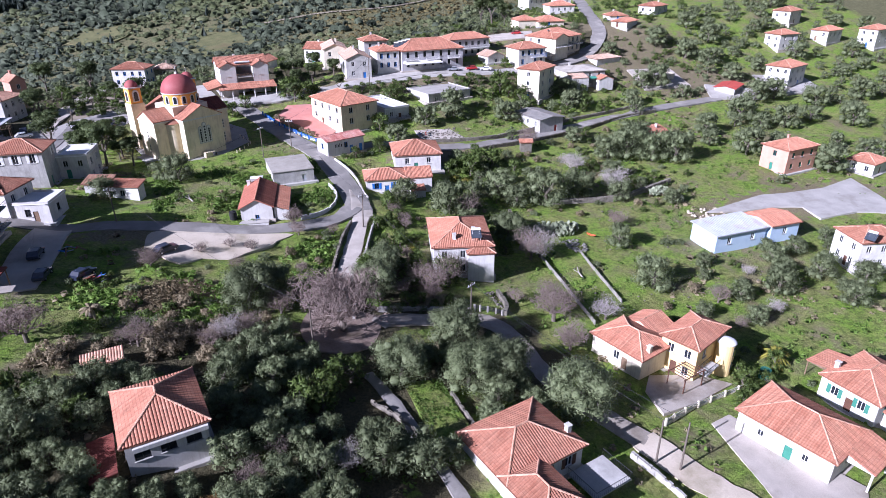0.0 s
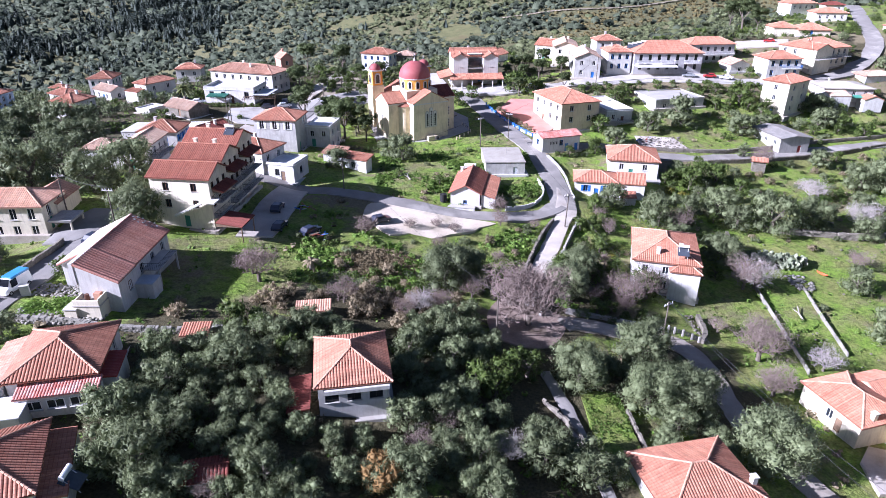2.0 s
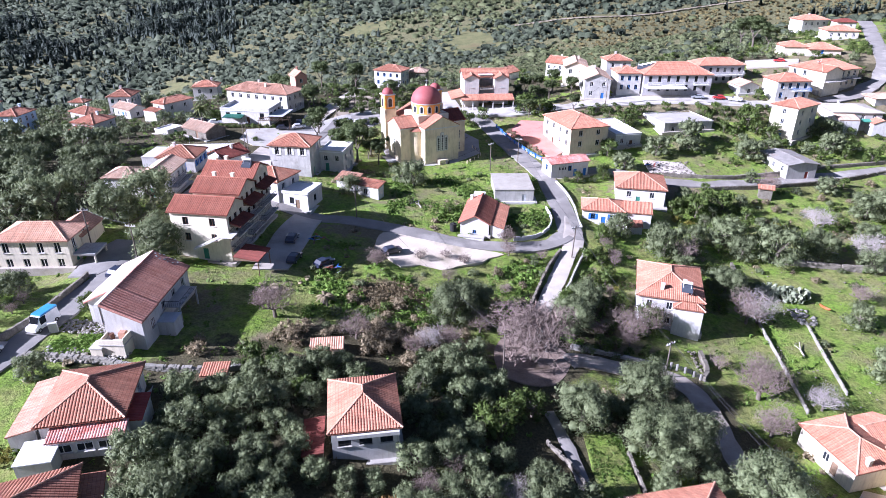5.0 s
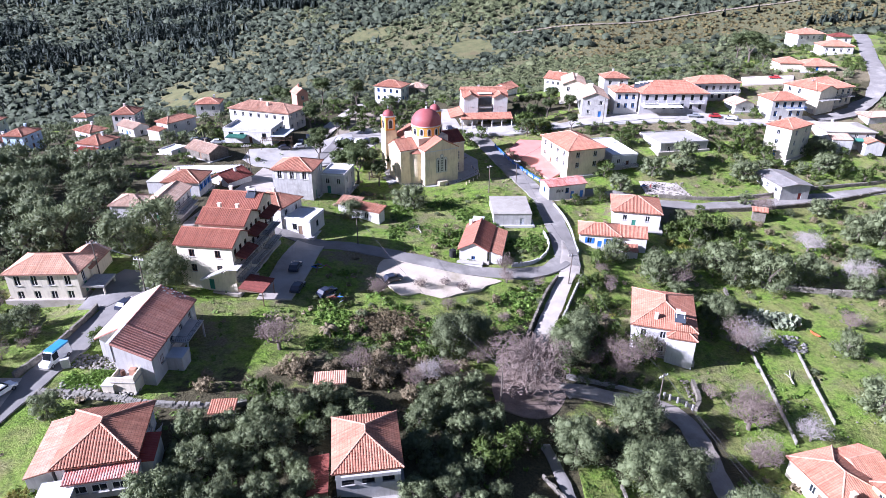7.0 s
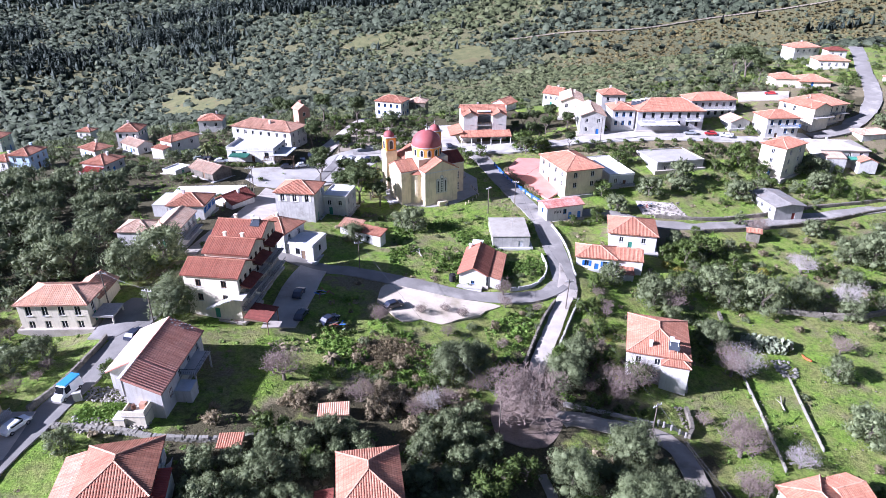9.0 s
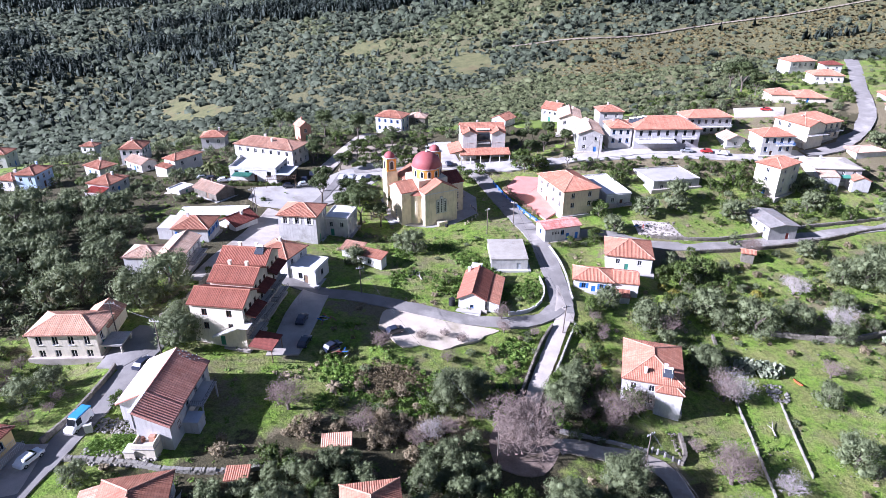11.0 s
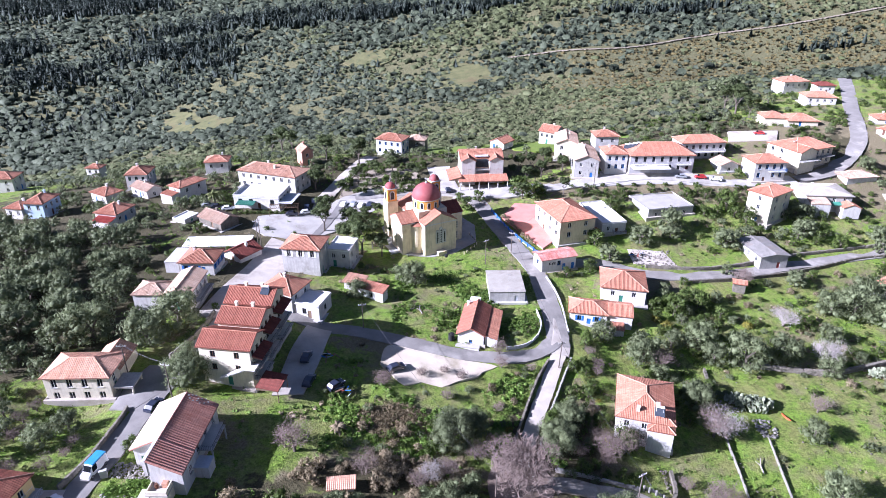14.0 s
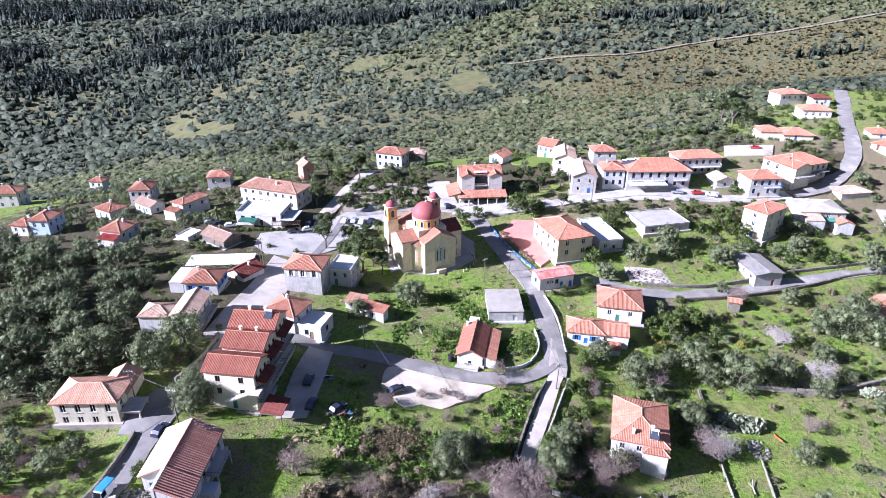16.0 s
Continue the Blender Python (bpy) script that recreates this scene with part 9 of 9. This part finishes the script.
vehicle("black car parked in the lane beside a house", CARDARK, -53.6, 91.2, 75)
vehicle("white hatchback parked at the lane edge", CARWHITE, -60.3, 67.9, 70)
vehicle("white van with a blue roof panel in the lane", CARWHITE, -56.9, 75.4, 258, True, CARBLUE)
for cx, cy, cr, paint, colour in ((-77.6, 192.3, 20, CARSILVER, "silver"), (-69.8, 189.1, 10, CARWHITE, "white"), (-74, 190.8, 15, CARDARK, "dark"), (-32.8, 195.9, 75, CARWHITE, "white"), (-29.6, 196.3, 75, CARSILVER, "silver"), (-26.9, 195.8, 75, CARWHITE, "white"), (-24.0, 196.6, 75, CARDARK, "dark"), (-44.6, 192.0, 100, CARDARK, "dark"), (-43.0, 196.8, 100, CARDARK, "dark"), (-48.4, 186.6, 10, CARDARK, "dark")):
    vehicle(colour + " car parked at the village square", paint, cx, cy, cr)
vehicle("dark car parked on the grass", CARDARK, -27.0, 102.5, 80)
vehicle("dark blue car beside a pile of junk", CARDARK, -21.5, 102.0, 50)
vehicle("dark car parked at the gravel lot", CARDARK, -9.6, 109.4, 30)
vehicle("dark car parked beside the apartment house", CARDARK, -29.0, 110.0, 85)
vehicle("white car parked on the hotel forecourt", CARWHITE, 98.0, 210.0, 160)
vehicle("red car parked on the hotel forecourt", CARRED, 93.0, 211.2, 175)
vehicle("silver car parked on the hotel forecourt", CARSILVER, 86.0, 211.5, 170)
vehicle("red car parked near the upper street", CARRED, 128.0, 245.0, 170)
vehicle("silver car parked by the plaza trees", CARSILVER, 34.0, 206.5, 175)
vehicle("dark car parked by the plaza trees", CARDARK, 29.0, 206.2, 175)
vehicle("dark blue car parked at the taverna", CARDARK, 2.5, 206.0, 100)
vehicle("white car parked before the flat-roofed villa", CARWHITE, -44.0, 188.5, 20)


# ---- odds and ends on the meadow ----
def canoe(x, y, rot, label):
    """A small open boat lying on its side: a hull pointed at both ends, thwarts across it."""
    ob = empty("canoe", pose(x, y, land(x, y) + 0.3, 35, 8, rot), label, "boat")
    verts, faces, n, m = [], [], 13, 7
    for i in range(n):
        t = 2 * i / (n - 1) - 1
        w, d = 0.42 * (1 - t * t) ** 0.6 + 0.01, 0.36 * (1 - 0.5 * t**4)
        for j in range(m):
            a = math.pi * j / (m - 1)
            verts.append((1.45 * t, w * math.cos(a), -d * math.sin(a) + 0.12 * t * t))
    for i in range(n - 1):
        faces += [(i * m + j, (i + 1) * m + j, (i + 1) * m + j + 1, i * m + j + 1) for j in range(m - 1)]
    hull = new("hull", from_lists("hull", verts, faces, CARORANGE, smooth=True))
    hull.parent = ob
    mod = hull.modifiers.new("thickness", "SOLIDIFY")
    mod.thickness = 0.03
    for q in (-0.7, 0.6):
        bm = bmesh.new()
        box(bm, q - 0.1, -0.36, -0.1, q + 0.1, 0.36, -0.06, 0.005)
        part("thwart", bm, WOOD, ob)
    return ob


CARORANGE = plain("orange_hull", (0.6, 0.1, 0.03), 0.45)
canoe(75.5, 105.0, 100, "small orange-red boat lying on the meadow")


def fallen_branch(x, y, rot, length, label):
    """A bleached limb with two stubs, lying on the grass."""
    ob = empty("fallen_branch", pose(x, y, land(x, y) + 0.15, 0, 0, rot), label, "branch", "fallen branches")
    bm = bmesh.new()
    tube(bm, (-length / 2, 0, 0), (0, 0.1, 0.12), 0.16, 0.13, 8)
    part("limb", bm, DEADWOOD, ob)
    bm = bmesh.new()
    tube(bm, (-0.05, 0.1, 0.12), (length / 2, -0.2, 0.5), 0.13, 0.06, 8)
    part("limb", bm, DEADWOOD, ob)
    bm = bmesh.new()
    tube(bm, (0, 0.1, 0.15), (length * 0.2, length * 0.3, 0.6), 0.09, 0.04, 6)
    part("stub", bm, DEADWOOD, ob)
    return ob


fallen_branch(63.8, 91.2, 80, 3.6, "bleached fallen branch on the green meadow")
fallen_branch(86.0, 128.5, 20, 4.0, "pale felled limb on a terrace")
fallen_branch(88.0, 126.6, 150, 3.4, "pale felled limb on a terrace")
fallen_branch(-6.5, 133.5, 30, 3.2, "heap of pruned branches on the fallow plot")
fallen_branch(-5.0, 132.4, 110, 2.8, "heap of pruned branches on the fallow plot")
